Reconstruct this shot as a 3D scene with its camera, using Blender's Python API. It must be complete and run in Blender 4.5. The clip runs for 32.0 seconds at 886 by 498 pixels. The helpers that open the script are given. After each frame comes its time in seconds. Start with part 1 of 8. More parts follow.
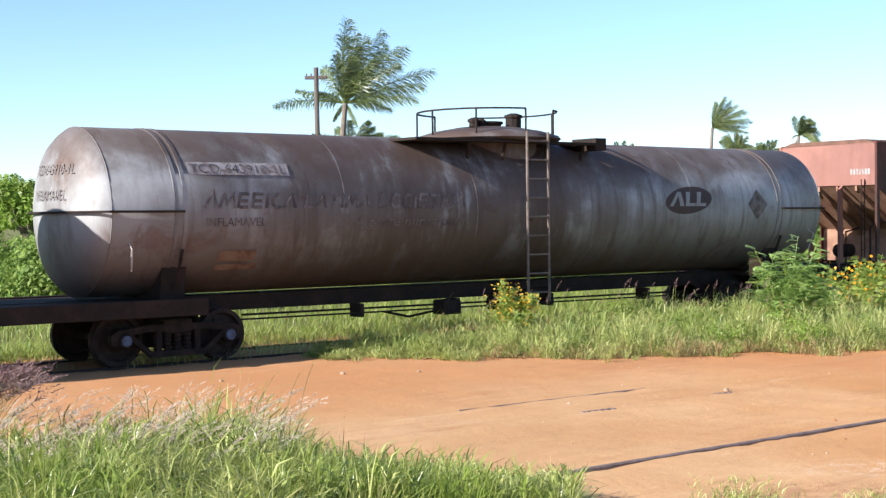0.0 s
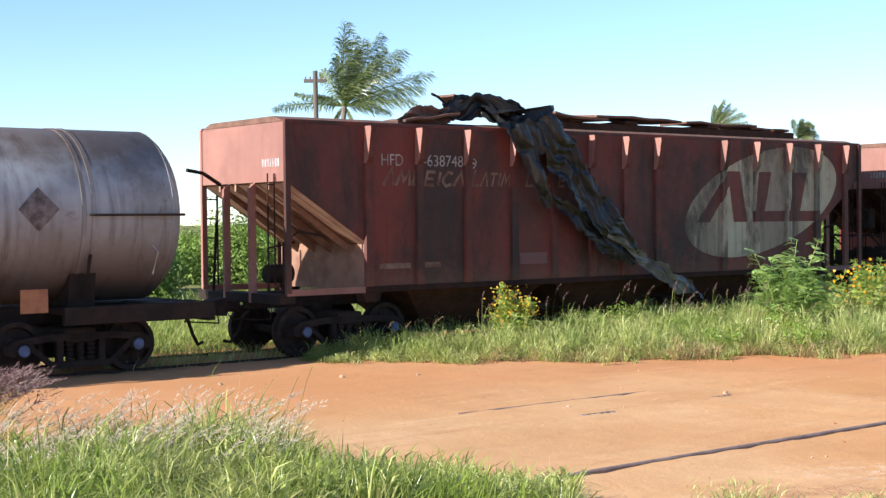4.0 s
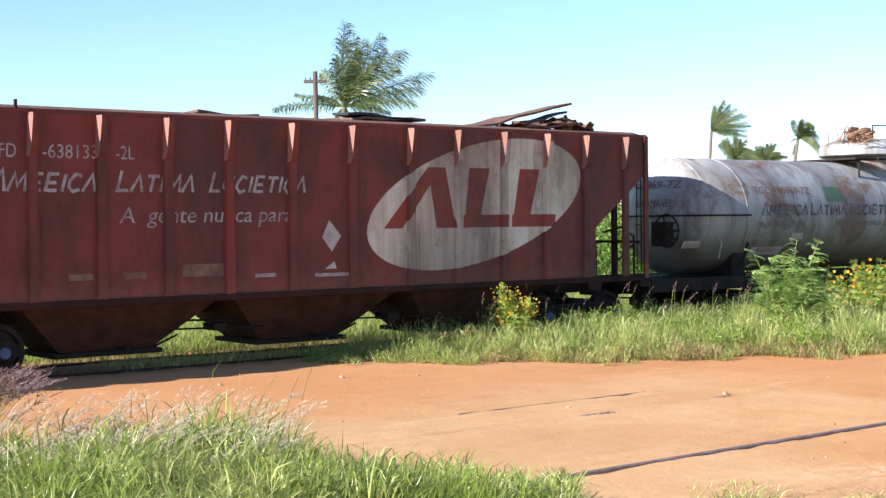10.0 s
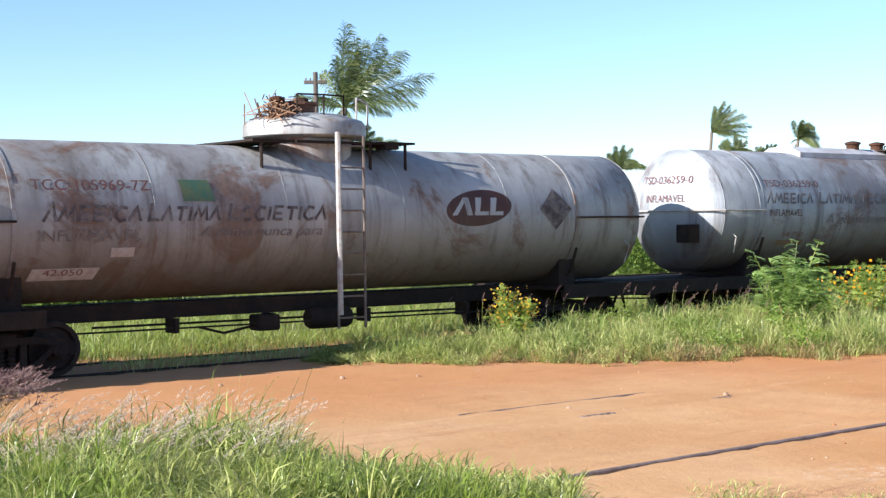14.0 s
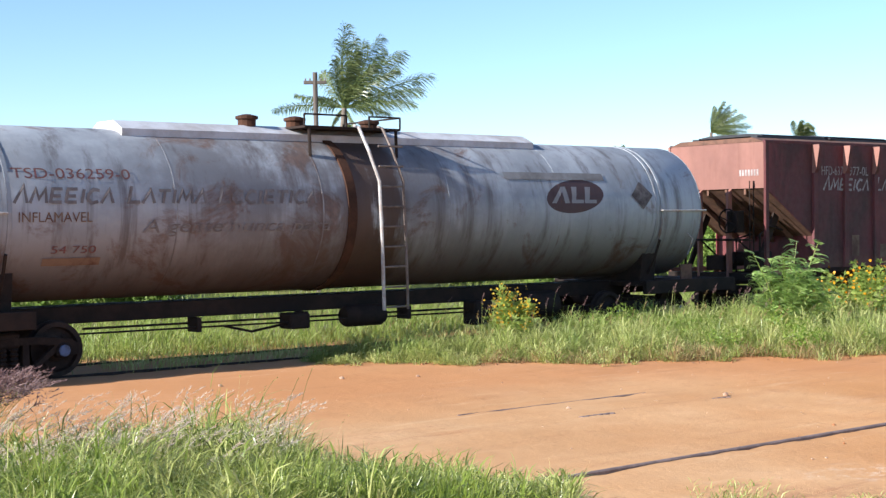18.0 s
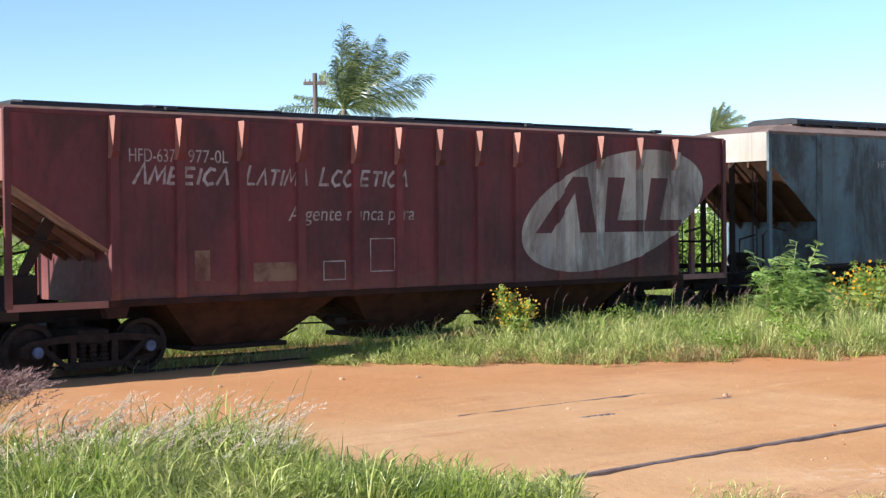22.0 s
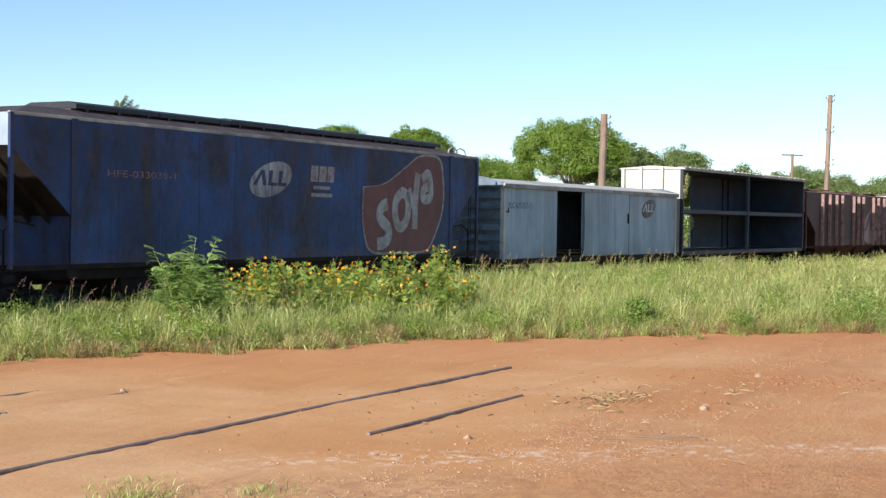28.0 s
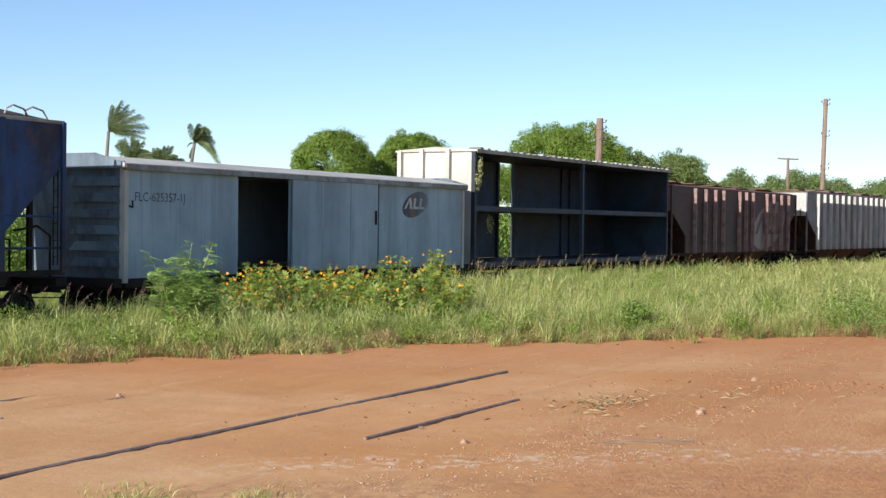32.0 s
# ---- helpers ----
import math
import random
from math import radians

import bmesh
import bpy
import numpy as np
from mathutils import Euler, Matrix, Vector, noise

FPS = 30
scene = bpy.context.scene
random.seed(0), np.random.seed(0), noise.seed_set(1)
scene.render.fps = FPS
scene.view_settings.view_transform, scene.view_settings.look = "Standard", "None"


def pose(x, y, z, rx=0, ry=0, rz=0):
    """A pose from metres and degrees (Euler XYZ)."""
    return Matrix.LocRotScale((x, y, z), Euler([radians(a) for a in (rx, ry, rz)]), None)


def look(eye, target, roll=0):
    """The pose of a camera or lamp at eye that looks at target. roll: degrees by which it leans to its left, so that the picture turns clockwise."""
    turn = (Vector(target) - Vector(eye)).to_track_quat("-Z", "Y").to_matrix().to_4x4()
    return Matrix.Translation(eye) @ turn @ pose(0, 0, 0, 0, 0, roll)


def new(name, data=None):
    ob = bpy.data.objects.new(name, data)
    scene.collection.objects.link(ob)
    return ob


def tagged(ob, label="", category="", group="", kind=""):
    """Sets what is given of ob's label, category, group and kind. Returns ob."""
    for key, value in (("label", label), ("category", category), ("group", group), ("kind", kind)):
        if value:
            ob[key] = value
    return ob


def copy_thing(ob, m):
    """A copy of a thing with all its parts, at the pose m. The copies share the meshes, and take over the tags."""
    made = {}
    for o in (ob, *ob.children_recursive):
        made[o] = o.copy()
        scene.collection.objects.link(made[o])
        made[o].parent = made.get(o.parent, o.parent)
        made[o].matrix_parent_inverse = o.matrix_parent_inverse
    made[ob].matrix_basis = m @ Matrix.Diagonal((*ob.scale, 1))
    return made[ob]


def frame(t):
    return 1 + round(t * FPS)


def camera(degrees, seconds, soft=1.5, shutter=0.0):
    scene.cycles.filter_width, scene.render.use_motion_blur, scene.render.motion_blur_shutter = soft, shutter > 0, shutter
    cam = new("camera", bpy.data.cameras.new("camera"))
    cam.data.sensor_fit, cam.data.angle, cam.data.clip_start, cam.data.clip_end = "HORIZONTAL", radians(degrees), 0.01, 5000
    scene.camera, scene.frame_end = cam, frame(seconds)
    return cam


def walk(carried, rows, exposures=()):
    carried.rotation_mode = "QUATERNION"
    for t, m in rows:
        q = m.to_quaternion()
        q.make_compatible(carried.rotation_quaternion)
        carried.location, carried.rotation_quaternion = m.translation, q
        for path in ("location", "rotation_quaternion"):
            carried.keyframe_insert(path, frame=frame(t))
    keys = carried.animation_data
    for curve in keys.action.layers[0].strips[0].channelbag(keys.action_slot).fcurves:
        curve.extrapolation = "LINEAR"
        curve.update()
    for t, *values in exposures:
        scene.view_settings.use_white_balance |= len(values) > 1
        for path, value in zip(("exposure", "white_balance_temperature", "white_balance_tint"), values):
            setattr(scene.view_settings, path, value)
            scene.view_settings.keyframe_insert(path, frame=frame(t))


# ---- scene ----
# ---------------------------------------------------------------- camera and light
EYE = (0.0, 0.0, 2.33)


def aim(yaw, pitch, roll):
    """Camera pose from yaw off the track's normal, pitch and roll in degrees."""
    return pose(*EYE, 90 + pitch, 0, -yaw) @ pose(0, 0, 0, 0, 0, roll)


cam = camera(34.82, 32.0, soft=1.4)
walk(cam, [(t, aim(y, p, r)) for t, y, p, r in (
    (0, 38.599, -1.213, -0.602), (1, 38.602, -1.159, -0.604), (2, 38.627, -1.122, -0.606), (5, 38.635, -1.083, -0.611),
    (9, 38.64, -1.073, -0.618), (13, 38.625, -1.035, -0.624), (17, 38.635, -1.031, -0.631), (21, 38.653, -0.998, -0.638),
    (22, 38.648, -0.996, -0.64), (22.5, 38.666, -1.024, -0.641), (23, 38.833, -1.048, -0.642), (23.5, 41.875, -1.106, -0.401),
    (24, 45.41, -1.205, -0.161), (24.5, 48.812, -1.328, 0.079), (25, 52.233, -1.352, 0.275), (25.5, 55.674, -1.325, 0.47),
    (26, 59.151, -1.304, 0.666), (26.5, 61.95, -1.274, 0.85), (27, 62.52, -1.24, 0.85), (28.5, 62.688, -1.126, 0.806),
    (29, 62.737, -1.088, 0.793), (30, 62.784, -1.049, 0.765), (31, 62.792, -1.004, 0.738), (32, 62.783, -0.989, 0.71))],
     exposures=[(0, 1.21, 6050, 10.5), (2, 1.19, 6050, 10.5), (5, 1.28, 6050, 10.5), (12.5, 1.35, 6050, 10.5), (14, 1.16, 6000, 10.5), (17, 1.15, 6000, 10.5), (22.5, 1.13, 6000, 10.5), (24.5, 1.14, 6150, 10.5), (26.5, 0.96, 6200, 10), (29, 0.68, 6150, 10), (32, 0.6, 6150, 10)])

SUN = Vector((-1.0, 0.10, 0.46)).normalized()
world = bpy.data.worlds.new("world")
scene.world = world
world.use_nodes = True
_bg = world.node_tree.nodes["Background"]
_sky = world.node_tree.nodes.new("ShaderNodeTexSky")
_sky.sky_type, _sky.sun_disc = "NISHITA", False
_sky.sun_elevation, _sky.sun_rotation = math.asin(SUN.z), math.atan2(SUN.x, SUN.y)
_sky.air_density, _sky.dust_density, _sky.ozone_density = 0.9, 0.3, 2.5
_sky.altitude = 900
world.node_tree.links.new(_sky.outputs[0], _bg.inputs[0])
_bg.inputs[1].default_value = 0.093
sun_data = bpy.data.lights.new("sun", "SUN")
sun_data.energy, sun_data.angle, sun_data.color = 5.0, radians(0.6), (1.0, 0.93, 0.82)
sun = new("sun", sun_data)
sun.matrix_world = look((-60, 10, 40), Vector((-60, 10, 40)) - SUN)


# ---------------------------------------------------------------- node materials
class Val:
    """A socket or a number in a node tree, with arithmetic."""

    def __init__(self, k, s):
        self.k, self.s = k, s

    def op(self, name, b=0.0, c=None, flip=False):
        n = self.k.nt.nodes.new("ShaderNodeMath")
        n.operation = name
        args = [self, b] if not flip else [b, self]
        if c is not None:
            args.append(c)
        for i, a in enumerate(args):
            self.k.put(a, n.inputs[i])
        return Val(self.k, n.outputs[0])

    def __add__(self, b): return self.op("ADD", b)
    def __radd__(self, b): return self.op("ADD", b)
    def __sub__(self, b): return self.op("SUBTRACT", b)
    def __rsub__(self, b): return self.op("SUBTRACT", b, flip=True)
    def __mul__(self, b): return self.op("MULTIPLY", b)
    def __rmul__(self, b): return self.op("MULTIPLY", b)
    def __lt__(self, b): return self.op("LESS_THAN", b)
    def __gt__(self, b): return self.op("GREATER_THAN", b)
    def hi(self, b): return self.op("MAXIMUM", b)
    def lo(self, b): return self.op("MINIMUM", b)


class Kit:
    def __init__(self, name):
        self.m = bpy.data.materials.new(name)
        self.m.use_nodes = True
        self.nt = self.m.node_tree
        self.b = self.nt.nodes["Principled BSDF"]
        self.tc = self.nt.nodes.new("ShaderNodeTexCoord")

    def put(self, v, socket):
        if isinstance(v, Val):
            self.nt.links.new(v.s, socket)
        elif isinstance(v, (tuple, list)) and len(v) == 3 and socket.type == "RGBA":
            socket.default_value = (*v, 1)
        else:
            socket.default_value = v

    def at(self, kind="Object", scale=(1, 1, 1), jitter=False):
        n = self.nt.nodes.new("ShaderNodeMapping")
        self.nt.links.new(self.tc.outputs[kind], n.inputs[0])
        n.inputs["Scale"].default_value = scale
        if jitter:
            r = self.rnd()
            c = self.nt.nodes.new("ShaderNodeCombineXYZ")
            self.put(r * 37.0, c.inputs[0])
            self.put(r * 91.0, c.inputs[1])
            self.nt.links.new(c.outputs[0], n.inputs[1])
        return Val(self, n.outputs[0])

    def world(self):
        n = self.nt.nodes.new("ShaderNodeNewGeometry")
        return Val(self, n.outputs["Position"])

    def island(self):
        n = self.nt.nodes.new("ShaderNodeNewGeometry")
        return Val(self, n.outputs["Random Per Island"])

    def rnd(self):
        n = self.nt.nodes.new("ShaderNodeObjectInfo")
        return Val(self, n.outputs["Random"])

    def xyz(self, v):
        n = self.nt.nodes.new("ShaderNodeSeparateXYZ")
        self.put(v, n.inputs[0])
        return [Val(self, o) for o in n.outputs]

    def noise(self, v, scale=1.0, detail=4.0, rough=0.55, warp=0.0):
        n = self.nt.nodes.new("ShaderNodeTexNoise")
        self.put(v, n.inputs["Vector"])
        n.inputs["Scale"].default_value, n.inputs["Detail"].default_value = scale, detail
        n.inputs["Roughness"].default_value, n.inputs["Distortion"].default_value = rough, warp
        return Val(self, n.outputs[0])

    def cells(self, v, scale=1.0):
        n = self.nt.nodes.new("ShaderNodeTexVoronoi")
        self.put(v, n.inputs["Vector"])
        n.inputs["Scale"].default_value = scale
        return Val(self, n.outputs["Distance"])

    def step(self, v, a, b):
        """0 below a, 1 above b, smooth between."""
        n = self.nt.nodes.new("ShaderNodeMapRange")
        n.interpolation_type = "SMOOTHSTEP"
        self.put(v, n.inputs[0])
        n.inputs[1].default_value, n.inputs[2].default_value = a, b
        return Val(self, n.outputs[0])

    def mix(self, f, a, b):
        n = self.nt.nodes.new("ShaderNodeMix")
        n.data_type = "RGBA"
        self.put(f, n.inputs[0])
        self.put(a, n.inputs[6])
        self.put(b, n.inputs[7])
        return Val(self, n.outputs[2])

    def done(self, base, rough=0.6, metal=0.0, bump=None, strength=0.3, dist=0.01, spec=0.5):
        self.put(base, self.b.inputs["Base Color"])
        self.put(rough, self.b.inputs["Roughness"])
        self.put(metal, self.b.inputs["Metallic"])
        self.put(spec, self.b.inputs["Specular IOR Level"])
        if bump is not None:
            n = self.nt.nodes.new("ShaderNodeBump")
            n.inputs["Strength"].default_value, n.inputs["Distance"].default_value = strength, dist
            self.put(bump, n.inputs["Height"])
            self.nt.links.new(n.outputs[0], self.b.inputs["Normal"])
        return self.m


def logo_masks(k, x, z, cx, cz, a, b, tilt=0.237):
    """Masks of a tilted ellipse and of three slanted blocks in it."""
    u, w = x - cx, z - cz
    c, s = math.cos(tilt), math.sin(tilt)
    p, q = (u * c + w * s) * (1 / a), (w * c - u * s) * (1 / b)
    ell = (p * p + q * q) < 1.0
    f = a / 2.7
    blocks = None
    h = (w * (1 / f) + 0.465) * (1 / 1.12)
    v = u * (1 / f)
    for h0, h1, l0, l1, r0, r1 in ((0.0, 1.0, -2.27, -1.25, -1.85, -0.93), (0.0, 1.0, -1.06, -1.25, -0.6, -0.84), (0.2, 1.0, -0.40, -0.26, -0.06, 0.24),
                                   (0.0, 0.215, -0.42, -0.39, 0.70, 0.84), (0.2, 1.0, 0.79, 1.01, 1.2, 1.53), (0.0, 0.215, 0.79, 0.84, 1.92, 2.06)):
        left, right = h * (l1 - l0) + l0, h * (r1 - r0) + r0
        m = (v > left) * (v < right) * (h > h0) * (h < h1)
        blocks = m if blocks is None else blocks.hi(m)
    return ell, blocks * ell


def wagon_paint(name, base, base2, rust=(0.12, 0.045, 0.02), rust_amount=0.5, streak=0.5, logo=None, rough=0.66, dust=0.35, smoke=0.6, drips=(5.5, 5.5, 0.22)):
    """Weathered wagon paint: patches, rain streaks, rust and dust towards the sill; logo: cx, cz, a, b, ground, figure."""
    k = Kit(name)
    o = k.at("Object", jitter=True)
    x, y, z = k.xyz(k.at("Object"))
    big = k.noise(o, 0.55, 5, 0.6)
    col = k.mix(k.step(big, 0.38, 0.66), base, base2)
    fine = k.noise(o, 7.0, 6, 0.7)
    if logo:
        ell, fig = logo_masks(k, x, z, *logo[:4])
        wear = k.step(k.noise(k.at("Object", (2.2, 2.2, 0.45), True), 1.5, 6, 0.7), 0.36, 0.62)
        ground = k.mix(wear, logo[4], [c * 0.55 + r * 0.45 for c, r in zip(logo[4], (0.32, 0.2, 0.12))])
        chips = k.step(fine, 0.68, 0.74)
        col = k.mix(ell * (1.0 - chips), col, ground)
        col = k.mix(fig, col, logo[5])
    sheet = k.noise(k.at("Object", (0.9, 0.2, 0.12), True), 1.0, 1, 0.5)
    col = k.mix(k.step(sheet, 0.42, 0.62) * 0.45, col, [c * 0.62 + 0.012 for c in base2])
    chalk = k.step(k.noise(k.at("Object", (1.4, 1.0, 0.6), True), 2.3, 9, 0.78, 0.3), 0.56, 0.74)
    col = k.mix(chalk * 0.22, col, [0.5 * c + 0.09 for c in base])
    soot = k.step(k.noise(k.at("Object", (1.0, 1.0, 0.4), True), 0.7, 9, 0.7, 0.5), 0.45, 0.62)
    col = k.mix(soot * smoke, col, (0.026, 0.018, 0.015))
    scuff = k.step(k.noise(k.at("Object", (1.2, 1.2, 9.0), True), 2.2, 8, 0.8), 0.66, 0.73) * k.step(big, 0.45, 0.6)
    col = k.mix(scuff * 0.35, col, [0.45 * c + 0.16 for c in base])
    drip = k.noise(k.at("Object", drips, True), 1.4, 5, 0.65)
    col = k.mix(k.step(drip, 0.5, 0.78) * streak, col, rust)
    spots = k.step(k.noise(o, 2.6, 8, 0.72, 0.4), 0.6 - 0.12 * rust_amount, 0.75) * rust_amount
    col = k.mix(spots, col, [c * 1.4 for c in rust])
    low = k.step(z + fine * 0.5, 2.0, 1.1) if dust else 0.0
    if dust:
        col = k.mix(low * dust, col, (0.24, 0.12, 0.07))
    return k.done(col, k.step(fine, 0.2, 0.9) * 0.3 + (rough - 0.15), 0.0, fine * 0.6 + spots * 0.6 + big * 0.4, 0.35, 0.012, spec=0.3)


def tank_paint(name, base, base2, low, rust_amount, logo, top=(0.10, 0.06, 0.042), top_amount=0.4, zone=None, sooty=None):
    """Weathered tank shell: paint above, soot, dirt and painted underside shade below, rust runs and blotches."""
    k = Kit(name)
    o = k.at("Object", jitter=True)
    x, y, z = k.xyz(k.at("Object"))
    big = k.noise(o, 0.8, 6, 0.62)
    col = k.mix(k.step(big, 0.36, 0.64), base, base2)
    fine = k.noise(o, 9.0, 6, 0.7)
    ell, fig = logo_masks(k, x, z, *logo[:4], 0.1)
    col = k.mix(ell, col, logo[4])
    col = k.mix(fig * 0.8, col, logo[5])
    drip = k.noise(k.at("Object", (2.2, 1.0, 0.12), True), 1.6, 6, 0.68)
    col = k.mix(k.step(drip, 0.47, 0.72) * 0.65, col, low)
    spot = k.noise(o, 0.75, 9, 0.7, 0.7)
    if zone:
        u = (x - zone[0]) * (1 / zone[1])
        spot = spot + (1.0 - u * u).hi(0.0) * zone[2]
    blot = k.step(spot, 0.64 - 0.14 * rust_amount, 0.66) * min(0.75, rust_amount)
    col = k.mix(blot, col, k.mix(k.step(fine, 0.4, 0.65), (0.19, 0.085, 0.042), (0.10, 0.05, 0.033)))
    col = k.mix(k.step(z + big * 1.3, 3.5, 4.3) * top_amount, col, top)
    for mid, reach, much in sooty or ():
        u = (x - mid) * (1 / reach)
        col = k.mix(((1.0 - u * u).hi(0.0) * k.step(big * 0.7 + drip * 0.5, 0.4, 0.62) * much).lo(0.92), col, (0.075, 0.045, 0.034))
    # darker towards the bottom: dirt and the underside's shade, both as colour
    grime_shade = k.step(z + big * 1.1, 3.35, 1.7)
    col = k.mix(grime_shade * 0.85, col, k.mix(k.step(fine, 0.35, 0.65), low, [c * 1.5 for c in low]))
    return k.done(col, fine * 0.25 + 0.5 + blot * 0.2, (1.0 - blot) * 0.2, fine * 0.4 + blot * 0.8, 0.3, 0.01, spec=0.4)


def plain(name, base, base2, scale=3.0, rough=0.7, metal=0.0, bump=0.3, kind="Object", stretch=(1, 1, 1), dist=0.01, spec=0.5):
    k = Kit(name)
    o = k.at(kind, stretch, True)
    n1, n2 = k.noise(o, scale, 6, 0.65), k.noise(o, scale * 7.3, 4, 0.6)
    col = k.mix(k.step(n1, 0.35, 0.68), base, base2)
    col = k.mix(k.step(n2, 0.55, 0.8) * 0.4, col, [c * 0.55 for c in base])
    return k.done(col, n2 * 0.2 + (rough - 0.1), metal, n1 * 0.6 + n2 * 0.4, bump, dist, spec)


def leafy(name, a, b, c, dry=0.0, lit=0.35, gloss=0.45, patch=None):
    """Leaves and blades: each island its own tint, light passing through."""
    k = Kit(name)
    r = k.island()
    n = k.noise(k.world(), 0.9, 3)
    col = k.mix(k.step(r, 0.1, 0.9), a, b)
    col = k.mix(k.step(n, 0.4, 0.7) * 0.7, col, c)
    if dry:
        col = k.mix((k.step(k.noise(k.world(), 2.3, 2), 0.45, 0.75) + (r > 0.86) * 0.5) * dry, col, (0.34, 0.26, 0.11))
    if patch:
        col = k.mix(k.step(k.noise(k.world(), 1.7, 3, 0.6), 0.5, 0.62) * 0.55, col, [q * 0.55 for q in a])
        col = k.mix(k.step(k.noise(k.world(), 0.55, 4, 0.6), 0.46, 0.66) * 0.75, col, patch)
    k.done(col, gloss, 0.0, None, spec=0.35)
    t = k.nt.nodes.new("ShaderNodeBsdfTranslucent")
    k.put(col, t.inputs[0])
    mx = k.nt.nodes.new("ShaderNodeMixShader")
    mx.inputs[0].default_value = lit
    out = k.nt.nodes["Material Output"]
    k.nt.links.new(k.b.outputs[0], mx.inputs[1])
    k.nt.links.new(t.outputs[0], mx.inputs[2])
    k.nt.links.new(mx.outputs[0], out.inputs[0])
    return k.m


def soil():
    """Beaten red earth with pale crust, ruts, grit and a darker, greener ground away from the road."""
    k = Kit("red_earth")
    p = k.world()
    x, y, z = k.xyz(p)
    n1, n2, n3 = k.noise(p, 0.22, 5, 0.6), k.noise(p, 1.3, 6, 0.65), k.noise(p, 14.0, 5, 0.7)
    pale_road = k.mix(k.step(n1, 0.35, 0.65), (0.485, 0.266, 0.122), (0.55, 0.337, 0.176))
    red_road = k.mix(k.step(n1, 0.35, 0.65), (0.485, 0.234, 0.091), (0.555, 0.308, 0.142))
    col = k.mix(k.step(x - y * 0.9 + n2 * 3.0, 0.5, 8.0), pale_road, red_road)
    m = k.nt.nodes.new("ShaderNodeMapping")
    k.put(p, m.inputs[0])
    m.inputs["Scale"].default_value = (0.16, 1.0, 1.0)
    lanes = k.noise(Val(k, m.outputs[0]), 0.9, 5, 0.6)
    near_track = k.step(y + (x - 15.0).hi(0.0) * 0.66 + n2 * 2.0, 13.8, 17.5)
    col = k.mix(near_track * 0.65, col, (0.47, 0.20, 0.077))
    col = k.mix(k.step(lanes, 0.52, 0.7) * 0.3, col, (0.33, 0.135, 0.055))
    pale = k.step(n2 * 0.7 + n1 * 0.5, 0.62, 0.78) * (1.0 - near_track)
    crust = k.step(k.noise(p, 3.1, 7, 0.75), 0.56, 0.7) * k.step(n1 + n2 * 0.4, 0.62, 0.8)
    col = k.mix(crust * 0.45, col, (0.64, 0.42, 0.25))
    col = k.mix(pale * 0.5, col, (0.61, 0.365, 0.195))
    gravel = k.step(x * 0.75 - y * 1.0 + n2 * 1.6, 4.3, 6.2) * k.step(y, 7.5, 6.0)
    col = k.mix(gravel * k.step(n2, 0.35, 0.6) * 0.5, col, (0.47, 0.195, 0.08))
    col = k.mix(k.step(n3, 0.58, 0.72) * 0.3, col, (0.27, 0.12, 0.055))
    tyre = k.nt.nodes.new("ShaderNodeMapping")
    k.put(p, tyre.inputs[0])
    tyre.inputs["Scale"].default_value, tyre.inputs["Rotation"].default_value = (0.22, 3.2, 1.0), (0.0, 0.0, 0.12)
    scrape = k.noise(Val(k, tyre.outputs[0]), 1.3, 7, 0.72)
    col = k.mix(k.step(scrape, 0.56, 0.68) * 0.4, col, (0.36, 0.165, 0.078))
    col = k.mix(k.step(scrape, 0.42, 0.33) * 0.32, col, (0.62, 0.42, 0.245))
    blot = k.noise(p, 4.3, 6, 0.72)
    col = k.mix(k.step(blot, 0.56, 0.68) * k.step(n1 * 0.6 + lanes * 0.6, 0.52, 0.68) * 0.42, col, (0.30, 0.125, 0.052))
    col = k.mix(k.step(n3, 0.36, 0.28) * 0.25, col, (0.60, 0.37, 0.22))
    q = x * 0.77 + y * 0.64
    band = (q - 13.7) * (1 / 0.55)
    grain = k.noise(p, 5.0, 7, 0.8)
    col = k.mix((1.0 - band * band).hi(0.0) * k.step(grain, 0.5, 0.62) * k.step(y, 8.6, 7.4) * 0.85, col, (0.68, 0.53, 0.40))
    bed = k.step(q + n2 * 0.8, 13.6, 13.0) * k.step(y, 8.4, 7.4)
    col = k.mix(bed * k.step(grain, 0.42, 0.6) * 0.5, col, (0.33, 0.145, 0.075))
    wild = k.step(y + n1 * 3.0, 24.5, 27.0)
    col = k.mix(wild * 0.9, col, (0.13, 0.15, 0.045))
    return k.done(col, 0.9, 0.0, n2 * 1.2 + n3 * 0.35 + gravel * n3 * 1.5 + bed * grain * 1.5, 0.55, 0.03, spec=0.2)


M = {}
RUST = (0.10, 0.04, 0.02)
M["soil"] = soil()
M["red_b"] = wagon_paint("red_brown_paint", (0.145, 0.028, 0.019), (0.078, 0.022, 0.016), (0.05, 0.022, 0.014), 0.5, 0.55, (4.55, 2.73, 2.7, 1.1, (0.44, 0.385, 0.28), (0.15, 0.035, 0.024)), smoke=0.85)
M["red_c"] = wagon_paint("red_oxide_paint", (0.18, 0.033, 0.024), (0.105, 0.028, 0.022), (0.07, 0.027, 0.014), 0.55, 0.5, (3.55, 2.70, 2.7, 1.1, (0.60, 0.55, 0.46), (0.23, 0.045, 0.026)), smoke=0.5)
M["red_f"] = wagon_paint("maroon_paint", (0.15, 0.033, 0.036), (0.095, 0.026, 0.029), (0.05, 0.022, 0.016), 0.4, 0.55, (4.78, 2.6, 2.7, 1.11, (0.55, 0.53, 0.47), (0.12, 0.036, 0.038)))
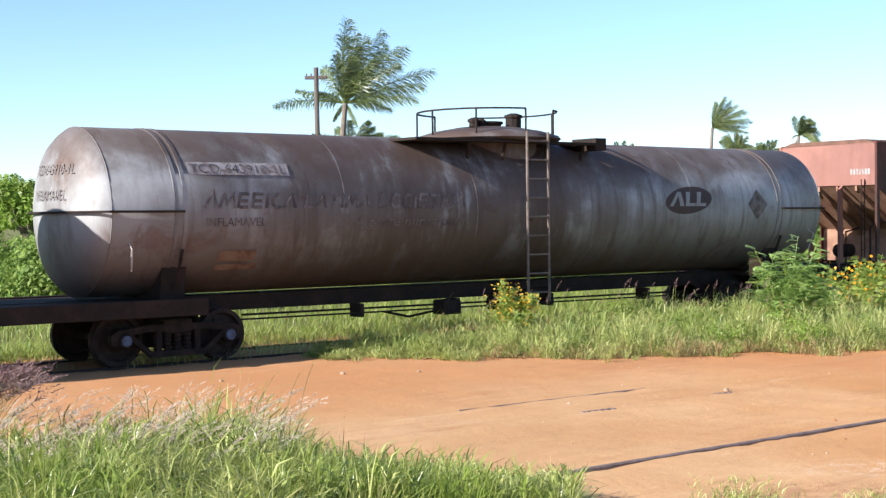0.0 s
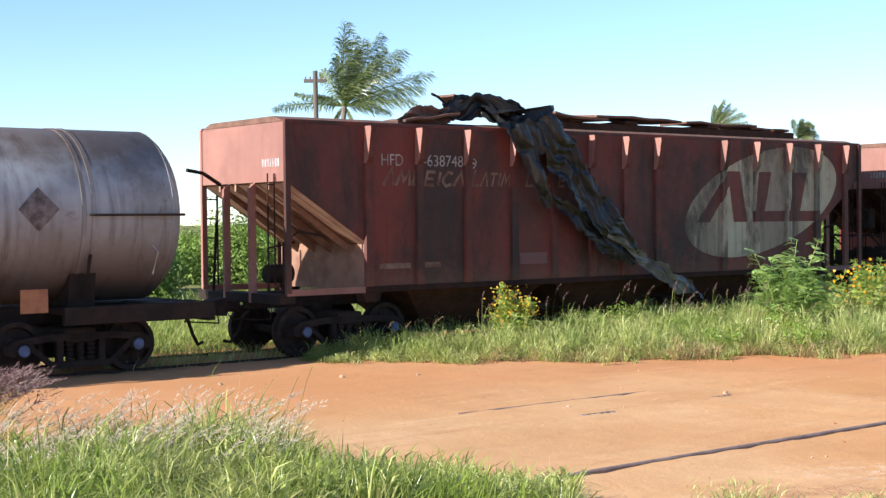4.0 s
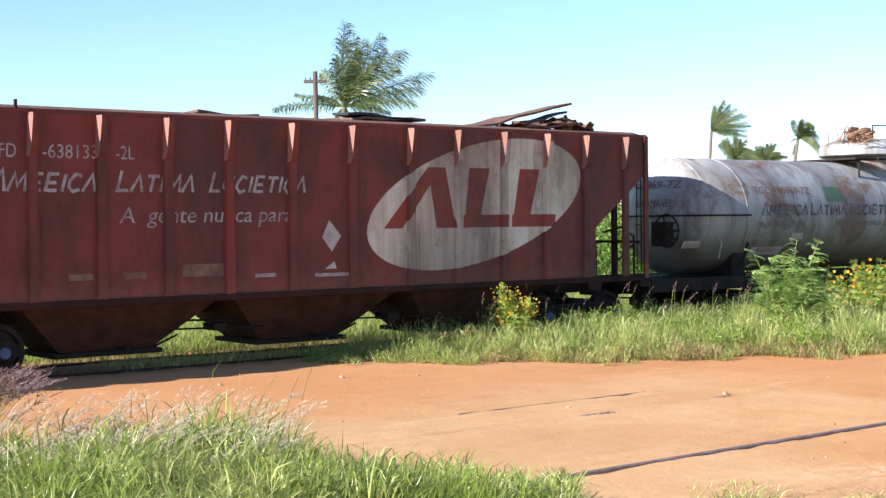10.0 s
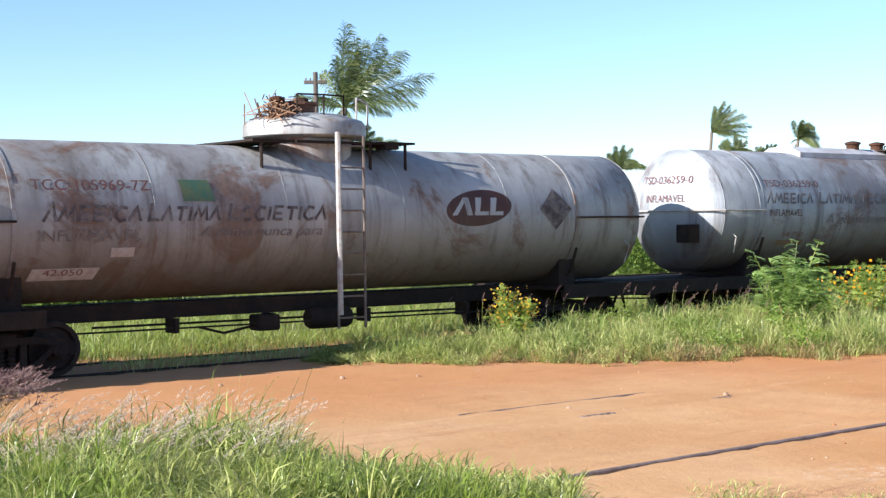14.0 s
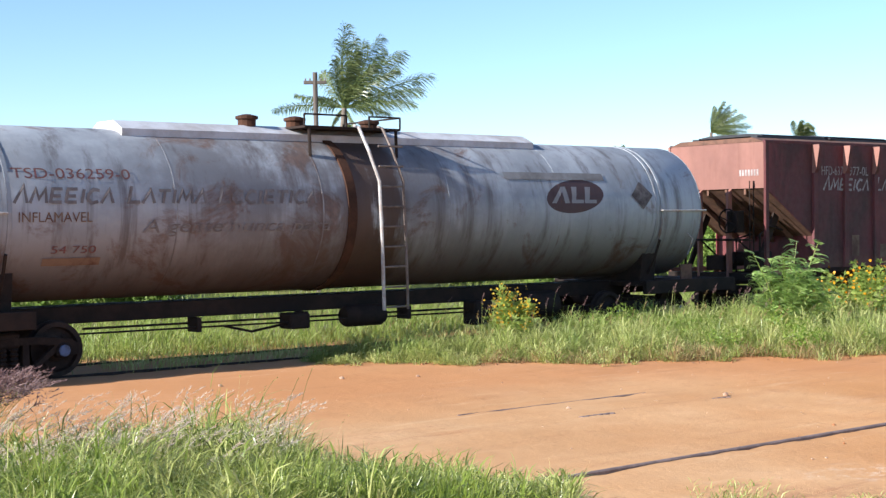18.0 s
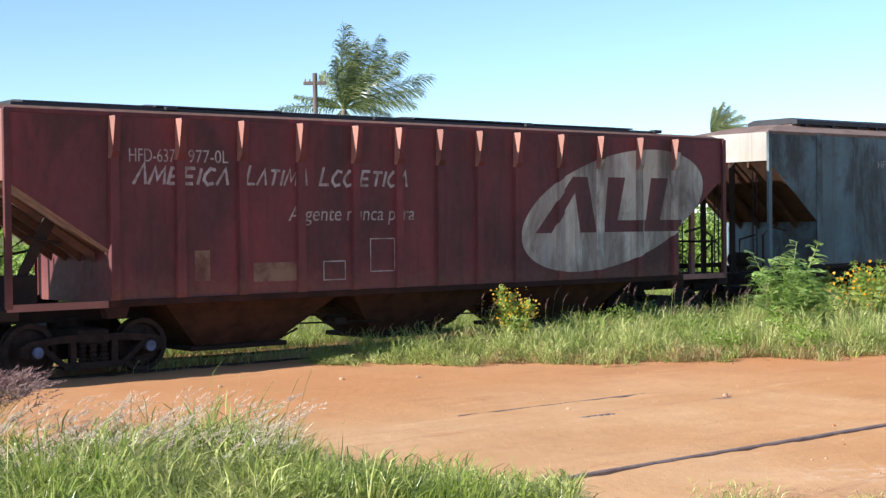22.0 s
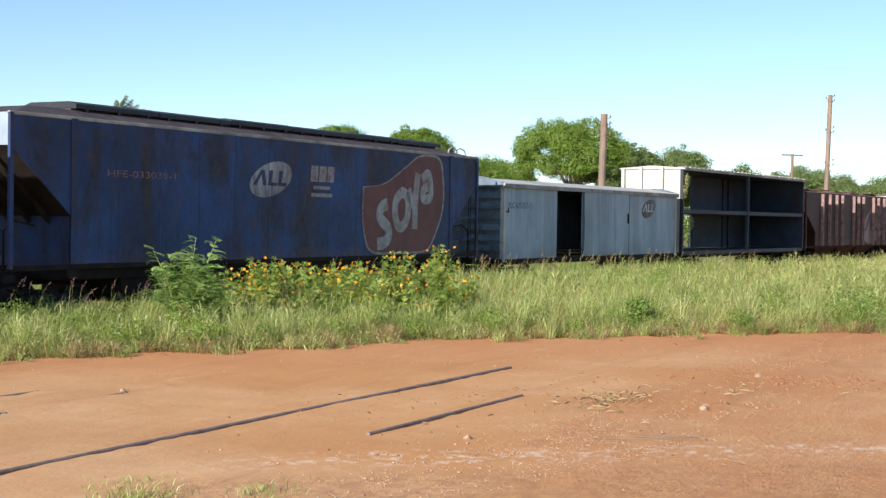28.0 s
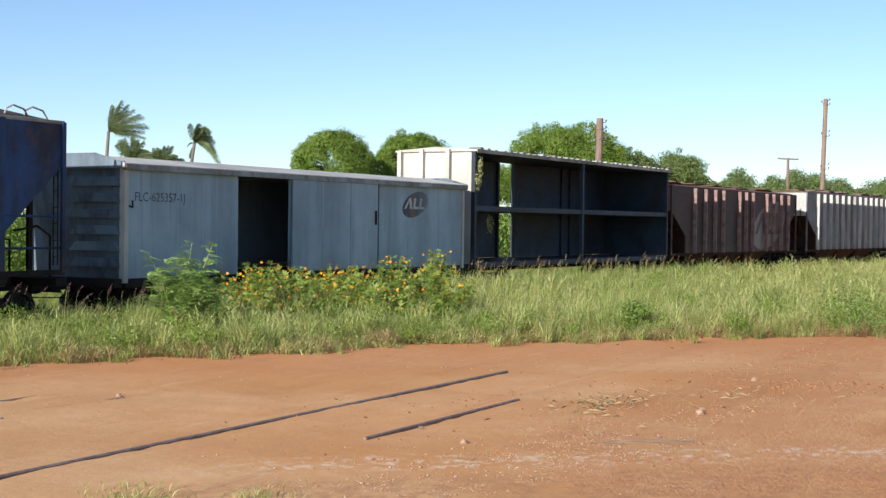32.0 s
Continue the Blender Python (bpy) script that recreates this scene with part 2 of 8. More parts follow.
# red paint with sunlight put into the tone, for ends and rib edges
M["red_end"] = wagon_paint("sunlit_red_paint", (0.325, 0.152, 0.118), (0.24, 0.11, 0.086), RUST, 0.35, 0.25, dust=0.0, smoke=0.15)
M["grey_g"] = wagon_paint("blue_grey_paint", (0.13, 0.192, 0.22), (0.083, 0.125, 0.145), (0.06, 0.045, 0.038), 0.8, 0.65, (-2.85, 3.68, 0.93, 0.42, (0.55, 0.55, 0.53), (0.09, 0.12, 0.13)), smoke=0.8, drips=(1.7, 1.7, 0.16))
M["blue_h"] = wagon_paint("dark_blue_paint", (0.030, 0.074, 0.215), (0.018, 0.040, 0.11), (0.06, 0.034, 0.024), 0.75, 0.75, (-1.25, 3.3, 0.93, 0.42, (0.5, 0.52, 0.55), (0.03, 0.06, 0.16)), smoke=0.75, drips=(1.9, 1.9, 0.25))
# end sheets of the smooth hoppers: the sun on them is put into the paint
M["blue_end"] = wagon_paint("sunlit_blue_end_paint", (0.42, 0.48, 0.56), (0.28, 0.34, 0.42), RUST, 0.3, 0.35, dust=0.0, smoke=0.2)
M["pale_end"] = wagon_paint("sunlit_pale_end_paint", (0.45, 0.43, 0.38), (0.33, 0.30, 0.26), RUST, 0.35, 0.35, dust=0.0, smoke=0.15)
M["box_i"] = wagon_paint("grey_white_paint", (0.37, 0.47, 0.545), (0.29, 0.37, 0.435), (0.10, 0.10, 0.105), 0.2, 0.4, (4.9, 2.92, 0.78, 0.36, (0.05, 0.065, 0.09), (0.5, 0.5, 0.5)), dust=0.22, smoke=0.12)
# box wagon ends: the shade on them is put into a darker paint
M["end_i"] = wagon_paint("shaded_blue_grey_paint", (0.17, 0.22, 0.27), (0.11, 0.145, 0.18), (0.08, 0.06, 0.05), 0.4, 0.5, dust=0.1)
M["edge_i"] = wagon_paint("rust_stained_roof_edge_paint", (0.34, 0.37, 0.38), (0.24, 0.23, 0.21), (0.13, 0.07, 0.04), 1.0, 0.9, dust=0.0, smoke=0.4, drips=(0.8, 0.8, 0.8))
M["edge_j"] = wagon_paint("weathered_cream_roof_edge_paint", (0.46, 0.45, 0.40), (0.27, 0.26, 0.22), (0.12, 0.09, 0.06), 0.6, 0.5, dust=0.0, smoke=0.4, drips=(2.2, 2.2, 2.2))
M["white_j"] = wagon_paint("cream_white_paint", (0.54, 0.52, 0.47), (0.44, 0.42, 0.375), (0.16, 0.09, 0.05), 0.3, 0.3, dust=0.0, smoke=0.1)
# steel of the two-deck wagon, the shade inside it put into the colour
M["dark_j"] = wagon_paint("shaded_steel_paint", (0.036, 0.058, 0.095), (0.022, 0.036, 0.06), (0.05, 0.045, 0.045), 0.2, 0.25, dust=0.1)
M["brown_k"] = wagon_paint("dull_brown_paint", (0.062, 0.032, 0.028), (0.044, 0.026, 0.024), RUST, 0.4, 0.5, (4.4, 2.5, 2.6, 1.1, (0.22, 0.22, 0.22), (0.11, 0.06, 0.05)))
M["grey_l"] = wagon_paint("dull_grey_white_paint", (0.24, 0.25, 0.26), (0.16, 0.165, 0.17), (0.12, 0.09, 0.07), 0.3, 0.4)
M["white_l"] = wagon_paint("worn_white_paint", (0.55, 0.54, 0.51), (0.42, 0.41, 0.39), (0.2, 0.13, 0.09), 0.25, 0.35, smoke=0.2)
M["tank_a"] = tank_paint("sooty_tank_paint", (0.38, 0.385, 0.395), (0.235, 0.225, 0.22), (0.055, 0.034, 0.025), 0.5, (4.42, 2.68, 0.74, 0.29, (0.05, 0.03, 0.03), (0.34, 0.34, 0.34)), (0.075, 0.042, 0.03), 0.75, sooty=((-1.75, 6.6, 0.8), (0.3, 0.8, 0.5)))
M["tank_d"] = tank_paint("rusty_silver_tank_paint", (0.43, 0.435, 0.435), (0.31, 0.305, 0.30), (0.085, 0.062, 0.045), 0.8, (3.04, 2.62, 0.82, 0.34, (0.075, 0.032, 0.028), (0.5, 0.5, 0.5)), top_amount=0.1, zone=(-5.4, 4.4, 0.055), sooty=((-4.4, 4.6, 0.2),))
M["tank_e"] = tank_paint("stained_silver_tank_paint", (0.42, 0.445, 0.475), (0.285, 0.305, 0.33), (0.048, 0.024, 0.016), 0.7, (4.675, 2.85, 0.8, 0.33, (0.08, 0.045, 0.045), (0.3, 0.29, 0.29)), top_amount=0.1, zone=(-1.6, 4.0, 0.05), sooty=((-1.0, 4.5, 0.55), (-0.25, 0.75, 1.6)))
M["frame"] = plain("black_brown_steel", (0.019, 0.014, 0.012), (0.034, 0.022, 0.017), 2.5, 0.85, spec=0.2)
M["bogie"] = plain("oily_cast_iron", (0.015, 0.0105, 0.009), (0.034, 0.023, 0.018), 3.5, 0.85, spec=0.2)
M["steel"] = plain("worn_wheel_steel", (0.02, 0.014, 0.012), (0.04, 0.027, 0.022), 6, 0.75, 0.1, spec=0.25)
M["rail"] = plain("rusty_rail_steel", (0.15, 0.105, 0.09), (0.25, 0.18, 0.155), 8, 0.65, 0.05)
# brown hopper's ribs with the sunlight on them put into the tone
M["rib_pale"] = plain("sunlit_pinkish_rib_paint", (0.30, 0.19, 0.17), (0.17, 0.10, 0.085), 3, 0.8)
M["duct"] = plain("pale_weathered_duct_paint", (0.52, 0.52, 0.54), (0.36, 0.33, 0.32), 1.6, 0.6)
M["dusty_slope"] = plain("dusty_brown_slope_sheet", (0.29, 0.17, 0.115), (0.19, 0.095, 0.065), 2, 0.85, spec=0.25)
M["ladder"] = plain("worn_brown_grey_ladder_paint", (0.17, 0.135, 0.115), (0.095, 0.07, 0.058), 7, 0.65)
M["flag"] = plain("worn_green_patch_paint", (0.05, 0.13, 0.085), (0.12, 0.14, 0.06), 3, 0.7, 0, 0.1)
M["litter"] = plain("dry_leaf_litter", (0.26, 0.15, 0.08), (0.14, 0.08, 0.045), 9, 0.9)
M["blue_cap"] = plain("blue_painted_cap", (0.075, 0.12, 0.24), (0.03, 0.04, 0.07), 6, 0.5)
M["pipe"] = plain("pale_grey_handrail_paint", (0.42, 0.41, 0.40), (0.30, 0.25, 0.22), 9, 0.55)
M["clod"] = plain("red_earth_clod", (0.36, 0.17, 0.08), (0.22, 0.10, 0.05), 9, 0.95, spec=0.15)
M["roof_rust"] = plain("faded_rusty_roof_sheet", (0.21, 0.145, 0.12), (0.14, 0.09, 0.07), 3, 0.85, spec=0.25)
M["roof_dark"] = plain("dark_violet_grey_roof_sheet", (0.075, 0.058, 0.06), (0.035, 0.028, 0.03), 2.0, 0.8, spec=0.25, stretch=(2.5, 0.6, 1))
# darkened red for slopes, posts and sills: soot, with their shade put in
M["soot_shade_red"] = plain("sooty_shaded_red_sheet", (0.046, 0.019, 0.013), (0.024, 0.012, 0.009), 2, 0.9, spec=0.2)
M["rust_dark"] = plain("grimy_rusted_sheet", (0.075, 0.034, 0.02), (0.04, 0.02, 0.013), 3, 0.9, spec=0.2)
M["rust_bright"] = plain("orange_brown_rusted_sheet", (0.23, 0.105, 0.06), (0.11, 0.05, 0.032), 4, 0.85)
M["rust"] = plain("rusted_sheet", (0.16, 0.078, 0.05), (0.09, 0.045, 0.03), 5, 0.85)
M["tarp"] = plain("black_plastic_sheet", (0.009, 0.0085, 0.0085), (0.016, 0.0155, 0.0155), 2.2, 0.36, 0, 0.5, dist=0.03, spec=0.3)
M["sack"] = plain("grey_plastic_strip", (0.15, 0.142, 0.13), (0.02, 0.019, 0.018), 3.2, 0.4, 0, 0.6, dist=0.04)
M["hatch"] = plain("black_hatch_cover", (0.012, 0.013, 0.018), (0.022, 0.022, 0.026), 4, 0.6)
M["letter_w"] = plain("worn_white_lettering", (0.36, 0.33, 0.32), (0.17, 0.125, 0.115), 6, 0.7, 0, 0.1)
M["letter_f"] = plain("faded_lettering", (0.19, 0.12, 0.08), (0.09, 0.035, 0.025), 3, 0.8, 0, 0.1)
M["letter_d"] = plain("dark_worn_lettering", (0.062, 0.046, 0.043), (0.19, 0.16, 0.15), 4.5, 0.75, 0, 0.1)
M["stain"] = plain("faded_grey_band_paint", (0.22, 0.215, 0.215), (0.13, 0.12, 0.115), 1.5, 0.7, 0, 0.1)
M["letter_p"] = plain("dull_pink_lettering", (0.27, 0.15, 0.14), (0.12, 0.075, 0.08), 5, 0.75, 0, 0.1)
M["letter_n"] = plain("dark_blue_grey_lettering", (0.035, 0.04, 0.05), (0.10, 0.12, 0.14), 4.5, 0.75, 0, 0.1)
M["letter_g"] = plain("grey_brown_worn_lettering", (0.20, 0.175, 0.165), (0.115, 0.095, 0.09), 4, 0.75, 0, 0.1)
M["letter_r"] = plain("red_lettering", (0.17, 0.06, 0.056), (0.13, 0.075, 0.07), 8, 0.75, 0, 0.1)
M["letter_b"] = plain("worn_pale_badge_paint", (0.38, 0.39, 0.40), (0.24, 0.20, 0.17), 2.5, 0.7, 0, 0.1)
M["letter_y"] = plain("faded_yellow_lettering", (0.33, 0.205, 0.04), (0.11, 0.10, 0.07), 1.3, 0.75, 0, 0.1)
M["sign_w"] = plain("white_label_plate", (0.42, 0.375, 0.35), (0.31, 0.255, 0.235), 7, 0.65, 0, 0.1)
M["badge"] = plain("brown_red_badge", (0.18, 0.066, 0.06), (0.12, 0.048, 0.046), 1.2, 0.7, 0, 0.1)
M["wood_board"] = plain("orange_board", (0.34, 0.15, 0.07), (0.24, 0.10, 0.05), 6, 0.8)
M["nest"] = plain("dry_twigs", (0.30, 0.17, 0.10), (0.18, 0.10, 0.06), 8, 0.9)
M["bark"] = plain("palm_bark", (0.20, 0.16, 0.125), (0.12, 0.095, 0.075), 4, 0.9, 0, 0.6, stretch=(1, 1, 3), dist=0.03)
M["pole_dark"] = plain("dark_pole_wood", (0.12, 0.095, 0.08), (0.08, 0.065, 0.055), 5, 0.9, 0, 0.5, stretch=(1, 1, 0.15))
M["pole"] = plain("weathered_pole_wood", (0.25, 0.17, 0.125), (0.16, 0.115, 0.09), 5, 0.9, 0, 0.5, stretch=(1, 1, 0.15))
M["stone"] = plain("pale_stone", (0.42, 0.29, 0.2), (0.26, 0.14, 0.085), 9, 0.9)
M["dry_grass"] = leafy("dry_grass", (0.33, 0.23, 0.10), (0.47, 0.36, 0.18), (0.27, 0.16, 0.07), 0.0, 0.4, 0.7)
M["twig"] = plain("dry_stalks", (0.33, 0.23, 0.11), (0.19, 0.12, 0.06), 9, 0.9)
M["grass_near"] = leafy("long_green_grass", (0.135, 0.195, 0.026), (0.76, 0.77, 0.31), (0.40, 0.455, 0.10), 0.4, 0.45, 0.28, patch=(0.2, 0.28, 0.04))
M["grass_mid"] = leafy("verge_grass", (0.24, 0.31, 0.055), (0.80, 0.80, 0.36), (0.48, 0.54, 0.17), 0.5, 0.5, patch=(0.24, 0.34, 0.07))
M["grass_far"] = leafy("field_grass", (0.20, 0.28, 0.05), (0.36, 0.42, 0.11), (0.18, 0.24, 0.05), 0.35, 0.5)
M["plume"] = leafy("pinkish_seed_plumes", (0.72, 0.60, 0.50), (0.58, 0.44, 0.36), (0.76, 0.68, 0.56), 0.0, 0.45, 0.7)
M["plume_d"] = leafy("mauve_seed_plumes", (0.24, 0.14, 0.13), (0.15, 0.08, 0.08), (0.32, 0.22, 0.20), 0.0, 0.4, 0.7)
M["leaf_bush"] = leafy("feathery_shrub_leaf", (0.24, 0.38, 0.09), (0.46, 0.57, 0.22), (0.30, 0.43, 0.12), 0.0, 0.45)
M["leaf_flower"] = leafy("flower_stem_leaf", (0.21, 0.31, 0.055), (0.38, 0.45, 0.12), (0.27, 0.34, 0.07), 0.0, 0.45)
M["leaf_weed"] = leafy("dry_weed_leaf", (0.36, 0.36, 0.16), (0.24, 0.30, 0.09), (0.42, 0.37, 0.2), 0.2, 0.4)
M["petal"] = leafy("orange_yellow_petal", (0.80, 0.36, 0.015), (0.74, 0.26, 0.01), (0.84, 0.46, 0.02), 0.0, 0.3)
M["petal_y"] = leafy("small_yellow_petal", (0.66, 0.40, 0.03), (0.55, 0.27, 0.02), (0.66, 0.44, 0.05), 0.0, 0.3)
M["leaf_tree"] = leafy("broad_tree_leaf", (0.17, 0.28, 0.035), (0.25, 0.36, 0.055), (0.21, 0.28, 0.055), 0.22, 0.5)
M["leaf_scrub"] = leafy("scrub_tree_leaf", (0.13, 0.21, 0.05), (0.24, 0.31, 0.10), (0.20, 0.24, 0.10), 0.25, 0.45)
M["leaf_hedge"] = leafy("hedge_leaf", (0.13, 0.22, 0.035), (0.25, 0.34, 0.07), (0.16, 0.25, 0.045), 0.1, 0.4, 0.6)
M["leaf_palm"] = leafy("palm_leaflet", (0.05, 0.08, 0.033), (0.25, 0.29, 0.10), (0.08, 0.115, 0.045), 0.06, 0.25, 0.25)
M["porcelain"] = plain("brown_insulator", (0.2, 0.16, 0.13), (0.12, 0.1, 0.09), 9, 0.35)


# ---------------------------------------------------------------- mesh helpers
def part(name, bm, material, parent=None, label="", loc=None, smooth=False):
    """Links a bmesh as one mesh object, under a thing or a part."""
    me = bpy.data.meshes.new(name)
    bmesh.ops.recalc_face_normals(bm, faces=bm.faces)
    bm.to_mesh(me)
    bm.free()
    me.materials.append(M[material])
    if smooth:
        me.polygons.foreach_set("use_smooth", [True] * len(me.polygons))
        me.set_sharp_from_angle(angle=radians(40))
    ob = new(name, me)
    if parent is not None:
        ob.parent = parent
    if loc is not None:
        ob.location = loc
    return tagged(ob, label)


def again(name, ob, parent, loc, rz=0.0):
    """Another object on the same mesh."""
    o = new(name, ob.data)
    o.parent = parent
    o.location = loc
    o.rotation_euler = (0, 0, rz)
    return o


def raw(name, verts, faces, material, parent=None, smooth=False):
    me = bpy.data.meshes.new(name)
    me.from_pydata(verts, [], faces)
    me.materials.append(M[material])
    if smooth:
        me.polygons.foreach_set("use_smooth", [True] * len(me.polygons))
    ob = new(name, me)
    if parent is not None:
        ob.parent = parent
    return ob


def fast_mesh(name, V, quads, tris, material, label="", kind="", parent=None, category=""):
    me = bpy.data.meshes.new(name)
    nq, nt = len(quads), len(tris)
    me.vertices.add(len(V))
    me.vertices.foreach_set("co", np.asarray(V, dtype=np.float32).ravel())
    loops = np.concatenate([np.asarray(quads).ravel(), np.asarray(tris).ravel()]).astype(np.int32)
    me.loops.add(len(loops))
    me.loops.foreach_set("vertex_index", loops)
    me.polygons.add(nq + nt)
    me.polygons.foreach_set("loop_start", np.concatenate([np.arange(nq) * 4, nq * 4 + np.arange(nt) * 3]).astype(np.int32))
    me.update(calc_edges=True)
    me.materials.append(M[material])
    ob = new(name, me)
    if parent is not None:
        ob.parent = parent
    return tagged(ob, label, category, kind=kind)


def leaf_cloud(name, blobs, n, size, material, parent=None, label="", seed=1, inner=0.55, kind="", category="", ruffle=0.45):
    """Leaves scattered through lumpy blobs (centre, radii), thicker towards their skin."""
    r = np.random.RandomState(seed)
    vol = np.array([rx * ry + ry * rz + rx * rz for _, (rx, ry, rz) in blobs])
    pick = r.choice(len(blobs), n, p=vol / vol.sum())
    C = np.array([b[0] for b in blobs])[pick]
    R = np.array([b[1] for b in blobs])[pick]
    d = r.randn(n, 3)
    d /= np.linalg.norm(d, axis=1)[:, None]
    rad = inner + (1.08 - inner) * r.rand(n) ** 0.5
    lump = 1 + 0.14 * np.sin(d[:, 0] * 7 + pick) * np.sin(d[:, 1] * 6 + 2 * pick) + 0.1 * np.sin(d[:, 2] * 9 + pick)
    P = C + d * R * (rad * lump)[:, None]
    nrm = d + r.randn(n, 3) * ruffle + np.array([0, 0, 0.35])
    nrm /= np.linalg.norm(nrm, axis=1)[:, None]
    u = np.cross(nrm, r.randn(n, 3))
    u /= np.linalg.norm(u, axis=1)[:, None]
    v = np.cross(nrm, u)
    s = size * (0.6 + 0.8 * r.rand(n))
    u, v = u * s[:, None], v * (s * 0.45)[:, None]
    V = np.stack([P - u, P - v + nrm * 0.1 * s[:, None], P + u, P + v + nrm * 0.1 * s[:, None]], 1).reshape(-1, 3)
    i = (np.arange(n) * 4)[:, None]
    return fast_mesh(name, V, i + np.array([0, 1, 2, 3]), np.zeros((0, 3), int), material, label, kind, parent, category)


def box(bm, x0, x1, y0, y1, z0, z1, bev=0.0):
    vs = [bm.verts.new((x, y, z)) for x in (x0, x1) for y in (y0, y1) for z in (z0, z1)]
    fs = [bm.faces.new([vs[i] for i in q]) for q in ((0, 1, 3, 2), (4, 6, 7, 5), (0, 4, 5, 1), (2, 3, 7, 6), (0, 2, 6, 4), (1, 5, 7, 3))]
    if bev:
        es = list({e for f in fs for e in f.edges})
        bmesh.ops.bevel(bm, geom=es, offset=bev, segments=1, affect="EDGES")
    return bm


def prism(bm, poly, y0, y1):
    """A polygon in x, z drawn out from y0 to y1."""
    a = [bm.verts.new((x, y0, z)) for x, z in poly]
    b = [bm.verts.new((x, y1, z)) for x, z in poly]
    bm.faces.new(a)
    bm.faces.new(b[::-1])
    for i in range(len(poly)):
        j = (i + 1) % len(poly)
        bm.faces.new((a[j], a[i], b[i], b[j]))
    return bm


def prism_x(bm, poly, x0, x1):
    """A polygon in y, z drawn out from x0 to x1."""
    a = [bm.verts.new((x0, y, z)) for y, z in poly]
    b = [bm.verts.new((x1, y, z)) for y, z in poly]
    bm.faces.new(a[::-1])
    bm.faces.new(b)
    for i in range(len(poly)):
        j = (i + 1) % len(poly)
        bm.faces.new((a[i], a[j], b[j], b[i]))
    return bm


def rod(bm, pts, r, n=8, r1=None):
    """A round rod along points."""
    pts = [Vector(p) for p in pts]
    rings = []
    for i, p in enumerate(pts):
        d = (pts[min(i + 1, len(pts) - 1)] - pts[max(i - 1, 0)]).normalized()
        u = d.cross(Vector((0, 0, 1)) if abs(d.z) < 0.95 else Vector((1, 0, 0))).normalized()
        w = d.cross(u)
        rr = r if r1 is None else r + (r1 - r) * i / (len(pts) - 1)
        rings.append([bm.verts.new(p + rr * (math.cos(2 * math.pi * k / n) * u + math.sin(2 * math.pi * k / n) * w)) for k in range(n)])
    for a, b in zip(rings, rings[1:]):
        for k in range(n):
            bm.faces.new((a[k], a[(k + 1) % n], b[(k + 1) % n], b[k]))
    bm.faces.new(rings[0][::-1])
    bm.faces.new(rings[-1])
    return bm


def lathe(bm, prof, axis="y", n=24, c=(0, 0, 0)):
    """A profile of (along, radius) turned round an axis through c."""
    rings = []
    for s, r in prof:
        ring = []
        for k in range(n):
            a = 2 * math.pi * k / n
            p, q = r * math.cos(a), r * math.sin(a)
            v = {"y": (p, s, q), "x": (s, p, q), "z": (p, q, s)}[axis]
            ring.append(bm.verts.new((v[0] + c[0], v[1] + c[1], v[2] + c[2])))
        rings.append(ring)
    for a, b in zip(rings, rings[1:]):
        for k in range(n):
            bm.faces.new((a[k], a[(k + 1) % n], b[(k + 1) % n], b[k]))
    if prof[0][1] > 1e-4:
        bm.faces.new(rings[0][::-1])
    if prof[-1][1] > 1e-4:
        bm.faces.new(rings[-1])
    bmesh.ops.remove_doubles(bm, verts=bm.verts, dist=1e-5)
    return bm


def text_mesh(words, size, shear=0.0, width=None):
    """Verts and faces of a line of writing in x, y, starting at 0, with its width."""
    cu = bpy.data.curves.new("writing", "FONT")
    cu.body, cu.size, cu.shear = words, size, shear
    ob = bpy.data.objects.new("writing", cu)
    scene.collection.objects.link(ob)
    me = bpy.data.meshes.new_from_object(ob.evaluated_get(bpy.context.evaluated_depsgraph_get()))
    vs = [tuple(v.co) for v in me.vertices]
    fs = [tuple(p.vertices) for p in me.polygons]
    bpy.data.objects.remove(ob)
    bpy.data.meshes.remove(me)
    bpy.data.curves.remove(cu)
    x1 = max(v[0] for v in vs)
    if width:
        vs = [(v[0] * width / x1, v[1], 0) for v in vs]
        x1 = width
    return vs, fs, x1


def side_text(parent, words, x, z, size, material, y=-1.468, width=None, shear=0.0, name="lettering", tank=None, label=""):
    """Writing on the near side; on a tank it follows the shell (radius, axis height)."""
    vs, fs, _ = text_mesh(words, size, shear, width)
    return tagged(raw(name, [wrap(x + u, z + v, y, tank) for u, v, _ in vs], fs, material, parent), kind="stuff" if len(words) > 1 else "")


def wrap(x, z, y, tank, lift=0.012):
    if tank:
        r, zc = tank
        a = (z - zc) / r
        return (x, -(r + lift) * math.cos(a), zc + (r + lift) * math.sin(a))
    return (x, y, z)


def side_bars(parent, x, z, widths, h, material, y=-1.468, gap=0.05, shear=0.25, tank=None, name="lettering_bar"):
    """Plain bars for a line of writing that is not spelled out."""
    vs, fs = [], []
    for w in widths:
        i = len(vs)
        n = max(1, int(w / 0.35))
        for k in range(n + 1):
            u = x + w * k / n
            vs += [wrap(u, z, y, tank), wrap(u + shear * h, z + h, y, tank)]
        fs += [(i + 2 * k, i + 2 * k + 2, i + 2 * k + 3, i + 2 * k + 1) for k in range(n)]
        x += w + gap
    return tagged(raw(name, vs, fs, material, parent), kind="stuff" if len(widths) > 1 else "")


